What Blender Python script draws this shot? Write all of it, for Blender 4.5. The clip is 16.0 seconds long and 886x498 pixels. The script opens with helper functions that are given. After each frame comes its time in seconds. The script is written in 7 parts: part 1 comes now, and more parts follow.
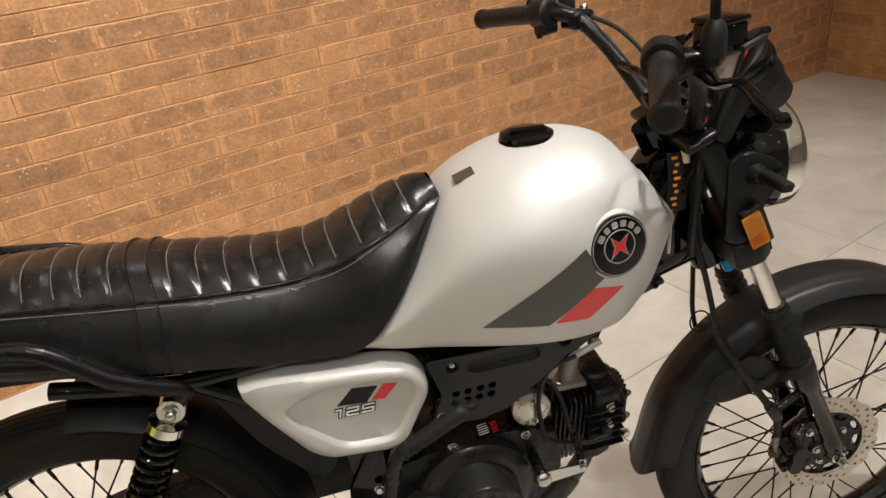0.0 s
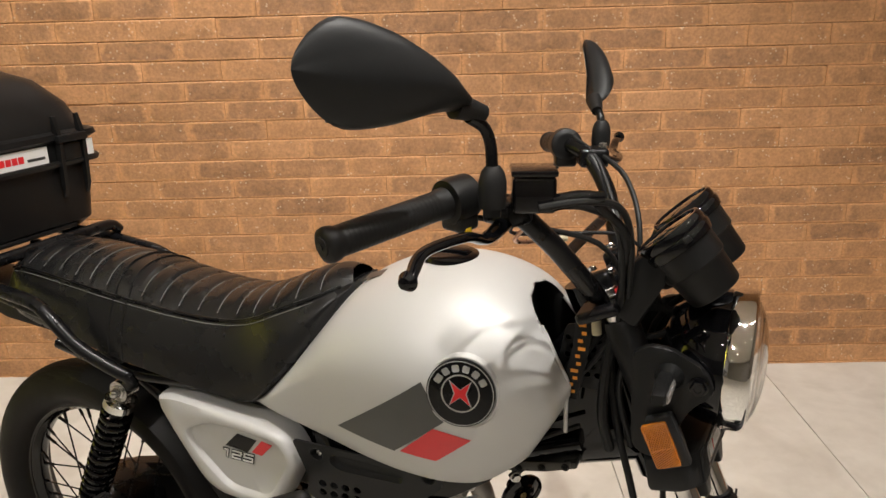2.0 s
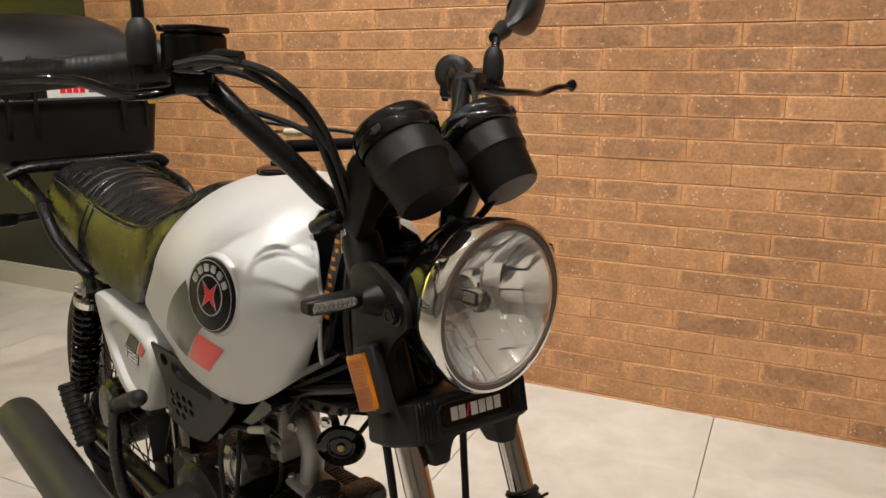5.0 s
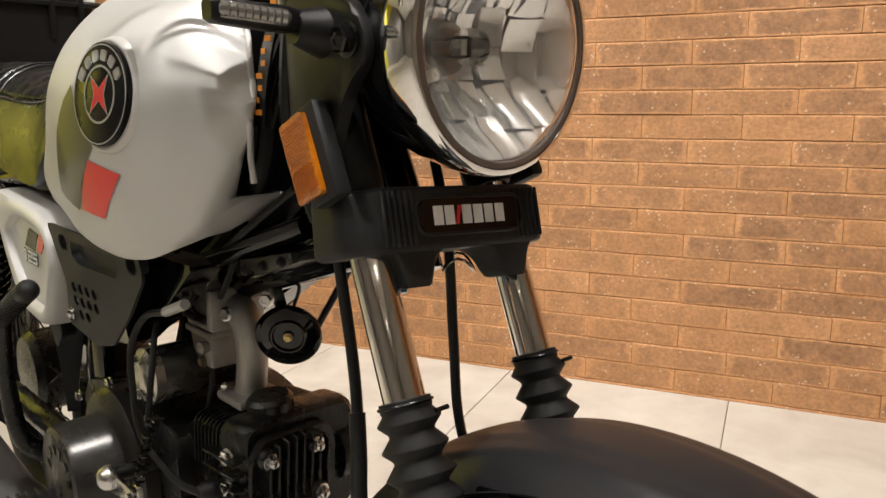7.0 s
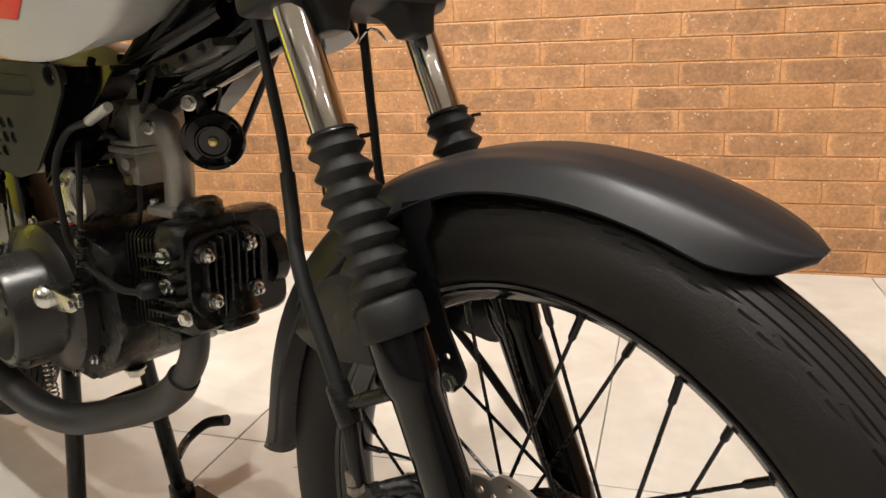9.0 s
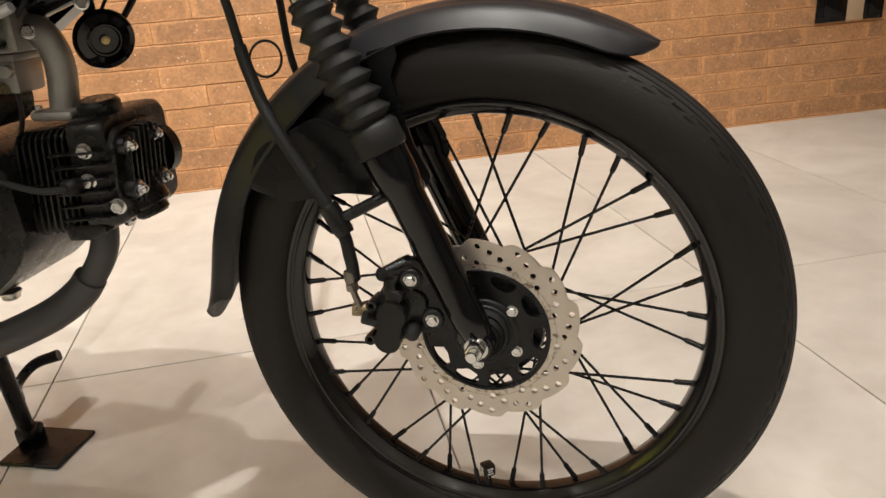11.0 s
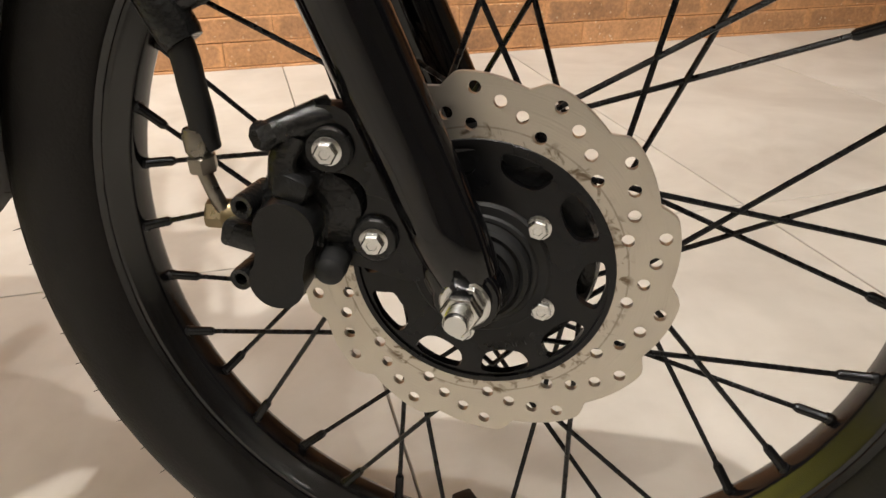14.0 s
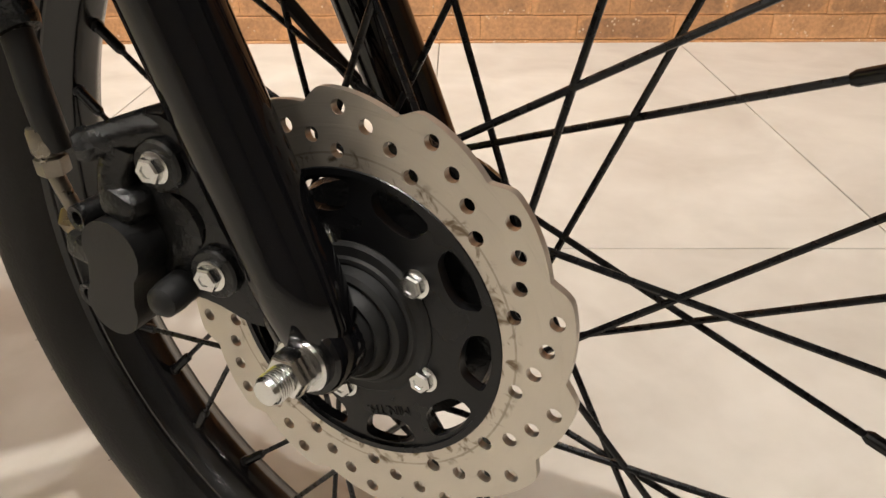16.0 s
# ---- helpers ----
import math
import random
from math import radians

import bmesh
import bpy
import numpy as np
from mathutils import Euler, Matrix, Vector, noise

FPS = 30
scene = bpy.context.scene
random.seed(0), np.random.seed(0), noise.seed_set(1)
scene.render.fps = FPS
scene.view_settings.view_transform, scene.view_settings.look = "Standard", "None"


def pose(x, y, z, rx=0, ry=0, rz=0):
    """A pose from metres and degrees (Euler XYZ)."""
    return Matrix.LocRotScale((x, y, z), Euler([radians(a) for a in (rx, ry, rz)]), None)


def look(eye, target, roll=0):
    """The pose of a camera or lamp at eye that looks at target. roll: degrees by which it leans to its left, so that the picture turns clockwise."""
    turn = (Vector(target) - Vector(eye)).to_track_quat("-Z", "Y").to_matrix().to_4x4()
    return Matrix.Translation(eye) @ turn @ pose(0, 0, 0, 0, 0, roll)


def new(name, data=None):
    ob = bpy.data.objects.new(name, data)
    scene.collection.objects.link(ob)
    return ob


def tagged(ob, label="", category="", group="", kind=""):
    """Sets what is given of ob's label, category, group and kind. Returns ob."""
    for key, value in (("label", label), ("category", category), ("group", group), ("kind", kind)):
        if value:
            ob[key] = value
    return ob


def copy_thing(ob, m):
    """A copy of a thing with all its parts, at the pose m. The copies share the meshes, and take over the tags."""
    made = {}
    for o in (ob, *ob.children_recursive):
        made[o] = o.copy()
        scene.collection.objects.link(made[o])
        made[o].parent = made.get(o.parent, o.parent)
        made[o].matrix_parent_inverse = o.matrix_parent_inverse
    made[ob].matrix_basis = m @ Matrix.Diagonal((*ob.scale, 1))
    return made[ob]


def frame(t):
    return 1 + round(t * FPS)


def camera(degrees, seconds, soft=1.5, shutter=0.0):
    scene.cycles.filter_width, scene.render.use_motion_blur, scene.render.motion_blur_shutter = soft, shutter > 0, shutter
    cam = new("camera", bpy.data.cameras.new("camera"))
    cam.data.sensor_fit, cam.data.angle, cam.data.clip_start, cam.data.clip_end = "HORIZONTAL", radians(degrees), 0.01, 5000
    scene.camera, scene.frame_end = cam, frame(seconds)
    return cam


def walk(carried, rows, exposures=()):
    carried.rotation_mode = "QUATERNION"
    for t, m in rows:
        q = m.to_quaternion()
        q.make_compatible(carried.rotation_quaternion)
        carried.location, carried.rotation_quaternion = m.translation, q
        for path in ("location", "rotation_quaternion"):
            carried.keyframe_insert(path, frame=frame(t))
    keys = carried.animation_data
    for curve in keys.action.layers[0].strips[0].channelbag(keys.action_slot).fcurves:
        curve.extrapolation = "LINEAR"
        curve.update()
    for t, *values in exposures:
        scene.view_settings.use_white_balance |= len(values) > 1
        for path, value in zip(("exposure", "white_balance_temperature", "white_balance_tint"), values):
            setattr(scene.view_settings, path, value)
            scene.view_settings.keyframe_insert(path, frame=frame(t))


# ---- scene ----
# The camera and its walk.
cam = camera(60.7, 16.0)
PATH = [
    (0, (0.1680, 0.0935, 1.2403), (1.1203, 1.5906, 0.3173), -6.45),
    (0.5, (0.2761, -0.0850, 1.2281), (1.0243, 1.5975, 0.4476), -5.22),
    (1, (0.4694, -0.1933, 1.2344), (0.9675, 1.6129, 0.5348), -3.96),
    (1.5, (0.6391, -0.1491, 1.2047), (0.8887, 1.7270, 0.5581), -2.35),
    (2, (0.791, -0.088, 1.207), (0.749, 1.814, 0.589), -1.6),
    (2.5, (0.982, -0.062, 1.19), (0.656, 1.82, 0.595), -1.3),
    (3, (1.18, -0.048, 1.197), (0.601, 1.776, 0.615), -1.1),
    (3.2, (1.238, -0.032, 1.184), (0.586, 1.771, 0.614), -1.0),
    (5.3, (1.338, 0.105, 0.99), (0.517, 1.865, 0.513), -0.1),
    (5.5, (1.329, 0.128, 0.953), (0.514, 1.894, 0.487), -0.0),
    (6, (1.292, 0.189, 0.86), (0.485, 1.971, 0.444), 0.0),
    (6.5, (1.266, 0.227, 0.812), (0.463, 2.019, 0.431), -0.0),
    (7, (1.269, 0.23, 0.784), (0.477, 2.027, 0.404), -0.3),
    (7.5, (1.277, 0.223, 0.756), (0.502, 2.022, 0.353), -0.7),
    (8, (1.284, 0.205, 0.726), (0.536, 2.008, 0.288), -1.3),
    (8.5, (1.287, 0.182, 0.699), (0.601, 1.995, 0.209), -1.8),
    (9, (1.291, 0.152, 0.667), (0.722, 1.988, 0.113), -2.4),
    (9.5, (1.263, 0.12, 0.64), (0.888, 1.982, 0.017), -3.0),
    (10, (1.214, 0.067, 0.623), (1.063, 1.944, -0.05), -3.4),
    (10.2, (1.191, 0.042, 0.623), (1.134, 1.915, -0.076), -3.8),
    (12.3, (0.8585, -0.1685, 0.6590), (1.5690, 1.5395, -0.1020), -2.87),
    (12.5, (0.8922, -0.1362, 0.6481), (1.5874, 1.5601, -0.1514), -2.57),
    (13, (0.9994, -0.0283, 0.5909), (1.5948, 1.6903, -0.2410), -2.85),
    (13.5, (1.0594, 0.1298, 0.5288), (1.6067, 1.8498, -0.3326), -2.04),
    (14, (1.1008, 0.2662, 0.4607), (1.5501, 1.9935, -0.4418), -0.53),
    (14.5, (1.1338, 0.3242, 0.4297), (1.4359, 2.0790, -0.4810), 0.43),
    (15, (1.1693, 0.3313, 0.4224), (1.3458, 2.1051, -0.4844), 1.07),
    (15.5, (1.2051, 0.3252, 0.4327), (1.2316, 2.0954, -0.4978), 0.52),
    (16, (1.2392, 0.3170, 0.4582), (1.2056, 2.0764, -0.4924), -0.45),
]
# The picture brightens as the camera goes down to the wheel.
EXPOSURES = [(0.0, 0.50), (2.0, 0.37), (5.5, 0.39), (7.5, 0.73), (9.5, 0.87), (12.5, 0.66), (15.0, 0.80), (16.0, 0.78)]
walk(cam, [(t, look(eye, target, roll)) for t, eye, target, roll in PATH], EXPOSURES)

# World and lamps: a showroom at night, lit by ceiling spots and added fill spots.
world = bpy.data.worlds.new("world")
scene.world = world
world.use_nodes = True
world.node_tree.nodes["Background"].inputs["Color"].default_value = (0.9, 0.8, 0.7, 1)
world.node_tree.nodes["Background"].inputs["Strength"].default_value = 0.02

CEILING = 2.9
WARM = (1.0, 0.955, 0.90)


def spot(name, eye, target, watts, degrees, blend=0.6, size=0.016, colour=WARM):
    data = bpy.data.lights.new(name, "SPOT")
    data.energy, data.color, data.spot_size, data.spot_blend, data.shadow_soft_size = watts, colour, radians(degrees), blend, size
    lamp = new(name, data)
    lamp.matrix_world = look(eye, target)
    return lamp


# Each row: the lamp's place under the ceiling, what it points at, watts and beam.
SPOTS = [
    ((0.55, 1.70, CEILING - 0.12), (0.5, 2.30, 0.9), 84, 80),
    ((-0.5, 1.70, CEILING - 0.12), (-0.5, 2.30, 0.9), 98, 80),
    ((1.75, 1.58, CEILING - 0.12), (1.75, 2.27, 0.3), 32, 46),
    ((2.85, 1.60, CEILING - 0.12), (2.95, 2.30, 0.3), 24, 46),
    ((0.95, 0.31, CEILING - 0.12), (1.00, 0.50, 0.2), 106, 118),
    ((1.72, 0.30, CEILING - 0.12), (1.45, 0.60, 0.3), 56, 96),
    ((3.30, 0.30, CEILING - 0.12), (2.6, 0.45, 0.0), 26, 70),
    # Fill spot, added to brighten the engine and the bike's rear.
    ((-0.3, -1.2, CEILING - 0.12), (0.1, 0.6, 0.4), 60, 84),
    # Two added spots on the unseen floor, so that chrome mirrors something bright.
    ((2.4, -2.4, CEILING - 0.12), (2.2, -3.4, 0.0), 24, 110),
    ((0.2, -2.5, CEILING - 0.12), (0.2, -3.4, 0.0), 24, 110),
    # Two added spots on the unseen west wall, for its reflection in the bike.
    ((-2.7, -1.9, CEILING - 0.12), (-4.2, -1.9, 0.9), 60, 100),
    ((-2.9, 0.85, CEILING - 0.12), (-4.2, 1.2, 1.0), 230, 90),
]
for eye, target, watts, beam in SPOTS:
    spot("ceiling_spot", eye, target, watts, beam)


# Materials.
def material(name, colour, rough=0.5, metal=0.0, grain=0.0, grain_scale=200.0, stain=0.0, stain_scale=8.0, coat=0.0, rough_var=0.0, spec=0.5):
    """A plain surface with a fine bump, a slow change of tone and of gloss."""
    m = bpy.data.materials.new(name)
    m.use_nodes = True
    nt = m.node_tree
    b = nt.nodes["Principled BSDF"]
    b.inputs["Base Color"].default_value = (*colour, 1)
    b.inputs["Roughness"].default_value, b.inputs["Metallic"].default_value = rough, metal
    b.inputs["Coat Weight"].default_value, b.inputs["Coat Roughness"].default_value = coat, 0.08
    b.inputs["Specular IOR Level"].default_value = spec
    where = nt.nodes.new("ShaderNodeTexCoord").outputs["Object"]
    if grain:
        tex = nt.nodes.new("ShaderNodeTexNoise")
        tex.inputs["Scale"].default_value, tex.inputs["Detail"].default_value = grain_scale, 4
        nt.links.new(where, tex.inputs["Vector"])
        bump = nt.nodes.new("ShaderNodeBump")
        bump.inputs["Strength"].default_value, bump.inputs["Distance"].default_value = grain, 0.002
        nt.links.new(tex.outputs["Fac"], bump.inputs["Height"])
        nt.links.new(bump.outputs["Normal"], b.inputs["Normal"])
    if stain or rough_var:
        slow = nt.nodes.new("ShaderNodeTexNoise")
        slow.inputs["Scale"].default_value, slow.inputs["Detail"].default_value = stain_scale, 6
        nt.links.new(where, slow.inputs["Vector"])
    if stain:
        ramp = nt.nodes.new("ShaderNodeMapRange")
        ramp.inputs["From Min"].default_value, ramp.inputs["From Max"].default_value = 0.3, 0.7
        ramp.inputs["To Min"].default_value, ramp.inputs["To Max"].default_value = 1 - stain, 1 + stain
        nt.links.new(slow.outputs["Fac"], ramp.inputs["Value"])
        mix = nt.nodes.new("ShaderNodeVectorMath")
        mix.operation = "SCALE"
        mix.inputs[0].default_value = colour
        nt.links.new(ramp.outputs["Result"], mix.inputs["Scale"])
        nt.links.new(mix.outputs["Vector"], b.inputs["Base Color"])
    if rough_var:
        ramp = nt.nodes.new("ShaderNodeMapRange")
        ramp.inputs["From Min"].default_value, ramp.inputs["From Max"].default_value = 0.3, 0.7
        ramp.inputs["To Min"].default_value, ramp.inputs["To Max"].default_value = max(0.02, rough - rough_var), rough + rough_var
        nt.links.new(slow.outputs["Fac"], ramp.inputs["Value"])
        nt.links.new(ramp.outputs["Result"], b.inputs["Roughness"])
    return m


def glow(name, colour, strength):
    m = bpy.data.materials.new(name)
    m.use_nodes = True
    b = m.node_tree.nodes["Principled BSDF"]
    b.inputs["Emission Color"].default_value, b.inputs["Emission Strength"].default_value = (*colour, 1), strength
    return m


def glass(name, colour=(1, 1, 1), rough=0.0, ior=1.45):
    m = bpy.data.materials.new(name)
    m.use_nodes = True
    b = m.node_tree.nodes["Principled BSDF"]
    b.inputs["Base Color"].default_value = (*colour, 1)
    b.inputs["Transmission Weight"].default_value, b.inputs["Roughness"].default_value, b.inputs["IOR"].default_value = 1.0, rough, ior
    return m


def brick_material(name, by_object):
    """Fired brick: a dark worn field in a paler rim, specks, and a tone of its own for each brick."""
    m = bpy.data.materials.new(name)
    m.use_nodes = True
    nt = m.node_tree
    n, link = nt.nodes, nt.links.new
    b = n["Principled BSDF"]
    b.inputs["Roughness"].default_value = 0.62
    b.inputs["Specular IOR Level"].default_value = 0.35
    uv = n.new("ShaderNodeUVMap")
    uv.uv_map = "face"
    place = n.new("ShaderNodeTexCoord").outputs["Object"]
    geo = n.new("ShaderNodeNewGeometry")
    rand = n.new("ShaderNodeObjectInfo").outputs["Random"] if by_object else geo.outputs["Random Per Island"]
    # Noise that differs from brick to brick.
    shift = n.new("ShaderNodeVectorMath")
    shift.operation = "MULTIPLY_ADD"
    shift.inputs[1].default_value = (1, 1, 1)
    comb = n.new("ShaderNodeCombineXYZ")
    scaled = n.new("ShaderNodeMath")
    scaled.operation = "MULTIPLY"
    scaled.inputs[1].default_value = 37.0
    link(rand, scaled.inputs[0])
    link(scaled.outputs[0], comb.inputs["X"])
    link(scaled.outputs[0], comb.inputs["Z"])
    link(place, shift.inputs[0])
    link(comb.outputs[0], shift.inputs[2])

    def noise_of(scale, detail=5, rough=0.6):
        t = n.new("ShaderNodeTexNoise")
        t.inputs["Scale"].default_value, t.inputs["Detail"].default_value, t.inputs["Roughness"].default_value = scale, detail, rough
        link(shift.outputs[0], t.inputs["Vector"])
        return t.outputs["Fac"]

    def math_of(op, a, c=None, d=None):
        t = n.new("ShaderNodeMath")
        t.operation = op
        for k, v in enumerate((a, c, d)):
            if v is None:
                continue
            if isinstance(v, (int, float)):
                t.inputs[k].default_value = v
            else:
                link(v, t.inputs[k])
        return t.outputs[0]

    def span(v, lo, hi, a=0.0, c=1.0):
        t = n.new("ShaderNodeMapRange")
        t.inputs["From Min"].default_value, t.inputs["From Max"].default_value = lo, hi
        t.inputs["To Min"].default_value, t.inputs["To Max"].default_value = a, c
        link(v, t.inputs["Value"])
        return t.outputs["Result"]

    split = n.new("ShaderNodeSeparateXYZ")
    link(uv.outputs["UV"], split.inputs[0])
    # How far a point lies from the brick's rim, in centimetres, warped.
    ex = math_of("SUBTRACT", 0.5, math_of("ABSOLUTE", math_of("SUBTRACT", split.outputs["X"], 0.5)))
    ey = math_of("SUBTRACT", 0.5, math_of("ABSOLUTE", math_of("SUBTRACT", split.outputs["Y"], 0.5)))
    edge = math_of("SMOOTH_MIN", math_of("MULTIPLY", ex, 17.0), math_of("MULTIPLY", ey, 10.5), 2.0)
    warped = math_of("ADD", edge, span(noise_of(28.0, 4), 0.3, 0.7, -0.75, 0.75))
    field = span(warped, 0.45, 1.15)
    worn = math_of("MULTIPLY", field, span(math_of("FRACT", math_of("MULTIPLY", rand, 7.31)), 0.0, 0.9, 0.40, 1.0))
    tone = n.new("ShaderNodeValToRGB")
    els = tone.color_ramp.elements
    els[0].position, els[0].color = 0.0, (0.53, 0.268, 0.118, 1)
    els[1].position, els[1].color = 1.0, (0.58, 0.302, 0.140, 1)
    mid = els.new(0.5)
    mid.color = (0.55, 0.280, 0.125, 1)
    link(rand, tone.inputs["Fac"])
    dark = n.new("ShaderNodeMix")
    dark.data_type = "RGBA"
    dark.inputs["B"].default_value = (0.285, 0.152, 0.080, 1)
    link(tone.outputs["Color"], dark.inputs["A"])
    link(math_of("MULTIPLY", worn, span(noise_of(45.0, 5, 0.6), 0.3, 0.66, 0.45, 1.0)), dark.inputs["Factor"])
    # Fine mottling.
    mott = n.new("ShaderNodeVectorMath")
    mott.operation = "SCALE"
    link(dark.outputs["Result"], mott.inputs[0])
    link(math_of("MULTIPLY", span(noise_of(110.0, 3, 0.6), 0.3, 0.7, 0.82, 1.18), span(noise_of(14.0, 3), 0.3, 0.7, 0.86, 1.14)), mott.inputs["Scale"])
    # Pale mineral specks.
    vor = n.new("ShaderNodeTexVoronoi")
    vor.inputs["Scale"].default_value = 82.0
    link(shift.outputs[0], vor.inputs["Vector"])
    speck = math_of("MULTIPLY", math_of("LESS_THAN", vor.outputs["Distance"], 0.24), math_of("GREATER_THAN", noise_of(31.0, 2), 0.585))
    spk = n.new("ShaderNodeMix")
    spk.data_type = "RGBA"
    spk.inputs["B"].default_value = (0.72, 0.56, 0.4, 1)
    link(math_of("MULTIPLY", speck, 0.62), spk.inputs["Factor"])
    link(mott.outputs["Vector"], spk.inputs["A"])
    link(spk.outputs["Result"], b.inputs["Base Color"])
    bump = n.new("ShaderNodeBump")
    bump.inputs["Strength"].default_value, bump.inputs["Distance"].default_value = 0.55, 0.005
    link(math_of("ADD", noise_of(75.0, 6, 0.65), math_of("MULTIPLY", noise_of(18.0, 3), 1.3)), bump.inputs["Height"])
    link(bump.outputs["Normal"], b.inputs["Normal"])
    return m


def tile_material():
    """Beige porcelain with soft clouds, each tile from another spot of the pattern."""
    m = bpy.data.materials.new("porcelain_tile")
    m.use_nodes = True
    nt = m.node_tree
    n, link = nt.nodes, nt.links.new
    b = n["Principled BSDF"]
    place = n.new("ShaderNodeTexCoord").outputs["Object"]
    rand = n.new("ShaderNodeObjectInfo").outputs["Random"]
    add = n.new("ShaderNodeVectorMath")
    add.operation = "ADD"
    scaled = n.new("ShaderNodeMath")
    scaled.operation = "MULTIPLY"
    scaled.inputs[1].default_value = 53.0
    link(rand, scaled.inputs[0])
    link(place, add.inputs[0])
    link(scaled.outputs[0], add.inputs[1])
    outs = []
    for scale, detail, warp in ((4.0, 8, 1.2), (22.0, 6, 0.4), (260.0, 2, 0.0)):
        t = n.new("ShaderNodeTexNoise")
        t.inputs["Scale"].default_value, t.inputs["Detail"].default_value, t.inputs["Distortion"].default_value = scale, detail, warp
        link(add.outputs[0], t.inputs["Vector"])
        outs.append(t.outputs["Fac"])
    ramp = n.new("ShaderNodeValToRGB")
    els = ramp.color_ramp.elements
    els[0].position, els[0].color = 0.32, (0.455, 0.42, 0.37, 1)
    els[1].position, els[1].color = 0.68, (0.61, 0.578, 0.525, 1)
    mid = els.new(0.5)
    mid.color = (0.535, 0.502, 0.45, 1)
    sum_ = n.new("ShaderNodeMath")
    sum_.operation = "MULTIPLY_ADD"
    sum_.inputs[1].default_value = 0.28
    link(outs[1], sum_.inputs[0])
    less = n.new("ShaderNodeMath")
    less.operation = "MULTIPLY"
    less.inputs[1].default_value = 0.72
    link(outs[0], less.inputs[0])
    link(less.outputs[0], sum_.inputs[2])
    link(sum_.outputs[0], ramp.inputs["Fac"])
    link(ramp.outputs["Color"], b.inputs["Base Color"])
    rr = n.new("ShaderNodeMapRange")
    rr.inputs["To Min"].default_value, rr.inputs["To Max"].default_value = 0.26, 0.42
    link(outs[1], rr.inputs["Value"])
    link(rr.outputs["Result"], b.inputs["Roughness"])
    bump = n.new("ShaderNodeBump")
    bump.inputs["Strength"].default_value, bump.inputs["Distance"].default_value = 0.04, 0.001
    link(outs[2], bump.inputs["Height"])
    link(bump.outputs["Normal"], b.inputs["Normal"])
    return m


def disc_material():
    """Stainless disc: turned rings, a dull inner edge with brown dirt."""
    m = material("brushed_disc_steel", (0.52, 0.475, 0.41), 0.36, 0.85, rough_var=0.08, stain_scale=60)
    nt = m.node_tree
    b = nt.nodes["Principled BSDF"]
    place = nt.nodes.new("ShaderNodeTexCoord").outputs["Object"]
    length = nt.nodes.new("ShaderNodeVectorMath")
    length.operation = "LENGTH"
    flat = nt.nodes.new("ShaderNodeVectorMath")
    flat.operation = "MULTIPLY"
    flat.inputs[1].default_value = (1, 1, 0)
    nt.links.new(place, flat.inputs[0])
    nt.links.new(flat.outputs[0], length.inputs[0])
    rings = nt.nodes.new("ShaderNodeTexNoise")
    rings.noise_dimensions = "1D"
    rings.inputs["Scale"].default_value, rings.inputs["Detail"].default_value = 900, 3
    nt.links.new(length.outputs["Value"], rings.inputs["W"])
    bump = nt.nodes.new("ShaderNodeBump")
    bump.inputs["Strength"].default_value, bump.inputs["Distance"].default_value = 0.25, 0.0006
    nt.links.new(rings.outputs["Fac"], bump.inputs["Height"])
    nt.links.new(bump.outputs["Normal"], b.inputs["Normal"])
    spots = nt.nodes.new("ShaderNodeTexNoise")
    spots.inputs["Scale"].default_value, spots.inputs["Detail"].default_value, spots.inputs["Distortion"].default_value = 110, 5, 1.5
    nt.links.new(place, spots.inputs["Vector"])
    dirt = nt.nodes.new("ShaderNodeMapRange")
    dirt.inputs["From Min"].default_value, dirt.inputs["From Max"].default_value = 0.52, 0.66
    nt.links.new(spots.outputs["Fac"], dirt.inputs["Value"])
    ring = nt.nodes.new("ShaderNodeMapRange")
    ring.inputs["From Min"].default_value, ring.inputs["From Max"].default_value = 0.0735, 0.0705
    nt.links.new(length.outputs["Value"], ring.inputs["Value"])
    both = nt.nodes.new("ShaderNodeMath")
    both.operation = "MULTIPLY"
    nt.links.new(dirt.outputs["Result"], both.inputs[0])
    nt.links.new(ring.outputs["Result"], both.inputs[1])
    mix = nt.nodes.new("ShaderNodeMix")
    mix.data_type = "RGBA"
    mix.inputs["A"].default_value, mix.inputs["B"].default_value = (0.52, 0.475, 0.41, 1), (0.16, 0.12, 0.08, 1)
    # A worn brown line where the pads' track ends.
    line = nt.nodes.new("ShaderNodeMath")
    line.operation = "COMPARE"
    line.inputs[1].default_value, line.inputs[2].default_value = 0.0703, 0.00045
    nt.links.new(length.outputs["Value"], line.inputs[0])
    patchy = nt.nodes.new("ShaderNodeMath")
    patchy.operation = "MULTIPLY"
    nt.links.new(line.outputs[0], patchy.inputs[0])
    nt.links.new(spots.outputs["Fac"], patchy.inputs[1])
    most = nt.nodes.new("ShaderNodeMath")
    most.operation = "MAXIMUM"
    nt.links.new(both.outputs[0], most.inputs[0])
    nt.links.new(patchy.outputs[0], most.inputs[1])
    nt.links.new(most.outputs[0], mix.inputs["Factor"])
    nt.links.new(mix.outputs["Result"], b.inputs["Base Color"])
    return m


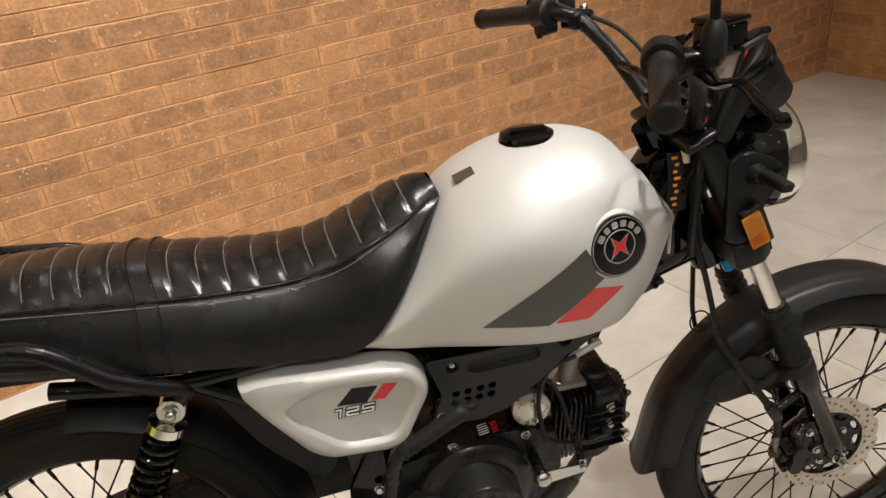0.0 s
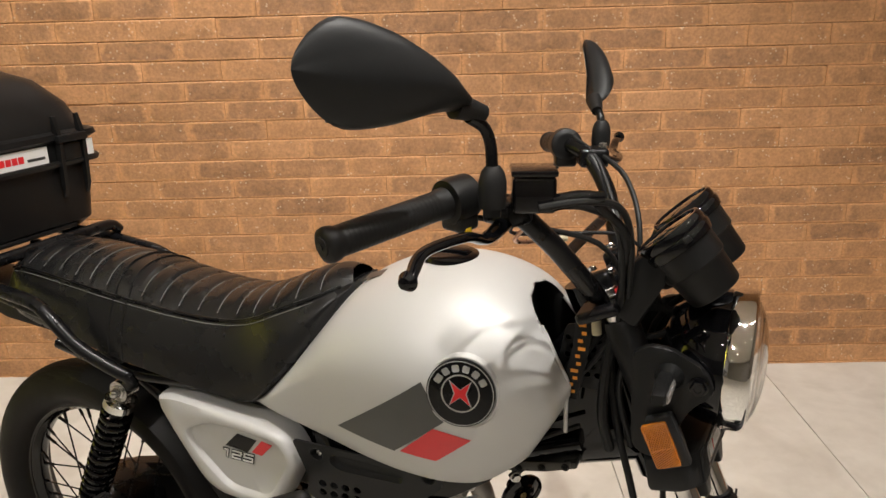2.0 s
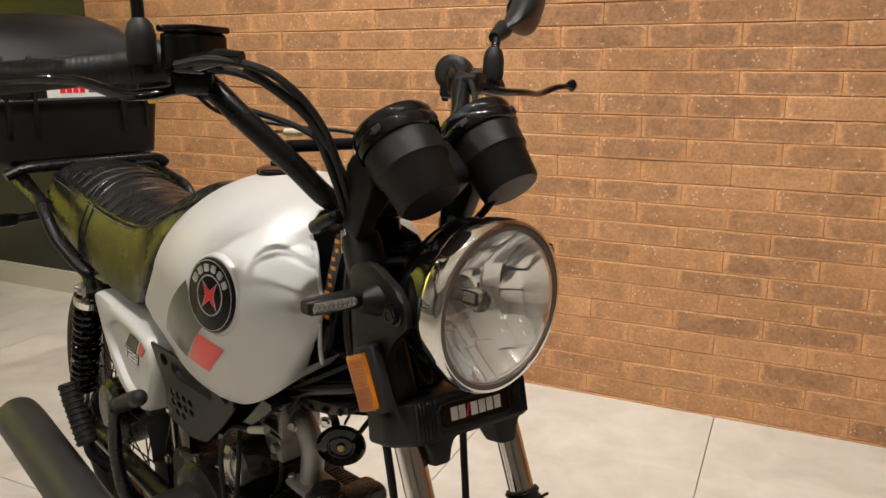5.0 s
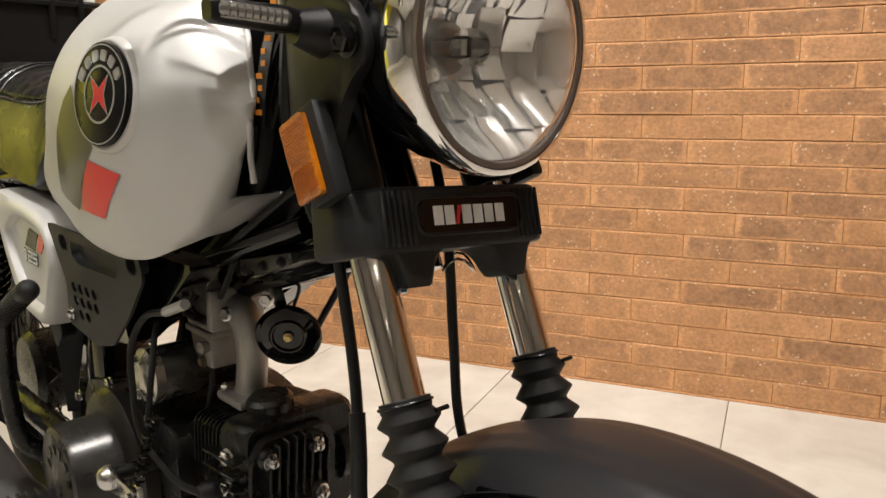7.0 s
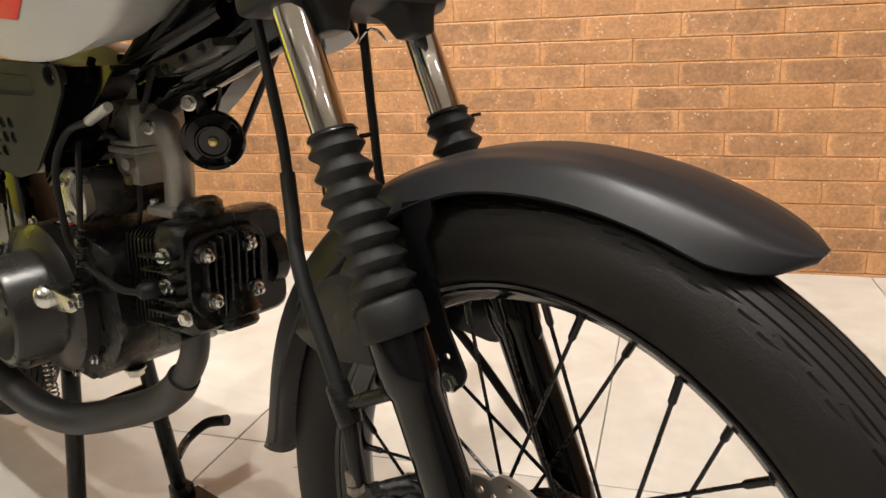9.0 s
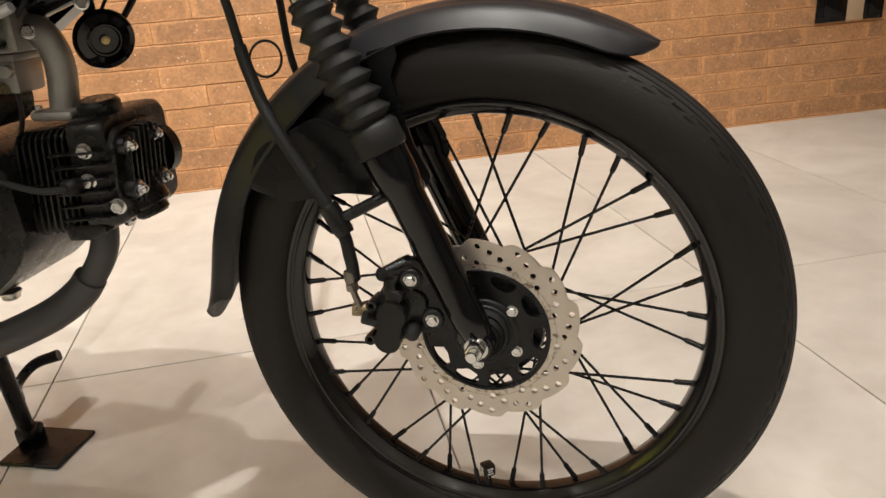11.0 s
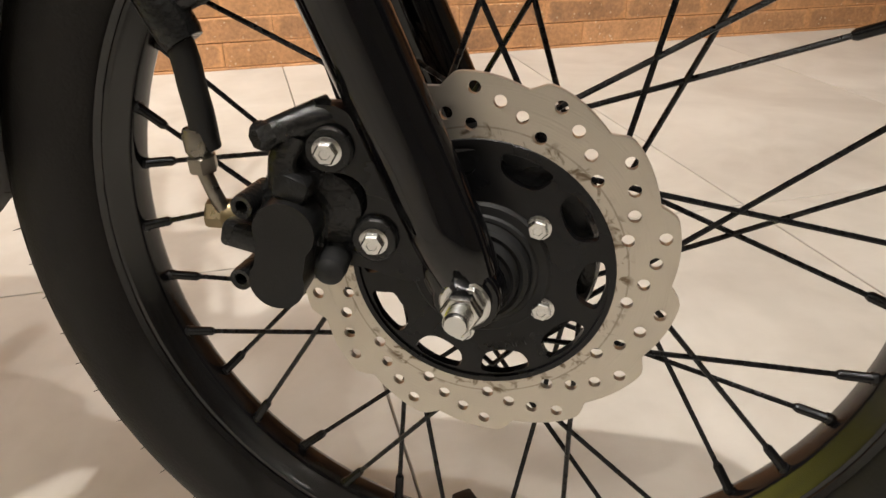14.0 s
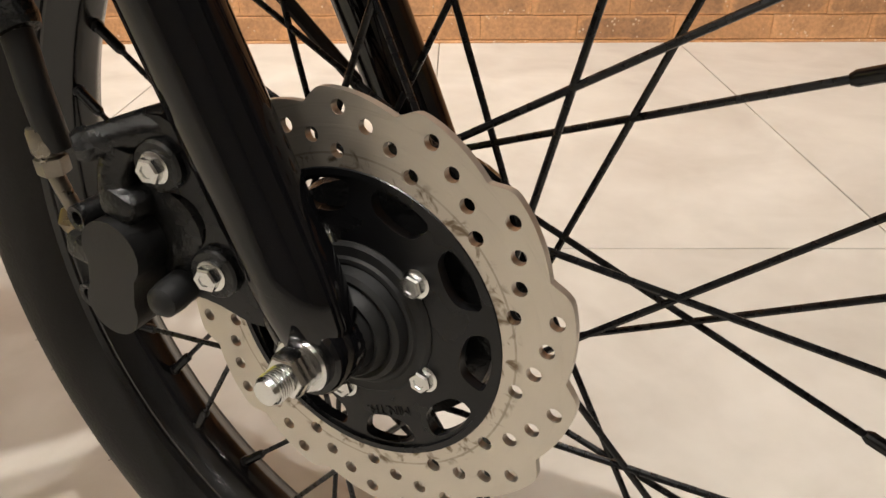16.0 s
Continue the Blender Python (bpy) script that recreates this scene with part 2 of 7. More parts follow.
PAINT = material("pearl_white_paint", (0.54, 0.536, 0.522), 0.46, 0.20, grain=0.015, grain_scale=900, stain=0.02, stain_scale=5, coat=0.08)
PLASTIC = material("black_textured_plastic", (0.007, 0.007, 0.007), 0.40, grain=0.18, grain_scale=1400, rough_var=0.07, stain_scale=14, spec=0.28)
GREY_PLASTIC = material("charcoal_matt_plastic", (0.014, 0.0145, 0.015), 0.42, grain=0.12, grain_scale=1200, rough_var=0.06, stain_scale=10, spec=0.28)
GLOSS = material("gloss_black_enamel", (0.003, 0.003, 0.0035), 0.05, grain=0.006, grain_scale=300, coat=0.0, spec=0.42, rough_var=0.02, stain_scale=20)
SATIN = material("satin_black_paint", (0.005, 0.005, 0.0055), 0.28, grain=0.04, grain_scale=500, rough_var=0.08, stain_scale=25, spec=0.28)
FENDER = material("matt_black_fender_plastic", (0.014, 0.014, 0.0155), 0.38, grain=0.05, grain_scale=900, rough_var=0.05, stain_scale=9, spec=0.28)
CAST = material("rough_black_casting", (0.008, 0.008, 0.008), 0.27, grain=0.35, grain_scale=420, rough_var=0.12, stain_scale=40, spec=0.35)
RUBBER = material("tyre_rubber", (0.010, 0.009, 0.0082), 0.55, grain=0.2, grain_scale=500, stain=0.25, stain_scale=12, rough_var=0.1, spec=0.24)
RIM = material("black_rim_enamel", (0.006, 0.006, 0.0065), 0.16, grain=0.02, grain_scale=400, rough_var=0.06, stain_scale=20, spec=0.5)
DARK_ZINC = material("dull_grey_plated_steel", (0.20, 0.18, 0.15), 0.32, 0.85, grain=0.05, grain_scale=600, rough_var=0.1, stain=0.2, stain_scale=120)
SOFT_RUBBER = material("moulded_rubber", (0.011, 0.011, 0.011), 0.50, grain=0.1, grain_scale=700, rough_var=0.08, stain_scale=30, spec=0.28)
LEATHER = material("black_vinyl_upholstery", (0.010, 0.0098, 0.0098), 0.27, grain=0.07, grain_scale=420, rough_var=0.06, stain_scale=18, spec=0.42)
THREAD = material("pale_grey_thread", (0.14, 0.14, 0.135), 0.7, grain=0.2, grain_scale=3000)
CHROME = material("chrome", (0.86, 0.85, 0.83), 0.05, 1.0, rough_var=0.02, stain_scale=30)
TUBE_CHROME = material("hard_chrome_tube", (0.82, 0.80, 0.78), 0.07, 1.0, rough_var=0.02, stain_scale=60)
DARK_BRASS = material("dull_brass", (0.20, 0.155, 0.085), 0.35, 0.8, rough_var=0.1, stain=0.2, stain_scale=120)
DARK_METAL = material("dark_painted_metal", (0.05, 0.048, 0.042), 0.30, 0.5, grain=0.05, grain_scale=400, rough_var=0.08, stain_scale=40)
ZINC = material("zinc_plated_steel", (0.60, 0.60, 0.59), 0.19, 1.0, grain=0.05, grain_scale=900, rough_var=0.1, stain_scale=150)
ALU = material("cast_aluminium", (0.37, 0.355, 0.325), 0.45, 0.75, grain=0.25, grain_scale=600, stain=0.15, stain_scale=40)
POLISHED = material("machined_aluminium", (0.62, 0.60, 0.54), 0.28, 0.9, grain=0.05, grain_scale=700, rough_var=0.08, stain_scale=60)
DISC = disc_material()
RED = material("red_decal", (0.70, 0.022, 0.028), 0.35, coat=0.3, stain=0.04, stain_scale=40)
DARK_DECAL = material("dark_grey_decal", (0.045, 0.047, 0.045), 0.35, coat=0.3, stain=0.05, stain_scale=40)
SILVER_DECAL = material("silver_grey_print", (0.42, 0.42, 0.41), 0.4, 0.3, stain=0.05, stain_scale=60)
WHITE_PRINT = material("white_label_print", (0.78, 0.77, 0.75), 0.45, stain=0.03, stain_scale=30)
ORANGE_PRINT = material("orange_print", (0.75, 0.28, 0.03), 0.5, stain=0.1, stain_scale=60)
BLUE = material("blue_anodised_aluminium", (0.02, 0.22, 0.42), 0.3, 0.7, stain=0.1, stain_scale=80)
YELLOW = material("yellow_plastic", (0.75, 0.5, 0.02), 0.4, stain=0.05, stain_scale=40)
CREAM = material("cream_plastic", (0.62, 0.55, 0.38), 0.45, stain=0.05, stain_scale=50)
LENS_GREY = material("smoky_lens", (0.34, 0.33, 0.32), 0.10, 0.75, rough_var=0.05, stain_scale=200)
WALL_PLATE = material("tan_wall_plate_plastic", (0.46, 0.33, 0.21), 0.45, stain=0.04, stain_scale=30)
COVER_METAL = material("dark_satin_engine_cover", (0.030, 0.029, 0.028), 0.30, 0.45, grain=0.04, grain_scale=500, rough_var=0.06, stain_scale=30)
DIAL = material("dark_dial_face", (0.03, 0.03, 0.032), 0.4, stain=0.02, stain_scale=50)
EXHAUST = material("matt_black_exhaust_paint", (0.034, 0.033, 0.032), 0.46, grain=0.1, grain_scale=500, stain=0.2, stain_scale=15, rough_var=0.08)
GOLD = material("yellow_zinc_brass", (0.55, 0.42, 0.18), 0.3, 0.85, rough_var=0.08, stain_scale=120)
COPPER = material("copper_pipe", (0.62, 0.36, 0.24), 0.3, 0.9, rough_var=0.06, stain_scale=90)
RED_PLASTIC = material("red_plastic", (0.45, 0.02, 0.02), 0.35, stain=0.05, stain_scale=40)
AMBER = material("amber_reflector", (0.50, 0.150, 0.004), 0.16, grain=0.0, coat=0.9, stain=0.12, stain_scale=300)
CLEAR = glass("clear_lens", (0.98, 0.98, 0.97), 0.0, 1.45)
MIRROR = material("reflector_mirror", (0.97, 0.97, 0.97), 0.09, 0.88, rough_var=0.015, stain_scale=40)
MIRROR_GLASS = material("mirror_glass", (0.85, 0.86, 0.86), 0.01, 1.0)
LENS_RIM = material("brown_lens_gasket", (0.10, 0.075, 0.06), 0.35, stain=0.1, stain_scale=60)
GROUT = material("floor_grout", (0.30, 0.265, 0.225), 0.85, grain=0.3, grain_scale=400, stain=0.15, stain_scale=20)
MORTAR = material("brown_joint_mortar", (0.22, 0.115, 0.055), 0.9, grain=0.3, grain_scale=300, stain=0.2, stain_scale=20)
TILE = tile_material()
BRICK = brick_material("fired_brick", True)
BRICK_REST = brick_material("fired_brick_upper", False)
PLASTER = material("white_ceiling_paint", (0.74, 0.72, 0.68), 0.85, grain=0.05, grain_scale=300, stain=0.02, stain_scale=2)
WALL_PAINT = material("grey_wall_paint", (0.27, 0.255, 0.24), 0.8, grain=0.06, grain_scale=250, stain=0.04, stain_scale=2)
LIME_PAINT = material("lime_yellow_wall_paint", (0.60, 0.56, 0.05), 0.7, grain=0.06, grain_scale=250, stain=0.04, stain_scale=2)
DARK_PANEL = material("dark_graphite_panel", (0.014, 0.014, 0.014), 0.35, grain=0.03, grain_scale=300, rough_var=0.06, stain_scale=5)
SKIRTING = material("pale_grey_skirting", (0.50, 0.46, 0.41), 0.5, grain=0.04, grain_scale=200, stain=0.05, stain_scale=6)
LAMP_GLOW = glow("lamp_glow", (1.0, 0.92, 0.82), 120.0)


# Mesh helpers. A bike point is x forward, r to its right, z up.
def V(x, r, z):
    return Vector((x, -r, z))


def rot(rx=0, ry=0, rz=0):
    return pose(0, 0, 0, rx, ry, rz)


def finish(bm, name, mat, angle=38.0, smooth=True):
    bmesh.ops.recalc_face_normals(bm, faces=bm.faces)
    limit = radians(angle)
    for f in bm.faces:
        f.smooth = smooth
    for e in bm.edges:
        if len(e.link_faces) == 2 and e.calc_face_angle(0.0) > limit:
            e.smooth = False
    me = bpy.data.meshes.new(name)
    bm.to_mesh(me)
    bm.free()
    for one in mat if isinstance(mat, (list, tuple)) else (mat,):
        me.materials.append(one)
    return me


def part(name, bm, mat, parent, label="", angle=38.0, m=None):
    ob = new(name, finish(bm, name, mat, angle))
    ob.parent = parent
    if m is not None:
        ob.matrix_basis = m
    return tagged(ob, label) if label else ob


def same(name, ob, parent, m=None, label=""):
    """Another object on the mesh of ob."""
    two = new(name, ob.data)
    two.parent = parent
    if m is not None:
        two.matrix_basis = m
    return tagged(two, label) if label else two


def thing(name, label, category, m=None, group=""):
    ob = new(name)
    ob.empty_display_size = 0.1
    if m is not None:
        ob.matrix_basis = m
    return tagged(ob, label, category, group)


def curve_points(pts, steps=6, closed=False):
    """A smooth line through the points."""
    pts = [Vector(p) for p in pts]
    n = len(pts)
    if n < 3 or steps < 2:
        return pts
    out = []
    for i in range(n if closed else n - 1):
        p1, p2 = pts[i], pts[(i + 1) % n]
        p0 = pts[i - 1] if closed or i else 2 * p1 - p2
        p3 = pts[(i + 2) % n] if closed or i + 2 < n else 2 * p2 - p1
        for k in range(steps):
            t = k / steps
            out.append(0.5 * (2 * p1 + (p2 - p0) * t + (2 * p0 - 5 * p1 + 4 * p2 - p3) * t * t + (3 * p1 - p0 - 3 * p2 + p3) * t**3))
    return out if closed else out + [pts[-1]]


def loft(bm, rings, cap=True, closed=False):
    """Skin over rings of equally many points."""
    rows = [[bm.verts.new(p) for p in ring] for ring in rings]
    n = len(rows[0])
    for a, b in zip(rows, rows[1:] + rows[:1] if closed else rows[1:]):
        for i in range(n):
            bm.faces.new((a[i], a[(i + 1) % n], b[(i + 1) % n], b[i]))
    if cap and not closed:
        bm.faces.new(rows[0][::-1])
        bm.faces.new(rows[-1])
    return rows


def tube(bm, pts, radius, seg=10, steps=6, cap=True, closed=False, flat=1.0):
    """A pipe along a smooth line; radius may be a list, one for each given point."""
    line = curve_points(pts, steps, closed)
    n = len(line)
    if isinstance(radius, (list, tuple)):
        at = np.linspace(0, len(radius) - 1, n)
        radii = [float(v) for v in np.interp(at, range(len(radius)), radius)]
    else:
        radii = [radius] * n
    rings, side = [], None
    for i, p in enumerate(line):
        a = line[i - 1] if i or closed else p
        b = line[(i + 1) % n] if i + 1 < n or closed else p
        way = (b - a).normalized()
        if side is None:
            side = way.orthogonal().normalized() if abs(way.z) > 0.9 else way.cross(Vector((0, 0, 1))).normalized()
        side = (side - way * side.dot(way)).normalized()
        up = way.cross(side)
        rings.append([p + radii[i] * (math.cos(2 * math.pi * k / seg) * side + flat * math.sin(2 * math.pi * k / seg) * up) for k in range(seg)])
    return loft(bm, rings, cap, closed)


def axis_matrix(at, way, up=(0, 0, 1)):
    """The pose whose z axis points along way."""
    z = Vector(way).normalized()
    x = Vector(up).cross(z)
    x = x.normalized() if x.length > 1e-4 else z.orthogonal().normalized()
    y = z.cross(x)
    return Matrix.Translation(Vector(at)) @ Matrix((x, y, z)).transposed().to_4x4()


def lathe(bm, profile, seg=24, m=None, cap=True):
    """Turns rows of (radius, height) round the z axis of m."""
    m = m or Matrix()
    rings = [[m @ Vector((max(r, 1e-5) * math.cos(2 * math.pi * k / seg), max(r, 1e-5) * math.sin(2 * math.pi * k / seg), h)) for k in range(seg)] for r, h in profile]
    return loft(bm, rings, cap)


def block(bm, size, m=None, bevel=0.0, segments=2, taper=(1.0, 1.0)):
    """A box about the middle of m with rounded edges; taper narrows its top."""
    x, y, z = (s / 2 for s in size)
    m = m or Matrix()
    lo = [bm.verts.new(m @ Vector(c)) for c in ((-x, -y, -z), (x, -y, -z), (x, y, -z), (-x, y, -z))]
    hi = [bm.verts.new(m @ Vector((c[0] * taper[0], c[1] * taper[1], z))) for c in ((-x, -y), (x, -y), (x, y), (-x, y))]
    faces = [bm.faces.new(lo[::-1]), bm.faces.new(hi)] + [bm.faces.new((lo[i], lo[(i + 1) % 4], hi[(i + 1) % 4], hi[i])) for i in range(4)]
    if bevel:
        edges = list({e for f in faces for e in f.edges})
        bmesh.ops.bevel(bm, geom=edges, offset=bevel, segments=segments, profile=0.5, affect="EDGES")


def rounded(poly, radius, steps=4):
    """Rounds the corners of a flat outline."""
    out, n = [], len(poly)
    for i, p in enumerate(poly):
        p, a, b = np.array(p, float), np.array(poly[i - 1], float), np.array(poly[(i + 1) % n], float)
        da, db = a - p, b - p
        la, lb = np.linalg.norm(da), np.linalg.norm(db)
        k = min(radius, 0.45 * la, 0.45 * lb)
        s, e = p + da / la * k, p + db / lb * k
        for t in np.linspace(0, 1, steps + 1):
            out.append(tuple((1 - t) ** 2 * s + 2 * t * (1 - t) * p + t * t * e))
    return out


def circle(x, y, radius, seg=12, start=0.0):
    return [(x + radius * math.cos(start + 2 * math.pi * k / seg), y + radius * math.sin(start + 2 * math.pi * k / seg)) for k in range(seg)]


def plate(bm, outline, holes, thick, m, bevel=0.0):
    """A flat plate with holes, thick along the z of m, from z = 0 up."""
    flat = bmesh.new()
    edges = []
    for loop in (outline, *holes):
        vs = [flat.verts.new((x, y, 0)) for x, y in loop]
        edges += [flat.edges.new((vs[i - 1], vs[i])) for i in range(len(vs))]
    bmesh.ops.triangle_fill(flat, use_beauty=True, use_dissolve=False, edges=edges, normal=(0, 0, 1))
    made = [[v.co.copy() for v in f.verts] for f in flat.faces]
    flat.free()
    keys = {}

    def vert(x, y, z):
        key = (round(x, 6), round(y, 6), z)
        if key not in keys:
            keys[key] = bm.verts.new(m @ Vector((x, y, z)))
        return keys[key]

    for f in made:
        bm.faces.new([vert(c.x, c.y, thick) for c in f])
        bm.faces.new([vert(c.x, c.y, 0.0) for c in f][::-1])
    for loop in (outline, *holes):
        for i in range(len(loop)):
            (ax, ay), (bx, by) = loop[i - 1], loop[i]
            bm.faces.new((vert(ax, ay, 0.0), vert(bx, by, 0.0), vert(bx, by, thick), vert(ax, ay, thick)))


# The bike's right side plane: x forward, y up, z outwards to the right.
def side(r):
    return Matrix(((1, 0, 0, 0), (0, 0, -1, -r), (0, 1, 0, 0), (0, 0, 0, 1)))


def prism(bm, outline, r0, r1, bevel=0.0):
    """A side outline of (x, z) made thick from r0 to r1."""
    a = [bm.verts.new(V(x, r0, z)) for x, z in outline]
    b = [bm.verts.new(V(x, r1, z)) for x, z in outline]
    n = len(a)
    ends = [bm.faces.new(a[::-1]), bm.faces.new(b)]
    for i in range(n):
        bm.faces.new((a[i], a[(i + 1) % n], b[(i + 1) % n], b[i]))
    if bevel:
        bmesh.ops.bevel(bm, geom=list({e for f in ends for e in f.edges}), offset=bevel, segments=2, profile=0.5, affect="EDGES")


_bolts = {}


def bolt(parent, at, way, size=0.006, kind="hex", mat=None, name="bolt", label=""):
    """A screw head with its washer; alike ones share a mesh."""
    mat = mat or ZINC
    key = (kind, mat.name)
    if key not in _bolts:
        bm = bmesh.new()
        lathe(bm, [(1.25, 0), (1.25, 0.18), (1.1, 0.25)], 20)
        if kind == "hex":
            lathe(bm, [(1.0, 0.25), (1.0, 0.85), (0.86, 1.0), (0.5, 1.0), (0.45, 0.9)], 6)
        elif kind == "dome":
            lathe(bm, [(0.95, 0.25), (0.95, 0.8)], 6)
            lathe(bm, [(0.8, 0.8), (0.78, 1.1), (0.6, 1.4), (0.3, 1.55)], 14)
        else:
            lathe(bm, [(0.95, 0.25), (0.9, 0.7), (0.6, 0.95), (0.25, 1.0), (0.22, 0.7)], 16)
        _bolts[key] = finish(bm, "bolt", mat)
    ob = new(name, _bolts[key])
    ob.parent = parent
    ob.matrix_basis = axis_matrix(at, way) @ Matrix.Scale(size, 4)
    return tagged(ob, label) if label else ob


def text_mesh(words, height, mat, depth=0.0004, fat=0.0):
    data = bpy.data.curves.new("text", "FONT")
    data.offset = fat
    data.body, data.size, data.extrude, data.align_x, data.align_y = words, height, depth, "CENTER", "CENTER"
    ob = bpy.data.objects.new("text", data)
    scene.collection.objects.link(ob)
    me = bpy.data.meshes.new_from_object(ob.evaluated_get(bpy.context.evaluated_depsgraph_get()))
    bpy.data.objects.remove(ob)
    bpy.data.curves.remove(data)
    me.materials.clear()
    me.materials.append(mat)
    return me


# The room: brick wall to the north, another to the east, unseen plain walls behind the camera.
WEST, EAST, NORTH, SOUTH, BRICK_WEST, EAST_BRICK = -4.2, 4.1, 2.275, -4.6, -1.22, 1.0
BRICK_LONG, BRICK_HIGH, BRICK_DEEP = 0.2455, 0.0619, 0.022


def slab(name, size, at, mat, label):
    bm = bmesh.new()
    block(bm, size)
    ob = new(name, finish(bm, name, mat))
    ob.location = at
    return tagged(ob, label, kind="structure")


wall_north = slab("wall_north", (EAST - BRICK_WEST, 0.15, CEILING), ((EAST + BRICK_WEST) / 2, NORTH + 0.075 + BRICK_DEEP - 0.003, CEILING / 2), MORTAR, "wall faced with warm orange-brown fired bricks")
wall_east = slab("wall_east", (0.15, NORTH - EAST_BRICK, CEILING), (EAST + 0.075 + BRICK_DEEP - 0.003, (NORTH + EAST_BRICK) / 2, CEILING / 2), MORTAR, "dim wall faced with orange-brown fired bricks")
wall_dark = slab("wall_northwest", (BRICK_WEST - WEST, 0.15, CEILING), ((BRICK_WEST + WEST) / 2, NORTH + 0.16, CEILING / 2), DARK_PANEL, "dark graphite wall panel beside the brickwork")
# Grey walls out of view, added dark enough to keep gloss black parts black.
slab("wall_southeast", (0.15, EAST_BRICK - SOUTH, CEILING), (EAST + 0.077, (EAST_BRICK + SOUTH) / 2, CEILING / 2), WALL_PAINT, "unseen warm grey wall that keeps reflections dark")
slab("wall_south", (EAST - WEST, 0.15, CEILING), ((EAST + WEST) / 2, SOUTH - 0.075, CEILING / 2), WALL_PAINT, "unseen warm grey wall that keeps reflections dark")
# Unseen lime stretch, added where the seat's side mirrors something lime.
slab("wall_west", (0.15, NORTH - 0.1, CEILING), (WEST - 0.075, (NORTH + 0.1) / 2, CEILING / 2), LIME_PAINT, "unseen lime yellow wall added for its reflection")
slab("wall_west", (0.15, 0.1 - SOUTH, CEILING), (WEST - 0.073, (SOUTH + 0.1) / 2, CEILING / 2), WALL_PAINT, "unseen warm grey wall that keeps reflections dark")
slab("ceiling", (EAST - WEST + 0.4, NORTH - SOUTH + 0.6, 0.12), ((EAST + WEST) / 2, (NORTH + SOUTH) / 2, CEILING + 0.06), PLASTER, "plain white painted ceiling")
slab("baseboard", (BRICK_WEST - WEST, 0.018, 0.10), ((BRICK_WEST + WEST) / 2, NORTH + 0.076, 0.05), SKIRTING, "pale grey skirting below the dark panel")
floor = slab("floor", (EAST - WEST + 0.4, NORTH - SOUTH + 0.6, 0.1), ((EAST + WEST) / 2, (NORTH + SOUTH) / 2, -0.056), GROUT, "beige porcelain floor tiles with thin grey joints")

# Ceiling lamps: a row of small round downlights.
def downlight(x, y):
    lamp = thing("downlight", "small round recessed ceiling downlight, switched on", "ceiling lamp", pose(x, y, CEILING), "downlights in the ceiling")
    bm = bmesh.new()
    lathe(bm, [(0.036, -0.001), (0.052, -0.001), (0.052, -0.008), (0.036, -0.012), (0.034, -0.004)], 24, cap=False)
    part("rim", bm, PLASTER, lamp)
    bm = bmesh.new()
    lathe(bm, [(0.0, -0.003), (0.034, -0.003), (0.034, -0.006), (0.0, -0.006)], 20)
    part("diffuser", bm, LAMP_GLOW, lamp, "glowing diffuser")
    return lamp


first = downlight(-3.2, -3.6)
for i in range(6):
    for j in range(4):
        if i or j:
            copy_thing(first, pose(-3.2 + 1.32 * i, -3.6 + 1.35 * j, CEILING))

# Wall sockets on the brickwork.
def socket_plate(name, x, z, w, h, label):
    bm = bmesh.new()
    block(bm, (w, 0.012, h), bevel=0.003)
    ob = thing(name, label, "wall socket", pose(x, NORTH - 0.008, z), "wall plates on the brickwork")
    part("plate", bm, SATIN, ob)
    bm = bmesh.new()
    block(bm, (w * 0.62, 0.006, h * 0.72), pose(0, -0.007, 0), bevel=0.0015)
    part("insert", bm, GLOSS, ob)
    return ob


socket_plate("wall_socket", 2.868, 0.382, 0.112, 0.114, "square black electrical wall plate on the bricks")
socket_plate("wall_socket", 3.028, 0.382, 0.076, 0.114, "narrow black electrical wall plate on the bricks")
bm = bmesh.new()
block(bm, (0.07, 0.01, 0.115), bevel=0.002)
tagged(part("wall_plate", bm, WALL_PLATE, None, m=pose(2.958, NORTH - 0.006, 0.382)), "blank tan wall plate between black sockets", "wall plate")


# The motorcycle stands on its centre stand, its front wheel on the floor.
BIKE = pose(1.223, 0.631, 0, 0, 0, -23.5)
bike = thing("motorcycle", "pearl white and black roadster motorcycle on its centre stand", "motorcycle", BIKE)
RAKE = 0.44
FORK_WAY = V(-RAKE, 0, 1).normalized()
LEG_WAY = V(-RAKE, -0.051, 1).normalized()
AXLE = 0.2853
LEAN = 0.051
# The front wheel is turned a little to the right and leans with the bike to its left.
WHEEL = Matrix.Translation(V(0.0038, 0.0201, AXLE)) @ rot(0, 0, -4.2) @ rot(-2.06, 0, 0)


def fork_at(z, r=0.0, ahead=0.0):
    """A place on the fork's line at a height; ahead: metres in front of it."""
    return V(-RAKE * (z - AXLE) + ahead, r, z)


def leg_at(z, s, ahead=0.0):
    """A place on the middle line of a fork leg at a height."""
    return V((0.002 if s > 0 else -0.002) - RAKE * (z - AXLE) + ahead, 0.0200 - LEAN * (z - AXLE) + (0.0645 if s > 0 else -0.0620), z)


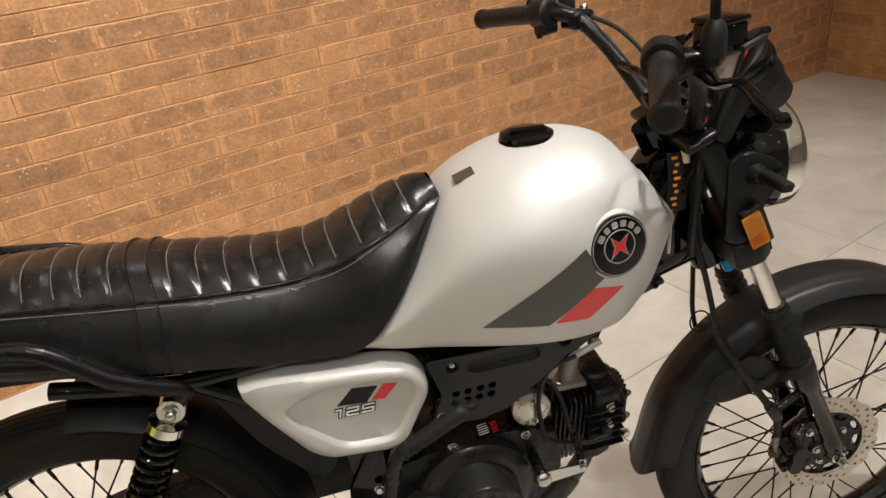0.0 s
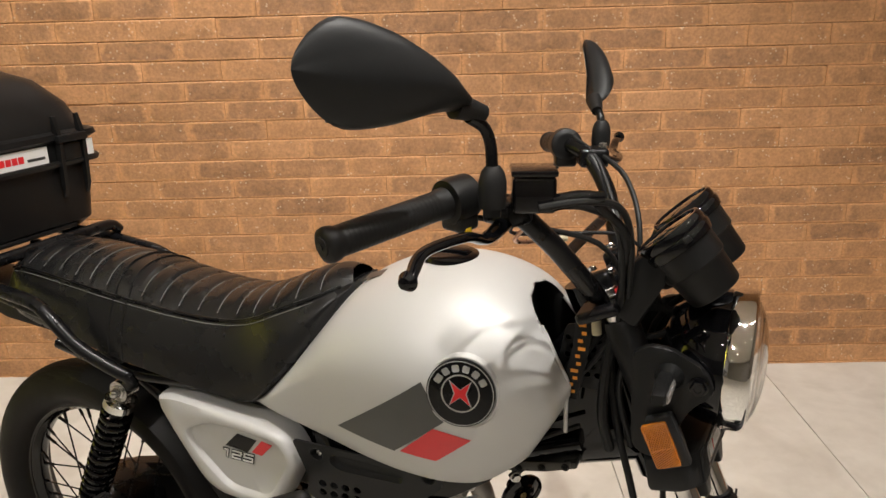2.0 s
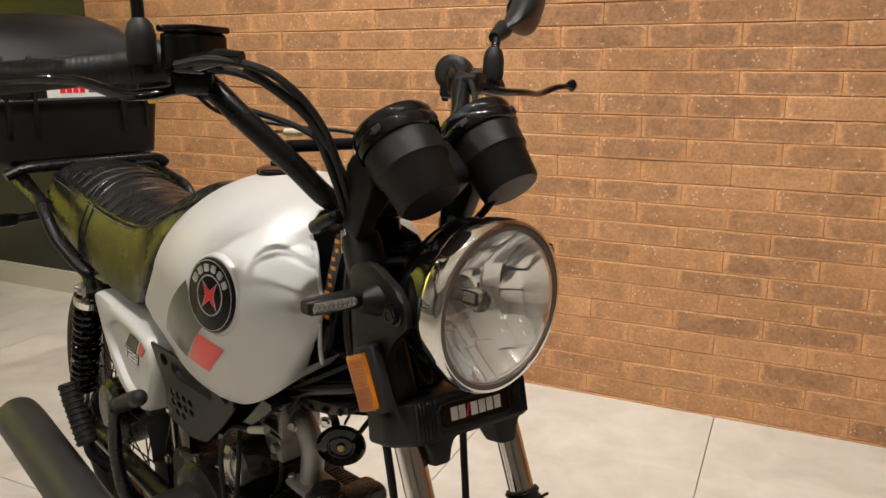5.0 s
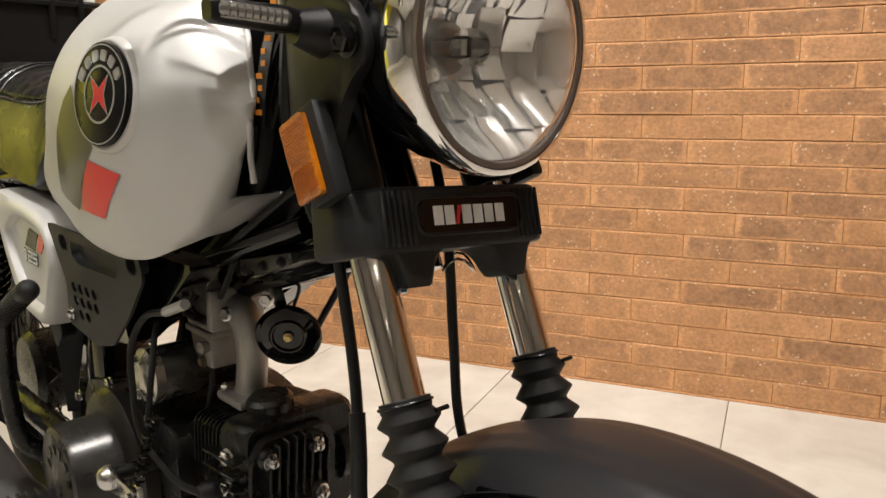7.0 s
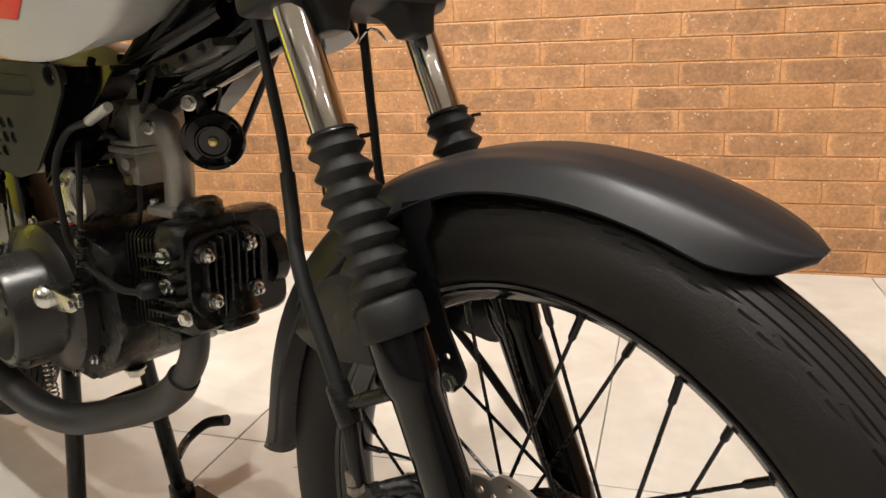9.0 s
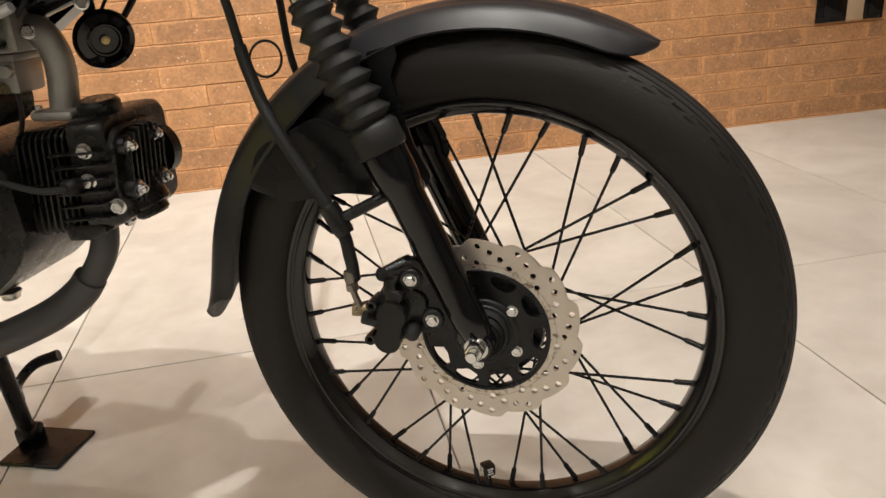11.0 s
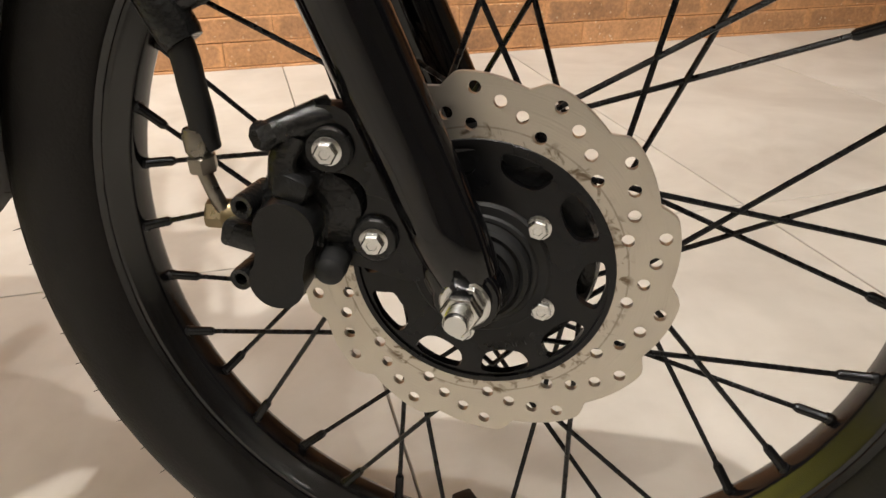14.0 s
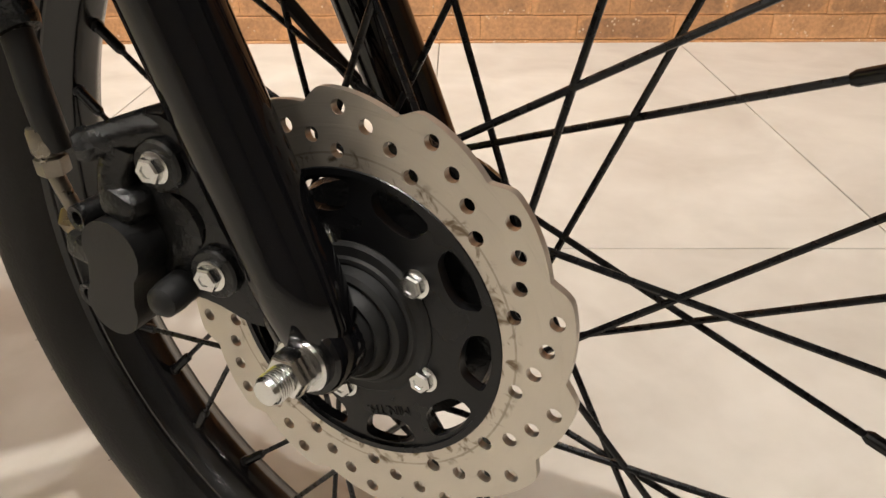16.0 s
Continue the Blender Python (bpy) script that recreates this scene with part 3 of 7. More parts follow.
# Fuel tank: its outline along the bike, each row x, bottom, widest height, top, half width at the bottom, at the widest.
TANK = np.array([
    (-0.748, 0.684, 0.687, 0.690, 0.088, 0.092),
    (-0.700, 0.680, 0.712, 0.740, 0.102, 0.108),
    (-0.650, 0.675, 0.745, 0.802, 0.109, 0.117),
    (-0.605, 0.669, 0.770, 0.855, 0.115, 0.127),
    (-0.550, 0.663, 0.782, 0.888, 0.124, 0.139),
    (-0.490, 0.657, 0.786, 0.903, 0.127, 0.1475),
    (-0.430, 0.656, 0.784, 0.902, 0.122, 0.1435),
    (-0.397, 0.662, 0.783, 0.893, 0.1155, 0.1375),
    (-0.368, 0.678, 0.783, 0.878, 0.1020, 0.1265),
    (-0.347, 0.697, 0.783, 0.855, 0.0950, 0.1145),
    (-0.330, 0.726, 0.782, 0.830, 0.0870, 0.1000),
    (-0.316, 0.750, 0.781, 0.809, 0.0785, 0.0870),
    (-0.308, 0.766, 0.780, 0.796, 0.0710, 0.0780),
])


def smooth_rows(table, n, window=51):
    """The table's rows, joined by a smooth curve and eased by a running mean."""
    at = table[:, 0]
    x = np.linspace(at[0], at[-1], n)
    fine = np.linspace(at[0], at[-1], 400)
    half = window // 2
    ease = np.hanning(window) / np.hanning(window).sum()
    rows = []
    for k in range(1, table.shape[1]):
        v = table[:, k]
        slope = np.gradient(v, at)
        seg = np.clip(np.searchsorted(at, fine, "right") - 1, 0, len(at) - 2)
        wide = at[seg + 1] - at[seg]
        t = (fine - at[seg]) / wide
        y = (2 * t**3 - 3 * t**2 + 1) * v[seg] + (t**3 - 2 * t**2 + t) * wide * slope[seg] + (3 * t**2 - 2 * t**3) * v[seg + 1] + (t**3 - t**2) * wide * slope[seg + 1]
        pad = np.r_[2 * y[0] - y[half:0:-1], y, 2 * y[-1] - y[-2:-half - 2:-1]]
        rows.append(np.interp(x, fine, np.convolve(pad, ease, "valid")))
    return x, np.array(rows).T


TX, TR = smooth_rows(TANK, 110, 25)


def tank_half(row):
    """Half a section, from the middle of the bottom out and up to the middle of the top: (r, z)."""
    zb, zm, zt, wb, w = row
    pts = [(0.0, zb + 0.02), (0.55 * wb, zb + 0.012), (wb - 0.012, zb + 0.002), (wb - 0.004, zb), (wb, zb + 0.004)]
    for t in np.linspace(0.12, 1.0, 7):
        pts.append((wb + (w - wb) * math.sin(t * math.pi / 2) ** 1.1, zb + 0.004 + (zm - zb - 0.004) * t))
    for a in np.linspace(0, math.pi / 2, 34)[1:]:
        pts.append((w * math.cos(a) ** (2 / 2.0), zm + (zt - zm) * math.sin(a) ** (2 / 2.0)))
    return pts


def tank_surface(x, z):
    """The tank's half width at a place on its side."""
    row = [float(np.interp(x, TX, TR[:, k])) for k in range(5)]
    pts = tank_half(row)[4:]
    return float(np.interp(z, [p[1] for p in pts], [p[0] for p in pts]))


bm = bmesh.new()
rings = []
for x, row in zip(TX, TR):
    half = tank_half(row)
    rings.append([V(x, r, z) for r, z in half] + [V(x, -r, z) for r, z in half[-2:0:-1]])
mid = sum((Vector(p) for p in rings[-1]), Vector()) / len(rings[-1])
rings.append([p + (mid - p) * 0.06 + V(0.003, 0, 0) for p in rings[-1]])
loft(bm, rings)
solid = new("tank_solid", finish(bm, "tank_solid", PAINT, 50))
# In front the tank is hollow between two rims, round the steering head.
bm = bmesh.new()
hollow = [(0.068, 0.712), (0.071, 0.745), (0.070, 0.773), (0.061, 0.807), (0.053, 0.831), (0.047, 0.857), (0.036, 0.870), (0.018, 0.878), (0.0, 0.880)]
hollow = [(float(r), float(z)) for z, r in ((z, np.interp(z, [p[1] for p in hollow], [p[0] for p in hollow])) for z in np.linspace(0.712, 0.880, 26))]
section = hollow + [(-r, z) for r, z in hollow[-2::-1]]
loft(bm, [[V(x, r, z) for r, z in section] for x in (-0.380, -0.260)])
cutter = new("cutter", finish(bm, "cutter", PLASTIC, 50))
cut = solid.modifiers.new("hollow", "BOOLEAN")
cut.operation, cut.object, cut.solver, cut.material_mode = "DIFFERENCE", cutter, "EXACT", "TRANSFER"
made = bpy.data.meshes.new_from_object(solid.evaluated_get(bpy.context.evaluated_depsgraph_get()))
bpy.data.objects.remove(solid)
bpy.data.objects.remove(cutter)
made.name = "fuel_tank"
tank = tagged(new("fuel_tank", made), "pearl white fuel tank with dark grey and red stripes")
tank.parent = bike


# A rolled lip runs down each edge of the hollow.
for s in (1, -1):
    line = []
    for r, z in hollow[2:21]:
        xs = np.linspace(-0.375, -0.309, 120)
        wide = np.array([tank_surface(x, z) for x in xs])
        inside = xs[wide > r + 0.0005]
        if len(inside):
            line.append(V(float(inside[-1]) - 0.0005, s * r, z))
    bm = bmesh.new()
    tube(bm, line, 0.0026, 8, 2)
    part("nose_lip", bm, PAINT, tank)


def decal(name, corners, mat, lift=0.0009, nu=14, nv=8):
    """A four-cornered sticker, (x, z) from the lower back corner round, laid on the tank."""
    bm = bmesh.new()
    a, b, c, d = (np.array(p) for p in corners)
    grid = []
    for j in range(nv + 1):
        t = j / nv
        p, q = a + (d - a) * t, b + (c - b) * t
        grid.append([bm.verts.new(V(x, tank_surface(x, z) + lift, z)) for x, z in (p + (q - p) * i / nu for i in range(nu + 1))])
    for j in range(nv):
        for i in range(nu):
            bm.faces.new((grid[j][i], grid[j][i + 1], grid[j + 1][i + 1], grid[j + 1][i]))
    return part(name, bm, mat, tank)


decal("stripe", [(-0.590, 0.702), (-0.504, 0.692), (-0.432, 0.752), (-0.458, 0.800)], DARK_DECAL)
decal("stripe", [(-0.496, 0.694), (-0.449, 0.690), (-0.402, 0.730), (-0.447, 0.740)], RED)

# Round badge: a raised boss, black face, silver rings, printed arc and a red star.
badge_at = V(-0.4128, 0.1360, 0.7909)
badge_way = V(0.17, 1.0, 0.12)
BADGE = axis_matrix(badge_at, badge_way) @ Matrix.Scale(0.83, 4)
bm = bmesh.new()
lathe(bm, [(0.0570, -0.010), (0.0525, -0.0008), (0.0510, 0.0010), (0.0495, 0.0014), (0.0485, 0.0006)], 56, BADGE)
part("badge_boss", bm, PAINT, tank, angle=60)
bm = bmesh.new()
lathe(bm, [(0.0478, -0.006), (0.0478, 0.0052), (0.0468, 0.0058), (0.0, 0.0058)], 56, BADGE)
badge = part("badge", bm, SATIN, tank, "round black badge with silver rings and a red star")
bm = bmesh.new()
lathe(bm, [(0.0462, 0.0058), (0.0462, 0.0062), (0.0450, 0.0062), (0.0450, 0.0058)], 56, BADGE, False)
part("outer_ring", bm, SILVER_DECAL, badge)
bm = bmesh.new()
lathe(bm, [(0.0270, 0.0058), (0.0270, 0.0063), (0.0250, 0.0063), (0.0250, 0.0058)], 48, BADGE, False)
part("inner_ring", bm, SILVER_DECAL, badge)
for k in range(6):
    bm = bmesh.new()
    turn = pose(0, 0, 0, 0, 0, 58 - 23.5 * k)
    block(bm, (0.0095 if k != 0 else 0.012, 0.0098, 0.0006), BADGE @ turn @ pose(0, 0.0358, 0.0061), 0.0012, 1)
    part("print_bar", bm, SILVER_DECAL, badge)
for tone, grow, lift in ((SILVER_DECAL, 1.0, 0.0061), (RED, 0.84, 0.0065)):
    bm = bmesh.new()
    star = []
    for k in range(8):
        a = math.pi / 4 + k * math.pi / 4
        far = (0.0262 if k % 4 in (0, 2) else 0.0) or (0.006 if k % 4 == 1 else 0.0105)
        star.append((far * grow * math.cos(a) * 0.86, far * grow * math.sin(a)))
    plate(bm, star, [], 0.0004, BADGE @ pose(0, 0, lift, 0, 0, 0))
    part("star", bm, tone, badge)

# Filler cap: a low black flap on a round neck.
CAP = axis_matrix(V(-0.482, 0.0, 0.8925), V(0.02, 0.0, 1.0), V(1, 0, 0))
bm = bmesh.new()
lathe(bm, [(0.0385, -0.01), (0.0385, 0.003), (0.0365, 0.006), (0.030, 0.007)], 40, CAP)
cap = part("filler_neck", bm, SATIN, tank, "black filler cap with a key flap")
bm = bmesh.new()
lathe(bm, [(0.0345, 0.006), (0.0365, 0.009), (0.0355, 0.0135), (0.029, 0.0165), (0.0, 0.0175)], 40, CAP)
part("lid", bm, GLOSS, cap)
bm = bmesh.new()
block(bm, (0.018, 0.052, 0.006), CAP @ pose(0, 0, 0.0180), 0.0025)
part("key_flap", bm, GLOSS, cap)
bm = bmesh.new()
block(bm, (0.020, 0.028, 0.0006), axis_matrix(V(-0.577, 0.028, 0.8745), V(-0.36, 0.16, 1.0), V(1, 0, 0)), 0.0)
part("sticker", bm, DARK_DECAL, tank, "small dark sticker")


# Seat: each row x, bottom, piping height, top, half width at the bottom, at the piping.
SEAT = np.array([
    (-1.245, 0.765, 0.800, 0.812, 0.070, 0.060),
    (-1.225, 0.752, 0.822, 0.836, 0.084, 0.073),
    (-1.180, 0.742, 0.826, 0.843, 0.093, 0.078),
    (-1.100, 0.730, 0.818, 0.845, 0.100, 0.079),
    (-1.030, 0.720, 0.809, 0.840, 0.104, 0.079),
    (-0.950, 0.709, 0.800, 0.829, 0.107, 0.078),
    (-0.880, 0.700, 0.794, 0.817, 0.108, 0.076),
    (-0.815, 0.692, 0.792, 0.813, 0.108, 0.073),
    (-0.760, 0.688, 0.799, 0.820, 0.107, 0.072),
    (-0.738, 0.690, 0.807, 0.828, 0.107, 0.074),
    (-0.705, 0.726, 0.823, 0.842, 0.108, 0.070),
    (-0.680, 0.754, 0.832, 0.854, 0.098, 0.064),
    (-0.655, 0.788, 0.842, 0.863, 0.080, 0.056),
    (-0.630, 0.822, 0.853, 0.870, 0.056, 0.045),
    (-0.612, 0.848, 0.858, 0.868, 0.034, 0.028),
])
SX, SR = smooth_rows(SEAT, 150)
seat_bm, top_bm = bmesh.new(), bmesh.new()
sides, tops, piping = [], [], []
for x, (zb, zp, zt, wb, wp) in zip(SX, SR):
    half = [(wb * 0.9, zb - 0.002), (wb, zb + 0.004)]
    for t in np.linspace(0.1, 1, 9):
        half.append((wb + (wp - wb) * t + 0.007 * math.sin(math.pi * t), zb + 0.004 + (zp - zb - 0.004) * t))
    sides.append([V(x, r, z) for r, z in half] + [V(x, -r, z) for r, z in half[::-1]])
    rib = (x + 0.985) / 0.0335
    dip = 0.0050 * (1 - abs(math.sin(math.pi * rib))) ** 3.2
    if -1.0 < x < -0.965:
        dip = -0.0015
    dip *= min(1, max(0, (x + 1.23) / 0.03)) * min(1, max(0, (-0.625 - x) / 0.02))
    tops.append([])
    for t in np.linspace(-1, 1, 17):
        crown = (1 - abs(t) ** 2.4)
        edge = 1 - abs(t) ** 12
        tops[-1].append(V(x - 0.010 * (1 - t * t), wp * t, zp - 0.001 + (zt - zp + 0.002) * crown + 0.0035 * edge - dip * edge))
    piping.append((x, wp + 0.0006, zp + 0.0006))
loft(seat_bm, sides)
seat = part("seat", seat_bm, LEATHER, bike, "long black vinyl seat with cross ribs and a strap", 60)
rows = [[top_bm.verts.new(p) for p in line] for line in tops]
for a, b in zip(rows, rows[1:]):
    for i in range(16):
        top_bm.faces.new((a[i], a[i + 1], b[i + 1], b[i]))
part("ribbed_top", top_bm, LEATHER, seat, "ribbed black vinyl top", 75)
for s in (1, -1):
    bm = bmesh.new()
    tube(bm, [V(x, s * r, z) for x, r, z in piping[6:-2:4]], 0.0022, 6, 2)
    part("piping", bm, SATIN, seat)
    bm = bmesh.new()
    tube(bm, [V(x, s * (r + 0.0035), z - 0.006) for x, r, z in piping[8:-4:5]], 0.0006, 5, 2)
    part("stitching", bm, THREAD, seat)
# The lines of thread in the rib channels, pale to paint in the creases' highlights.
for k in range(-7, 11):
    x = -0.985 + 0.0335 * k
    if not -1.225 < x < -0.64 or -1.01 < x < -0.955:
        continue
    i = int(np.argmin(abs(SX - x)))
    bm = bmesh.new()
    tube(bm, [p + Vector((0, 0, 0.0006)) for p in tops[i][1:16:2]], 0.0007, 5, 2)
    part("rib_thread", bm, THREAD, seat)
# Strap across the seat.
for dx in (-0.012, 0.012):
    i = int(np.argmin(abs(SX - (-0.985 + dx))))
    line = [V(SX[i], r * 1.004, z) for r, z in ((p[1] * -1, p[2]) for p in sides[i][:11])] + [p + Vector((0, 0, 0.001)) for p in tops[i][::-1]] + [V(SX[i], -r * 1.004, z) for r, z in ((p[1] * -1, p[2]) for p in sides[i][10::-1])]
    bm = bmesh.new()
    tube(bm, line, 0.0017, 6, 1)
    part("strap_edge", bm, LEATHER, seat)


# Side covers: a rim round a sunk panel.
def by_angle(poly, centre, n):
    """The outline's points at even angles round a centre."""
    out, c = [], np.array(centre, float)
    ps = [np.array(p, float) - c for p in poly]
    for k in range(n):
        a = 2 * math.pi * k / n
        d = np.array([math.cos(a), math.sin(a)])
        far = 0.0
        for p, q in zip(ps, ps[1:] + ps[:1]):
            e = q - p
            det = d[0] * -e[1] + d[1] * e[0]
            if abs(det) < 1e-12:
                continue
            t = (p[0] * -e[1] + p[1] * e[0]) / det
            u = (d[0] * p[1] - d[1] * p[0]) / det
            if t > 0 and -1e-6 <= u <= 1 + 1e-6:
                far = max(far, t)
        out.append(tuple(c + d * far))
    return out


COVER = [(-0.912, 0.677), (-0.878, 0.681), (-0.735, 0.669), (-0.682, 0.658), (-0.661, 0.621), (-0.704, 0.540), (-0.728, 0.531), (-0.810, 0.538), (-0.836, 0.555), (-0.883, 0.625)]
COVER_IN = [(-0.860, 0.633), (-0.804, 0.657), (-0.695, 0.648), (-0.679, 0.619), (-0.717, 0.549), (-0.788, 0.552), (-0.840, 0.600)]
CC = (-0.766, 0.611)


def grow(poly, k):
    return [(CC[0] + (x - CC[0]) * k, CC[1] + (z - CC[1]) * k) for x, z in poly]


for s in (1, -1):
    bm = bmesh.new()
    out = by_angle(rounded(COVER, 0.022, 6), CC, 72)
    inn = by_angle(rounded(COVER_IN, 0.02, 6), CC, 72)
    rows = [(grow(out, 0.995), 0.075), (out, 0.082), (out, 0.102), (grow(out, 0.985), 0.112), (grow(out, 0.955), 0.1175), ([((a[0] + b[0]) / 2, (a[1] + b[1]) / 2) for a, b in zip(out, inn)], 0.1205), (grow(inn, 1.03), 0.1200), (inn, 0.1190), (grow(inn, 0.965), 0.1130), (grow(inn, 0.94), 0.1112), (grow(inn, 0.5), 0.1125)]
    loft(bm, [[V(x, s * r, z) for x, z in ring] for ring, r in rows])
    cover = part("side_cover", bm, PAINT, bike, "pearl white side cover with a sunk panel and displacement numerals", 50)
    def flat(poly):
        """Laid just over the sunk panel."""
        b2 = bmesh.new()
        prism(b2, poly, s * 0.1105, s * 0.1133)
        return b2

    part("stripe", flat([(-0.789, 0.620), (-0.750, 0.617), (-0.733, 0.639), (-0.766, 0.643)]), SATIN, cover)
    part("stripe", flat([(-0.743, 0.619), (-0.726, 0.617), (-0.707, 0.637), (-0.725, 0.640)]), RED, cover)
    # Outlined block numerals, leaning forward.
    flush = axis_matrix(V(-0.7665, s * 0.1134, 0.6085), V(0, s, 0)) @ Matrix(((1, 0.22, 0, 0), (0, 1, 0, 0), (0, 0, 1, 0), (0, 0, 0, 1)))
    w, h = 0.0072, 0.0056
    digits = (
        [(-0.006, h, 0.0, h), (0.0, h, 0.0, -h)],
        [(-w, h, w, h), (w, h, w, 0), (w, 0, -w, 0), (-w, 0, -w, -h), (-w, -h, w, -h)],
        [(w, h, -w, h), (-w, h, -w, 0), (-w, 0, w, 0), (w, 0, w, -h), (w, -h, -w, -h)],
    )
    for strokes, x0 in zip(digits, (-0.0195, -0.0035, 0.0170)):
        for name, tone, thick, lift in (("numeral_outline", GLOSS, 0.0054, 0.0002), ("numeral", WHITE_PRINT, 0.0024, 0.0007)):
            bm = bmesh.new()
            for k, (ax, ay, bx, by) in enumerate(strokes):
                block(bm, (abs(bx - ax) + thick, abs(by - ay) + thick, 0.0005), flush @ pose(x0 + (ax + bx) / 2, (ay + by) / 2, lift + 0.00002 * k))
            part(name, bm, tone, cover)

# Black panel ahead of the side cover, with a honeycomb of holes.
PANEL = [(-0.668, 0.662), (-0.455, 0.652), (-0.456, 0.630), (-0.500, 0.590), (-0.556, 0.546), (-0.600, 0.536), (-0.668, 0.548), (-0.650, 0.600)]
holes = []
for j in range(3):
    for i in range(4 if j < 2 else 2):
        holes.append(circle(-0.6310 + 0.0172 * i - 0.0020 * j + (0.0172 - 0.0090 if j == 2 else 0.0), 0.5955 - 0.0152 * j, 0.0060, 14))
EYES = [(-0.6325, 0.6440), (-0.4735, 0.6420)]
GROOVE = rounded([(-0.612, 0.6480), (-0.512, 0.6430), (-0.508, 0.6330), (-0.512, 0.6230), (-0.600, 0.6240), (-0.615, 0.6330)], 0.008, 5)
for s in (1, -1):
    # The panel leans: its top and its back stand further out.
    lean = Matrix.Diagonal((1, s, 1, 1)) @ side(0.0) @ Matrix(((1, 0, 0, 0), (0, 1, 0, 0), (-0.06, 0.12, 1, 0.1075 - 0.06 * 0.61 - 0.12 * 0.59), (0, 0, 0, 1)))
    bm = bmesh.new()
    plate(bm, rounded(PANEL, 0.008, 3), holes + [GROOVE] + [circle(x, z, 0.0088, 20) for x, z in EYES], 0.003, lean @ pose(0, 0, -0.003))
    panel = part("frame_cover", bm, GREY_PLASTIC, bike, "charcoal plastic frame cover with a sunk groove and round holes", 30)
    # The sunk groove with its sloping walls, and the wells of the two screws.
    bm = bmesh.new()
    mid = (-0.561, 0.6355)
    loft(bm, [[lean @ Vector((mid[0] + (x - mid[0]) * kx, mid[1] + (z - mid[1]) * kz, out)) for x, z in GROOVE] for kx, kz, out in ((1.04, 1.10, 0.0002), (1.0, 1.0, 0.0004), (0.95, 0.80, -0.0055), (0.92, 0.70, -0.0070))], cap=False)
    plate(bm, [(mid[0] + (x - mid[0]) * 0.935, mid[1] + (z - mid[1]) * 0.74) for x, z in GROOVE], [], 0.001, lean @ pose(0, 0, -0.0080))
    part("groove", bm, GREY_PLASTIC, panel)
    for x, z in EYES:
        bm = bmesh.new()
        lathe(bm, [(0.0088, -0.012), (0.0088, 0.0), (0.0098, 0.0008), (0.0104, 0.0002)], 24, lean @ pose(x, z, 0), False)
        part("screw_well", bm, GREY_PLASTIC, panel)
        bolt(panel, lean @ Vector((x, z, -0.009)), V(0, s, 0), 0.0058, "round")
    bolt(panel, lean @ Vector((-0.6525, 0.5620, 0.0)), V(0, s, 0), 0.0058, "round")
    bm = bmesh.new()
    prism(bm, rounded([(-0.664, 0.658), (-0.475, 0.649), (-0.392, 0.650), (-0.447, 0.609), (-0.556, 0.544), (-0.600, 0.538), (-0.662, 0.552), (-0.648, 0.600)], 0.008, 3), s * 0.056, s * 0.084, 0.006)
    part("backing", bm, GLOSS, panel)

# Grab rail and tail.
for s in (1, -1):
    bm = bmesh.new()
    tube(bm, [V(-0.985, s * 0.098, 0.664), V(-0.968, s * 0.101, 0.684), V(-0.995, s * 0.113, 0.705), V(-1.040, s * 0.126, 0.738), V(-1.080, s * 0.130, 0.778), V(-1.110, s * 0.130, 0.797), V(-1.165, s * 0.130, 0.806), V(-1.260, s * 0.126, 0.818), V(-1.340, s * 0.105, 0.828)], 0.0105, 12, 6)
    part("grab_rail", bm, SATIN, bike, "satin black tubular grab rail")
bm = bmesh.new()
tube(bm, [V(-1.30, 0.118, 0.824), V(-1.36, 0.09, 0.83), V(-1.37, 0.0, 0.831), V(-1.36, -0.09, 0.83), V(-1.30, -0.118, 0.824)], 0.0105, 12, 5)
rack = part("luggage_rack", bm, SATIN, bike, "black tubular luggage rack under the top case")
bm = bmesh.new()
tube(bm, [V(-1.215, 0.155, 0.828), V(-1.215, 0.12, 0.840), V(-1.212, 0.06, 0.842), V(-1.212, -0.06, 0.842), V(-1.215, -0.12, 0.840), V(-1.215, -0.14, 0.826)], 0.010, 10, 5)
part("cross_tube", bm, SATIN, rack)
bm = bmesh.new()
block(bm, (0.30, 0.20, 0.008), pose(-1.42, 0, 0.842), 0.003)
part("base_plate", bm, PLASTIC, rack)
for s in (1, -1):
    bm = bmesh.new()
    tube(bm, [V(-0.99, s * 0.088, 0.700), V(-1.08, s * 0.092, 0.742), V(-1.22, s * 0.095, 0.775), V(-1.38, s * 0.085, 0.80)], 0.0085, 10, 4)
    part("subframe_tube", bm, SATIN, bike)
bm = bmesh.new()
loft(bm, [[V(x, r * w, z0 + (z1 - z0) * h) for r, h in ((-1, 0), (1, 0), (1, 1), (0.6, 1.25), (-0.6, 1.25), (-1, 1))] for x, w, z0, z1 in ((-1.06, 0.070, 0.712, 0.728), (-1.16, 0.075, 0.722, 0.748), (-1.26, 0.075, 0.730, 0.762), (-1.34, 0.060, 0.740, 0.765), (-1.40, 0.045, 0.750, 0.768))])
part("tail_unit", bm, PLASTIC, bike, "black plastic tail and rear mudguard")
bm = bmesh.new()
block(bm, (0.03, 0.09, 0.045), pose(-1.405, 0, 0.745), 0.01)
part("tail_lamp", bm, RED_PLASTIC, bike, "red tail lamp")
for s in (1, -1):
    bm = bmesh.new()
    tube(bm, [V(-1.36, s * 0.07, 0.725), V(-1.365, s * 0.12, 0.722)], 0.009, 10, 1)
    block(bm, (0.028, 0.085, 0.026), pose(-1.366, -s * 0.155, 0.722), 0.009)
    part("rear_indicator", bm, PLASTIC, bike)

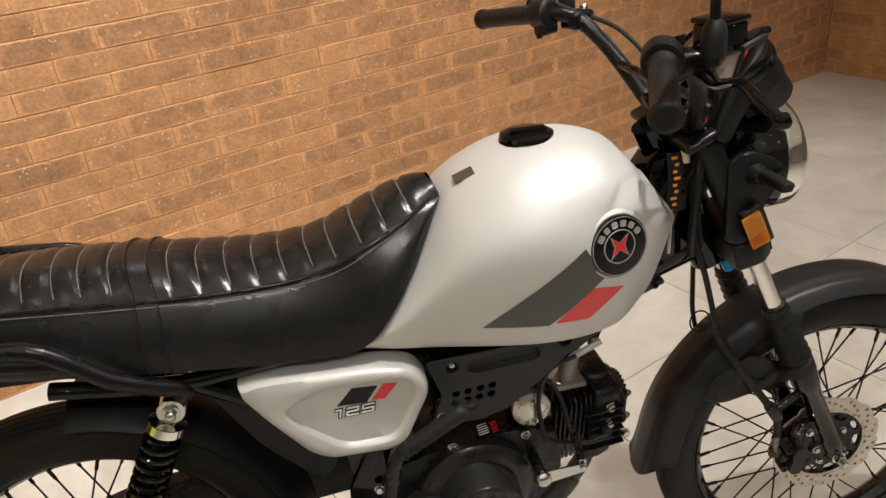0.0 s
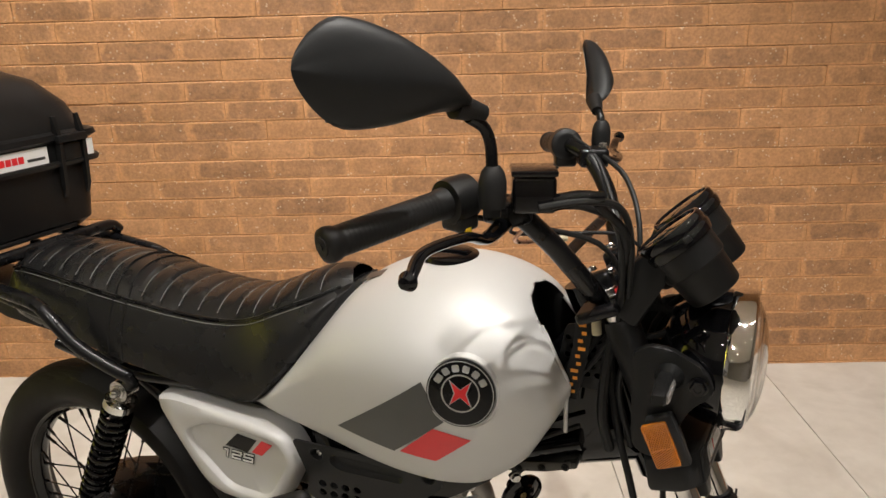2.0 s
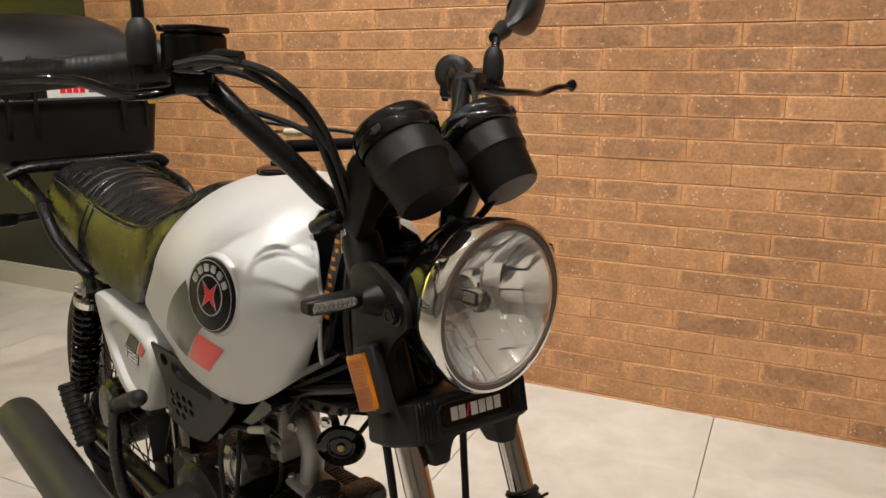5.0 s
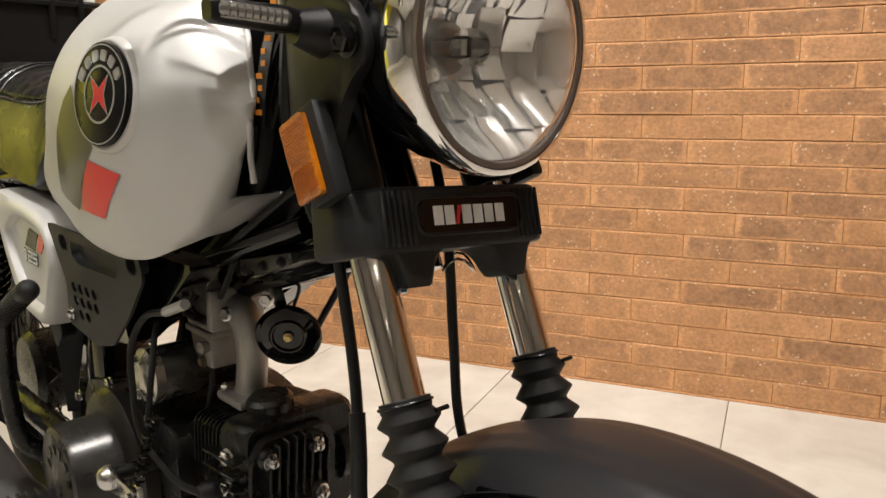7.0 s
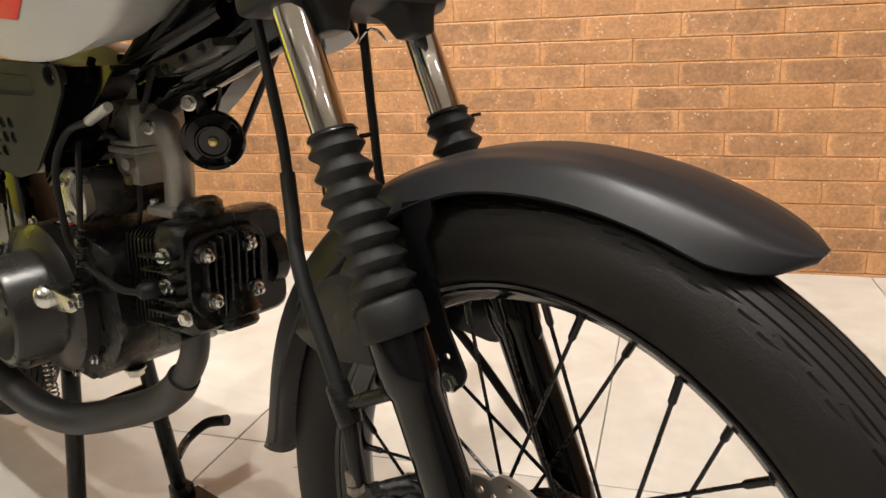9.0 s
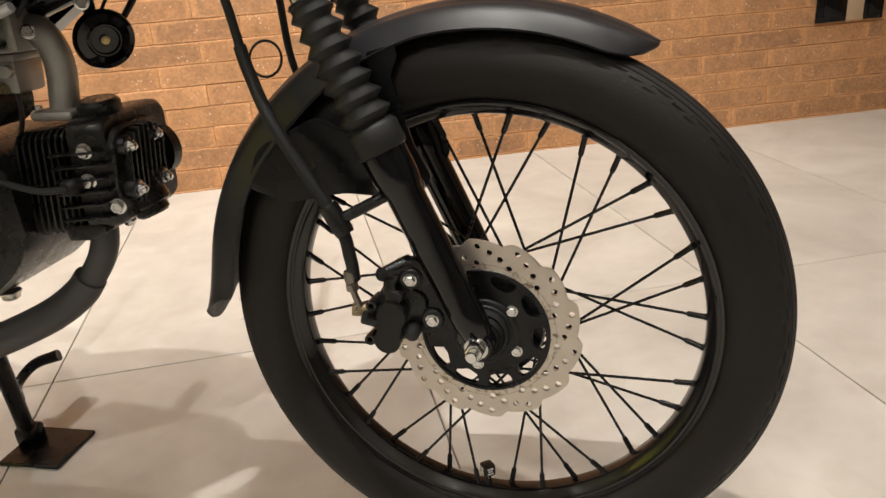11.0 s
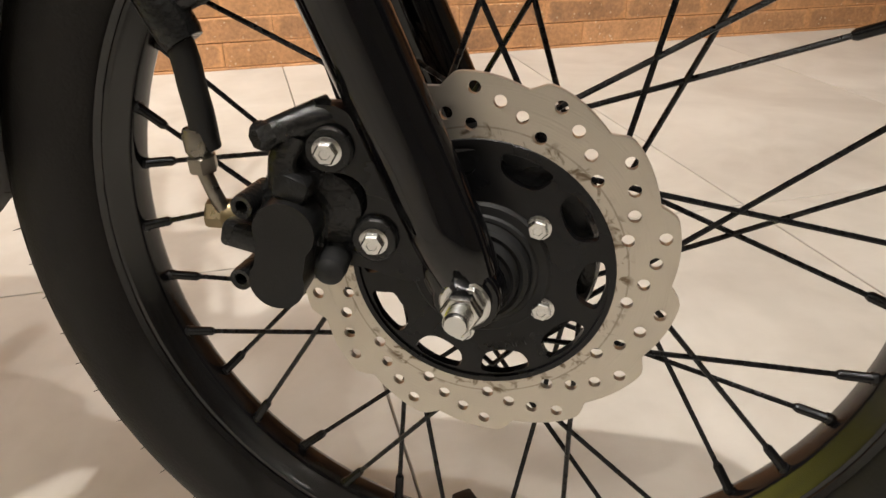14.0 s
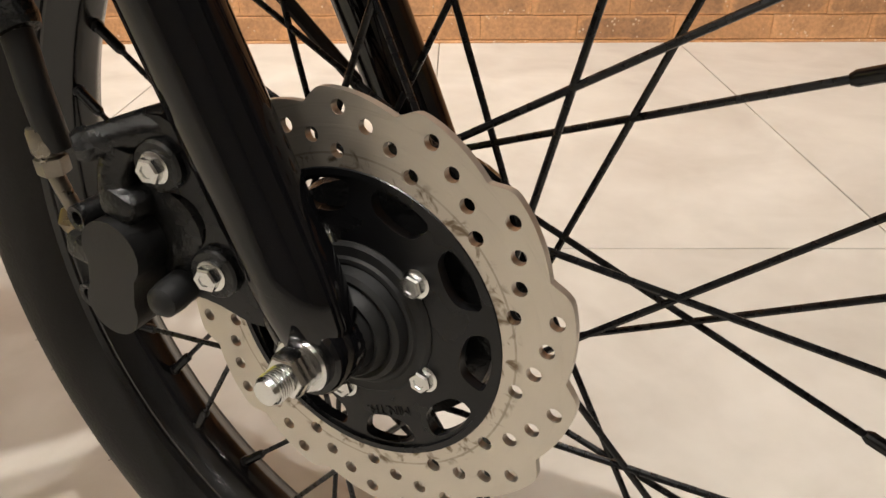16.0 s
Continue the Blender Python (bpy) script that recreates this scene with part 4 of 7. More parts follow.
# Rear shock absorbers.
for s in (1, -1):
    top, low = V(-0.989, s * 0.098, 0.662), V(-1.140, s * 0.098, 0.372)
    way = (low - top).normalized()
    m = axis_matrix(top, way)
    bm = bmesh.new()
    lathe(bm, [(0.012, 0.0), (0.0095, 0.03), (0.0095, 0.315), (0.012, 0.327)], 16, m)
    shock = part("rear_shock", bm, SATIN, bike, "rear shock absorber with a black coil spring")
    bm = bmesh.new()
    lathe(bm, [(0.012, 0.018), (0.024, 0.022), (0.025, 0.034), (0.020, 0.040), (0.012, 0.042)], 28, m)
    part("spring_seat", bm, CHROME, shock)
    bm = bmesh.new()
    lathe(bm, [(0.012, 0.245), (0.023, 0.247), (0.023, 0.262), (0.014, 0.300)], 28, m)
    part("lower_cup", bm, CHROME, shock)
    bm = bmesh.new()
    turns, n = 13.5, 300
    tube(bm, [m @ Vector((0.0205 * math.cos(2 * math.pi * turns * i / n), 0.0205 * math.sin(2 * math.pi * turns * i / n), 0.044 + 0.203 * i / n)) for i in range(n + 1)], 0.0043, 8, 1)
    part("coil_spring", bm, GLOSS, shock)
    for at in (top, low):
        bm = bmesh.new()
        lathe(bm, [(0.017, -0.012), (0.017, 0.012)], 20, axis_matrix(at, V(0, s, 0)))
        part("eye", bm, ZINC, shock)
        bolt(shock, at + V(0, s * 0.012, 0), V(0, s, 0), 0.0085, "dome")


# Wheels: tyre, rim, hub and crossed spokes. Local y is the axle.
TREAD = sorted({round(s * t, 4) for s in (1, -1) for t in (0.0, 0.008, 0.009, 0.037, 0.066, 0.067, 0.083, 0.084, 0.112, 0.141, 0.142, 0.158, 0.159, 0.187, 0.216, 0.217, 0.233, 0.234, 0.259, 0.261, 0.289, 0.291, 0.319, 0.321, 0.349, 0.369, 0.371, 0.42, 0.48, 0.54, 0.60, 0.613, 0.615, 0.625, 0.627, 0.64, 0.70, 0.76, 0.82, 0.88, 0.94, 1.0)})


def wheel(name, at, outer, wide, label, rim_radius=0.2145, spokes=36, phase=0.03, flange_at=0.034, flange_r=0.041, slant=68):
    hub_bm = bmesh.new()
    axis = pose(0, 0, 0, 90, 0, 0)
    f = flange_at
    lathe(hub_bm, [(0.012, -f - 0.007), (flange_r + 0.003, -f - 0.005), (flange_r + 0.005, -f + 0.001), (0.030, -f + 0.008), (0.026, 0.0), (0.030, f - 0.008), (flange_r + 0.005, f - 0.001), (flange_r + 0.003, f + 0.005), (0.012, f + 0.007)], 40, axis)
    w = part(name, hub_bm, CAST, bike, label, m=at)
    rim_r = rim_radius
    bm = bmesh.new()
    sec = [(rim_r + 0.012, -0.0195), (rim_r + 0.015, -0.0215), (rim_r + 0.0155, -0.0190), (rim_r + 0.0095, -0.0180), (rim_r + 0.0065, -0.0135), (rim_r + 0.0015, -0.0095), (rim_r, -0.006), (rim_r, 0.006), (rim_r + 0.0015, 0.0095), (rim_r + 0.0065, 0.0135), (rim_r + 0.0095, 0.0180), (rim_r + 0.0155, 0.0190), (rim_r + 0.015, 0.0215), (rim_r + 0.012, 0.0195), (rim_r + 0.009, 0.010), (rim_r + 0.009, -0.010)]
    loft(bm, [[Vector((r * math.cos(a), y, r * math.sin(a))) for r, y in sec] for a in (2 * math.pi * k / 96 for k in range(96))], closed=True)
    part("rim", bm, RIM, w, "black steel rim")
    # Tyre with circumferential grooves and broken shoulder blocks.
    bm = bmesh.new()
    rows = []
    n = 240
    for k in range(n):
        a = 2 * math.pi * k / n
        ring = []
        for t in TREAD:
            ang = abs(t) * math.radians(158)
            mid_r, high = (rim_r + 0.010 + outer) / 2, (outer - rim_r - 0.010) / 2
            y = math.copysign(wide / 2 * math.sin(ang) ** 0.92, t)
            r = mid_r + high * math.cos(ang)
            flat = abs(t)
            if any(abs(flat - g) < 0.0085 for g in (0.0, 0.075, 0.150, 0.225)):
                r -= 0.0040
            elif 0.26 < flat < 0.37 and ((k + int((flat - 0.26) / 0.03) * 2) % 6) < 2:
                r -= 0.0020
            elif abs(flat - 0.62) < 0.006:
                r += 0.0006
            ring.append(Vector((r * math.cos(a), y, r * math.sin(a))))
        rows.append(ring)
    loft(bm, rows, closed=True)
    part("tyre", bm, RUBBER, w, "black rubber tyre with ribbed tread", 30)
    # Spokes share one mesh.
    sbm = bmesh.new()
    lathe(sbm, [(0.0015, 0.0), (0.0015, 1.0)], 8)
    wire = nip = None
    for k in range(spokes):
        a = 2 * math.pi * (k + phase) / spokes
        flange = 1 if k % 2 else -1
        lean = -1 if ((k + 1) // 2) % 2 else 1
        h = a + lean * math.radians(slant)
        p = Vector((flange_r * math.cos(h), flange * flange_at, flange_r * math.sin(h)))
        q = Vector((rim_r * math.cos(a), flange * 0.004, rim_r * math.sin(a)))
        m = axis_matrix(p, q - p) @ Matrix.Diagonal((1, 1, (q - p).length, 1))
        if wire is None:
            wire = part("spoke", sbm, SATIN, w, m=m)
            nbm = bmesh.new()
            lathe(nbm, [(0.0019, 0.0), (0.0028, 0.002), (0.0028, 0.016), (0.0034, 0.017), (0.0034, 0.022)], 10)
            nip = part("nipple", nbm, SATIN, wire)
            nip.parent = w
        else:
            same("spoke", wire, w, m)
        back = axis_matrix(q - (q - p).normalized() * 0.019, q - p)
        if k:
            same("nipple", nip, w, back)
        else:
            nip.matrix_basis = back
    return w


front_wheel = wheel("front_wheel", WHEEL, 0.2850, 0.070, "spoked black front wheel with a wave brake disc", 0.2070, 36, 0.35, 0.022, 0.052, 96)
rear_wheel = wheel("rear_wheel", Matrix.Translation(V(-1.168, 0, 0.340)), 0.288, 0.088, "spoked black rear wheel with a drum brake", 0.196)
# Fine moulding hairs stand off the front tyre's shoulders.
bm = bmesh.new()
rng = random.Random(11)
for k in range(150):
    a, sgn = 2 * math.pi * (k + rng.uniform(-0.2, 0.2)) / 150, 1 if k % 2 else -1
    out = Vector((math.cos(a), 0, math.sin(a)))
    at = out * 0.2745 + Vector((0, sgn * 0.0255, 0))
    way = (out + Vector((0, sgn * 0.8, 0)) + Vector((rng.uniform(-0.4, 0.4), 0, rng.uniform(-0.4, 0.4)))).normalized()
    if (at + way * 0.005).z < -0.278:
        continue
    tube(bm, [at - way * 0.001, at + way * rng.uniform(0.002, 0.0045)], [0.0004, 0.0002], 4, 1)
tagged(part("moulding_hair", bm, RUBBER, front_wheel), kind="stuff")
bm = bmesh.new()
lathe(bm, [(0.02, -0.05), (0.066, -0.048), (0.070, -0.03), (0.070, 0.03), (0.060, 0.042), (0.02, 0.046)], 40, pose(0, 0, 0, 90, 0, 0))
part("brake_drum", bm, CAST, rear_wheel)

# Valve with a dice-shaped cap.
bm = bmesh.new()
tube(bm, [V(-0.012, 0, -0.2085), V(-0.012, 0.004, -0.192)], 0.0032, 10, 1)
valve = part("valve_stem", bm, ZINC, front_wheel)
bm = bmesh.new()
block(bm, (0.0135, 0.0135, 0.0135), Matrix.Translation(V(-0.012, 0.005, -0.186)) @ pose(0, 0, 0, 0, 0, 40), 0.0018)
dice = part("valve_cap", bm, PLASTIC, front_wheel, "black cube valve cap with white print")
for way in (0, 90, 180, 270):
    for dz in (-0.003, 0.0, 0.003):
        bm = bmesh.new()
        block(bm, (0.007 if dz else 0.005, 0.0005, 0.0014), Matrix.Translation(V(-0.012, 0.005, -0.186)) @ pose(0, 0, 0, 0, 0, 40 + way) @ pose(0, -0.0069, dz))
        part("print_bar", bm, WHITE_PRINT, dice)

# Brake disc: a wavy drilled ring on a black carrier.
DISC_AT = V(0, 0.0380, 0)
LOBES = 14
outer = []
for k in range(LOBES * 20):
    a = 2 * math.pi * k / (LOBES * 20)
    u = ((math.radians(67.0 + 10.3) - a) / (2 * math.pi / LOBES)) % 1.0
    far = 0.0897 + 0.0054 * (math.sin(math.pi / 2 * u / 0.24) ** 1.4 if u < 0.24 else 1 - ((u - 0.24) / 0.76) ** 1.5)
    outer.append((far * math.cos(a), far * math.sin(a)))
holes = [circle(0, 0, 0.0635, 96)]
for k in range(LOBES):
    for turn, far in ((0.0, 0.0879), (-7.9, 0.0824), (-15.8, 0.0774), (-24.0, 0.0714)):
        a = math.radians(67.0 + turn) + 2 * math.pi * k / LOBES
        holes.append(circle(far * math.cos(a), far * math.sin(a), 0.0031, 12))
bm = bmesh.new()
plate(bm, outer, holes, 0.0036, Matrix())
disc = part("brake_disc", bm, DISC, front_wheel, "drilled wave brake disc of stainless steel", m=Matrix.Translation(DISC_AT) @ side(0.0))
bm = bmesh.new()
carrier_holes = [circle(0, 0, 0.020, 32)]
for k in range(10):
    a = 2 * math.pi * (k + 0.89) / 10
    c, s_ = math.cos(a), math.sin(a)
    carrier_holes.append([(x * c - y * s_, x * s_ + y * c) for x, y in rounded([(0.0475, -0.0085), (0.0580, -0.0140), (0.0608, 0.0), (0.0580, 0.0140), (0.0490, 0.0110), (0.0465, 0.0)], 0.005, 3)])
plate(bm, circle(0, 0, 0.0655, 96), carrier_holes, 0.005, pose(0, 0, -0.0022))
part("disc_carrier", bm, SATIN, disc, "black disc carrier")
for k in range(5):
    a = math.radians(41 + 72 * k)
    bolt(disc, Vector((0.0362 * math.cos(a), 0.0362 * math.sin(a), 0.0028)), (0, 0, 1), 0.0050, "hex")
bm = bmesh.new()
lathe(bm, [(0.0345, 0.0), (0.0345, 0.0035), (0.0330, 0.0048), (0.0290, 0.0050), (0.0280, 0.0062), (0.0265, 0.0065), (0.0255, 0.0062), (0.0245, 0.011), (0.0225, 0.0125), (0.0205, 0.0115), (0.0195, 0.016), (0.0185, 0.0175), (0.0165, 0.0165), (0.0155, 0.022), (0.012, 0.024)], 48)
part("hub_cap", bm, SOFT_RUBBER, disc, angle=25)
me = text_mesh("MIN.TH.", 0.0062, SATIN, 0.0003)
ob = new("cast_lettering", me)
ob.parent = disc
ob.matrix_basis = pose(0.0135, -0.0415, 0.0030, 0, 0, 198)
bm = bmesh.new()
lathe(bm, [(0.0618, 0.0028), (0.0618, 0.0042), (0.0645, 0.0042), (0.0650, 0.0034)], 96, None, False)
part("carrier_lip", bm, SATIN, disc)


# Front axle and nut.
AXIS = WHEEL @ pose(0, 0, 0, 90, 0, 0)
bm = bmesh.new()
lathe(bm, [(0.0058, -0.10), (0.0058, 0.0965), (0.0048, 0.0985), (0.0, 0.0985)], 24, AXIS)
axle = part("front_axle", bm, ZINC, bike, "zinc-plated front axle with its nut")
bm = bmesh.new()
for k in range(6):
    z = 0.0895 + 0.0012 * k
    lathe(bm, [(0.0056, z), (0.0062, z + 0.0004), (0.0062, z + 0.0007), (0.0056, z + 0.0011)], 20, AXIS, False)
part("axle_thread", bm, ZINC, axle)
bm = bmesh.new()
lathe(bm, [(0.0118, 0.0765), (0.0118, 0.0785), (0.0108, 0.0795)], 32, AXIS)
lathe(bm, [(0.0086, 0.0795), (0.0094, 0.0808), (0.0094, 0.0868), (0.0082, 0.0886), (0.0066, 0.0890)], 6, AXIS)
part("axle_nut", bm, ZINC, axle)

# Fork legs: lower leg, rubber gaiter, chrome tube.
for s in (1, -1):
    foot = leg_at(AXLE + 0.008, s)
    m = axis_matrix(foot, LEG_WAY, V(1, 0, 0))
    length = lambda z: (z - AXLE - 0.008) / LEG_WAY.z
    bm = bmesh.new()
    lathe(bm, [(0.012, -0.004), (0.0155, 0.002), (0.0168, 0.018), (0.0172, 0.030), (0.0168, 0.032), (0.0174, 0.06), (0.0178, length(0.435)), (0.0205, length(0.441)), (0.0215, length(0.452)), (0.0215, length(0.478)), (0.019, length(0.486)), (0.012, length(0.488))], 36, m)
    leg = part("fork_leg", bm, GLOSS, bike, "gloss black lower fork leg")
    bm = bmesh.new()
    clamp_at = WHEEL @ V(0, s * 0.066, 0)
    block(bm, (0.030, 0.020, 0.034), Matrix.Translation(clamp_at + Vector((-0.003, 0, 0.006))) @ rot(0, -24, 0), 0.007, 3)
    lathe(bm, [(0.0158, -0.012), (0.0158, 0.008), (0.0145, 0.010)], 28, axis_matrix(clamp_at, V(-0.07, s, 0.036)))
    part("axle_clamp", bm, GLOSS, leg)
    # Gaiter: a smooth collar, sharp folds that narrow upwards, a clip.
    prof = [(0.0225, length(0.472)), (0.0240, length(0.474)), (0.0243, length(0.492)), (0.0215, length(0.4955))]
    n = 7
    for k in range(n):
        a, b = 0.4955 + (0.5985 - 0.4955) * k / n, 0.4955 + (0.5985 - 0.4955) * (k + 1) / n
        shrink = 1.0 - 0.22 * k / n
        prof += [(0.0180 * shrink, length(a + 0.0012)), (0.0183 * shrink, length(a + 0.0030)), (0.0248 * shrink, length((a + b) / 2 + 0.0004)), (0.0251 * shrink, length((a + b) / 2 + 0.0016))]
    prof += [(0.0160, length(0.5975)), (0.0166, length(0.5990)), (0.0166, length(0.6040)), (0.0140, length(0.6045))]
    bm = bmesh.new()
    lathe(bm, prof, 40, m)
    gaiter = part("gaiter", bm, SOFT_RUBBER, leg, "black ribbed rubber gaiter", 60)
    bm = bmesh.new()
    ring = [m @ Vector((0.0172 * math.cos(2 * math.pi * k / 24), 0.0172 * math.sin(2 * math.pi * k / 24), length(0.6015))) for k in range(24)]
    tube(bm, ring, 0.0011, 6, 1, closed=True)
    screw = leg_at(0.6015, s, 0.0160) + V(0, -0.012, 0)
    tube(bm, [screw + V(0.004, -0.005, 0), screw + V(0.004, 0.005, 0)], 0.0016, 8, 1)
    part("clamp", bm, SATIN, gaiter)
    bm = bmesh.new()
    lathe(bm, [(0.0135, length(0.58)), (0.0135, length(0.895))], 32, m)
    tube_ob = part("fork_tube", bm, TUBE_CHROME, leg, "chrome fork tube")
    # Upper shroud up to the top yoke.
    bm = bmesh.new()
    lathe(bm, [(0.0165, length(0.722)), (0.0195, length(0.728)), (0.0195, length(0.865)), (0.017, length(0.872))], 28, m)
    part("upper_shroud", bm, PLASTIC, leg)
    bolt(leg, leg_at(0.897, s), LEG_WAY, 0.0095, "hex", ZINC, "fork_cap")

# Top yoke.
bm = bmesh.new()
tilt = pose(0, 0, 0, 0, -math.degrees(math.atan(RAKE)), 0)
block(bm, (0.05, 0.175, 0.014), Matrix.Translation(fork_at(0.884, 0, -0.012)) @ tilt, 0.006, 3)
yoke = part("top_yoke", bm, SATIN, bike, "satin black top yoke")
bm = bmesh.new()
tube(bm, [fork_at(0.66, 0, -0.045), fork_at(0.89, 0, -0.045)], 0.024, 20, 1)
part("head_tube", bm, GLOSS, bike)
for s in (1, -1):
    bm = bmesh.new()
    block(bm, (0.030, 0.024, 0.030), Matrix.Translation(V(-0.280, s * 0.045, 0.905)) @ tilt, 0.006, 3)
    riser = part("bar_clamp", bm, SATIN, yoke)
    for dx in (-0.010, 0.010):
        bolt(riser, V(-0.280 + dx, s * 0.045, 0.921), FORK_WAY, 0.0045, "hex")

# Lower yoke cover: a thick ribbed bar with a name plate, and a prong over each tube.
Y0 = Matrix.Translation(fork_at(0.7025, 0.000, 0.0)) @ rot(0, 0, -4) @ rot(-3, 0, 0) @ rot(0, -14, 0)
bm = bmesh.new()
outline = rounded([(-0.026, -0.086), (0.012, -0.087), (0.034, -0.068), (0.034, 0.068), (0.012, 0.087), (-0.026, 0.086)], 0.008, 4)
loft(bm, [[Y0 @ Vector((x * k, y * k, z)) for x, y in outline] for k, z in ((0.95, -0.0205), (0.985, -0.0190), (1.0, -0.0155), (0.985, 0.0165), (0.97, 0.0190), (0.93, 0.0205))])
lower = part("lower_yoke_cover", bm, GREY_PLASTIC, bike, "charcoal plastic lower yoke cover with a name plate", 45)
for s in (1, -1):
    # Prong: a tapering tab inside each tube, its foot flaring into the bar.
    bm = bmesh.new()
    rings = []
    for z, inner, outer, back in ((-0.0150, 0.010, 0.0640, -0.010), (-0.0200, 0.0190, 0.0605, -0.008), (-0.0235, 0.0245, 0.0575, -0.004), (-0.0290, 0.0275, 0.0550, 0.000), (-0.0380, 0.0300, 0.0530, 0.004), (-0.0415, 0.0310, 0.0520, 0.006), (-0.0430, 0.0330, 0.0500, 0.009)):
        rings.append([Y0 @ Vector((x, s * y, z)) for x, y in rounded([(back, inner), (0.0325 + 0.06 * (z + 0.015), inner), (0.0325 + 0.06 * (z + 0.015), outer), (back, outer)], 0.004, 3)])
    loft(bm, rings)
    part("prong", bm, GREY_PLASTIC, lower)
    for k in range(6):
        bm = bmesh.new()
        block(bm, (0.0030, 0.0026, 0.0350), Y0 @ pose(0.0340, -s * 0.0660 + s * 0.0043 * k, 0.0005, 0, -1, 0), 0.0011, 1)
        part("rib", bm, GREY_PLASTIC, lower)
PLATE = Y0 @ Matrix(((0, 0, 1, 0.0338), (1, 0, 0, 0.0035), (0, 1, 0, 0.001), (0, 0, 0, 1)))
bm = bmesh.new()
plate(bm, rounded([(-0.0450, -0.0112), (0.0450, -0.0112), (0.0450, 0.0112), (-0.0450, 0.0112)], 0.0110, 8), [], 0.0012, PLATE)
name_plate = part("name_plate", bm, GLOSS, lower, "gloss black name plate with silver print")
bm = bmesh.new()
rim_line = [PLATE @ Vector((x, y, 0.0008)) for x, y in rounded([(-0.0458, -0.0120), (0.0458, -0.0120), (0.0458, 0.0120), (-0.0458, 0.0120)], 0.0118, 8)]
tube(bm, rim_line, 0.0014, 6, 1, closed=True)
part("plate_rim", bm, GREY_PLASTIC, name_plate)
# Seven narrow marks, the third red and slanted.
for k, (y, w) in enumerate(((-0.0285, 0.0078), (-0.0192, 0.0078), (-0.0118, 0.0026), (-0.0045, 0.0080), (0.0052, 0.0078), (0.0148, 0.0078), (0.0246, 0.0078))):
    bm = bmesh.new()
    block(bm, (w, 0.0125, 0.0005), PLATE @ pose(y, 0, 0.0015, 0, 0, -14 if k == 2 else 0))
    part("print_bar", bm, RED if k == 2 else WHITE_PRINT, name_plate)

# Ears between the forks and the headlamp, amber reflectors, front indicators.
for s in (1, -1):
    bm = bmesh.new()
    prism(bm, rounded([(-0.236, 0.850), (-0.205, 0.860), (-0.160, 0.838), (-0.148, 0.812), (-0.172, 0.792), (-0.186, 0.760), (-0.200, 0.722), (-0.232, 0.730)], 0.012, 4), s * 0.073, s * 0.082, 0.0025)
    ear = part("headlamp_bracket", bm, PLASTIC, bike, "black plastic headlamp bracket")
    bolt(ear, V(-0.166, s * 0.083, 0.820), V(0, s, 0), 0.0085, "hex", GLOSS)
    bm = bmesh.new()
    m = Matrix.Translation(V(-0.1950, s * 0.0885, 0.7515)) @ tilt @ Matrix.Scale(0.95, 4)
    block(bm, (0.033, 0.014, 0.066), m @ pose(0.004, 0, 0), 0.004, 2)
    holder = part("reflector_holder", bm, GREY_PLASTIC, ear)
    bm = bmesh.new()
    face = m @ Matrix(((1, 0, 0, -0.003), (0, 0, -1, -s * 0.0072), (0, 1, 0, 0), (0, 0, 0, 1))) if s > 0 else m @ Matrix(((1, 0, 0, -0.003), (0, 0, 1, 0.0072), (0, 1, 0, 0), (0, 0, 0, 1)))
    plate(bm, rounded([(-0.0145, -0.0275), (0.0145, -0.0275), (0.0145, 0.0275), (-0.0145, 0.0275)], 0.003, 3), [], 0.004, face)
    refl = part("reflector", bm, AMBER, ear, "amber side reflector")
    bm = bmesh.new()
    for j in range(13):
        for i in range(9):
            block(bm, (0.0023, 0.0023, 0.0014), face @ pose(-0.0120 + 0.0029 * i + (0.00145 if j % 2 else 0), -0.0030 + 0.0022 * j, 0.0045, 0, 0, 45), 0.0, taper=(0.12, 0.12))
    for i in range(19):
        z0 = -0.0255 + 0.0024 * i - 0.012
        x0, x1 = -0.0132, 0.0132
        lo, hi = max(z0, -0.0262), min(z0 + 0.012, -0.0055)
        if hi - lo > 0.0015:
            xa, xb = x0 + (lo - z0) / 0.012 * (x1 - x0), x0 + (hi - z0) / 0.012 * (x1 - x0)
            block(bm, (math.hypot(xb - xa, hi - lo), 0.0014, 0.0014), face @ pose((xa + xb) / 2, (lo + hi) / 2, 0.0045, 0, 0, math.degrees(math.atan2(hi - lo, xb - xa))), 0.0, taper=(1.0, 0.15))
    tagged(part("facet_field", bm, AMBER, refl, angle=20), kind="stuff")
    # Indicator: a flat stalk with a row of clear lenses in front.
    bm = bmesh.new()
    tube(bm, [V(-0.196, s * 0.080, 0.826), V(-0.197, s * 0.100, 0.828)], [0.016, 0.010], 16, 2)
    body = [[V(-0.197 + dx * k, s * r, 0.8315 + dz * k + 0.05 * (r - 0.1)) for dx, dz in rounded([(-0.0095, -0.0085), (0.0095, -0.0085), (0.0095, 0.0085), (-0.0095, 0.0085)], 0.004, 3)] for r, k in ((0.088, 0.65), (0.098, 0.72), (0.106, 0.88), (0.150, 0.80), (0.154, 0.6))]
    loft(bm, body)
    ind = part("front_indicator", bm, PLASTIC, bike, "slim black front indicator with clear lens")
    bm = bmesh.new()
    block(bm, (0.003, 0.042, 0.0095), Matrix.Translation(V(-0.1890, s * 0.129, 0.8330)) @ rot(-2.9 * s, 0, 0), 0.0012)
    part("lens", bm, LENS_GREY, ind, "smoky ribbed lens")
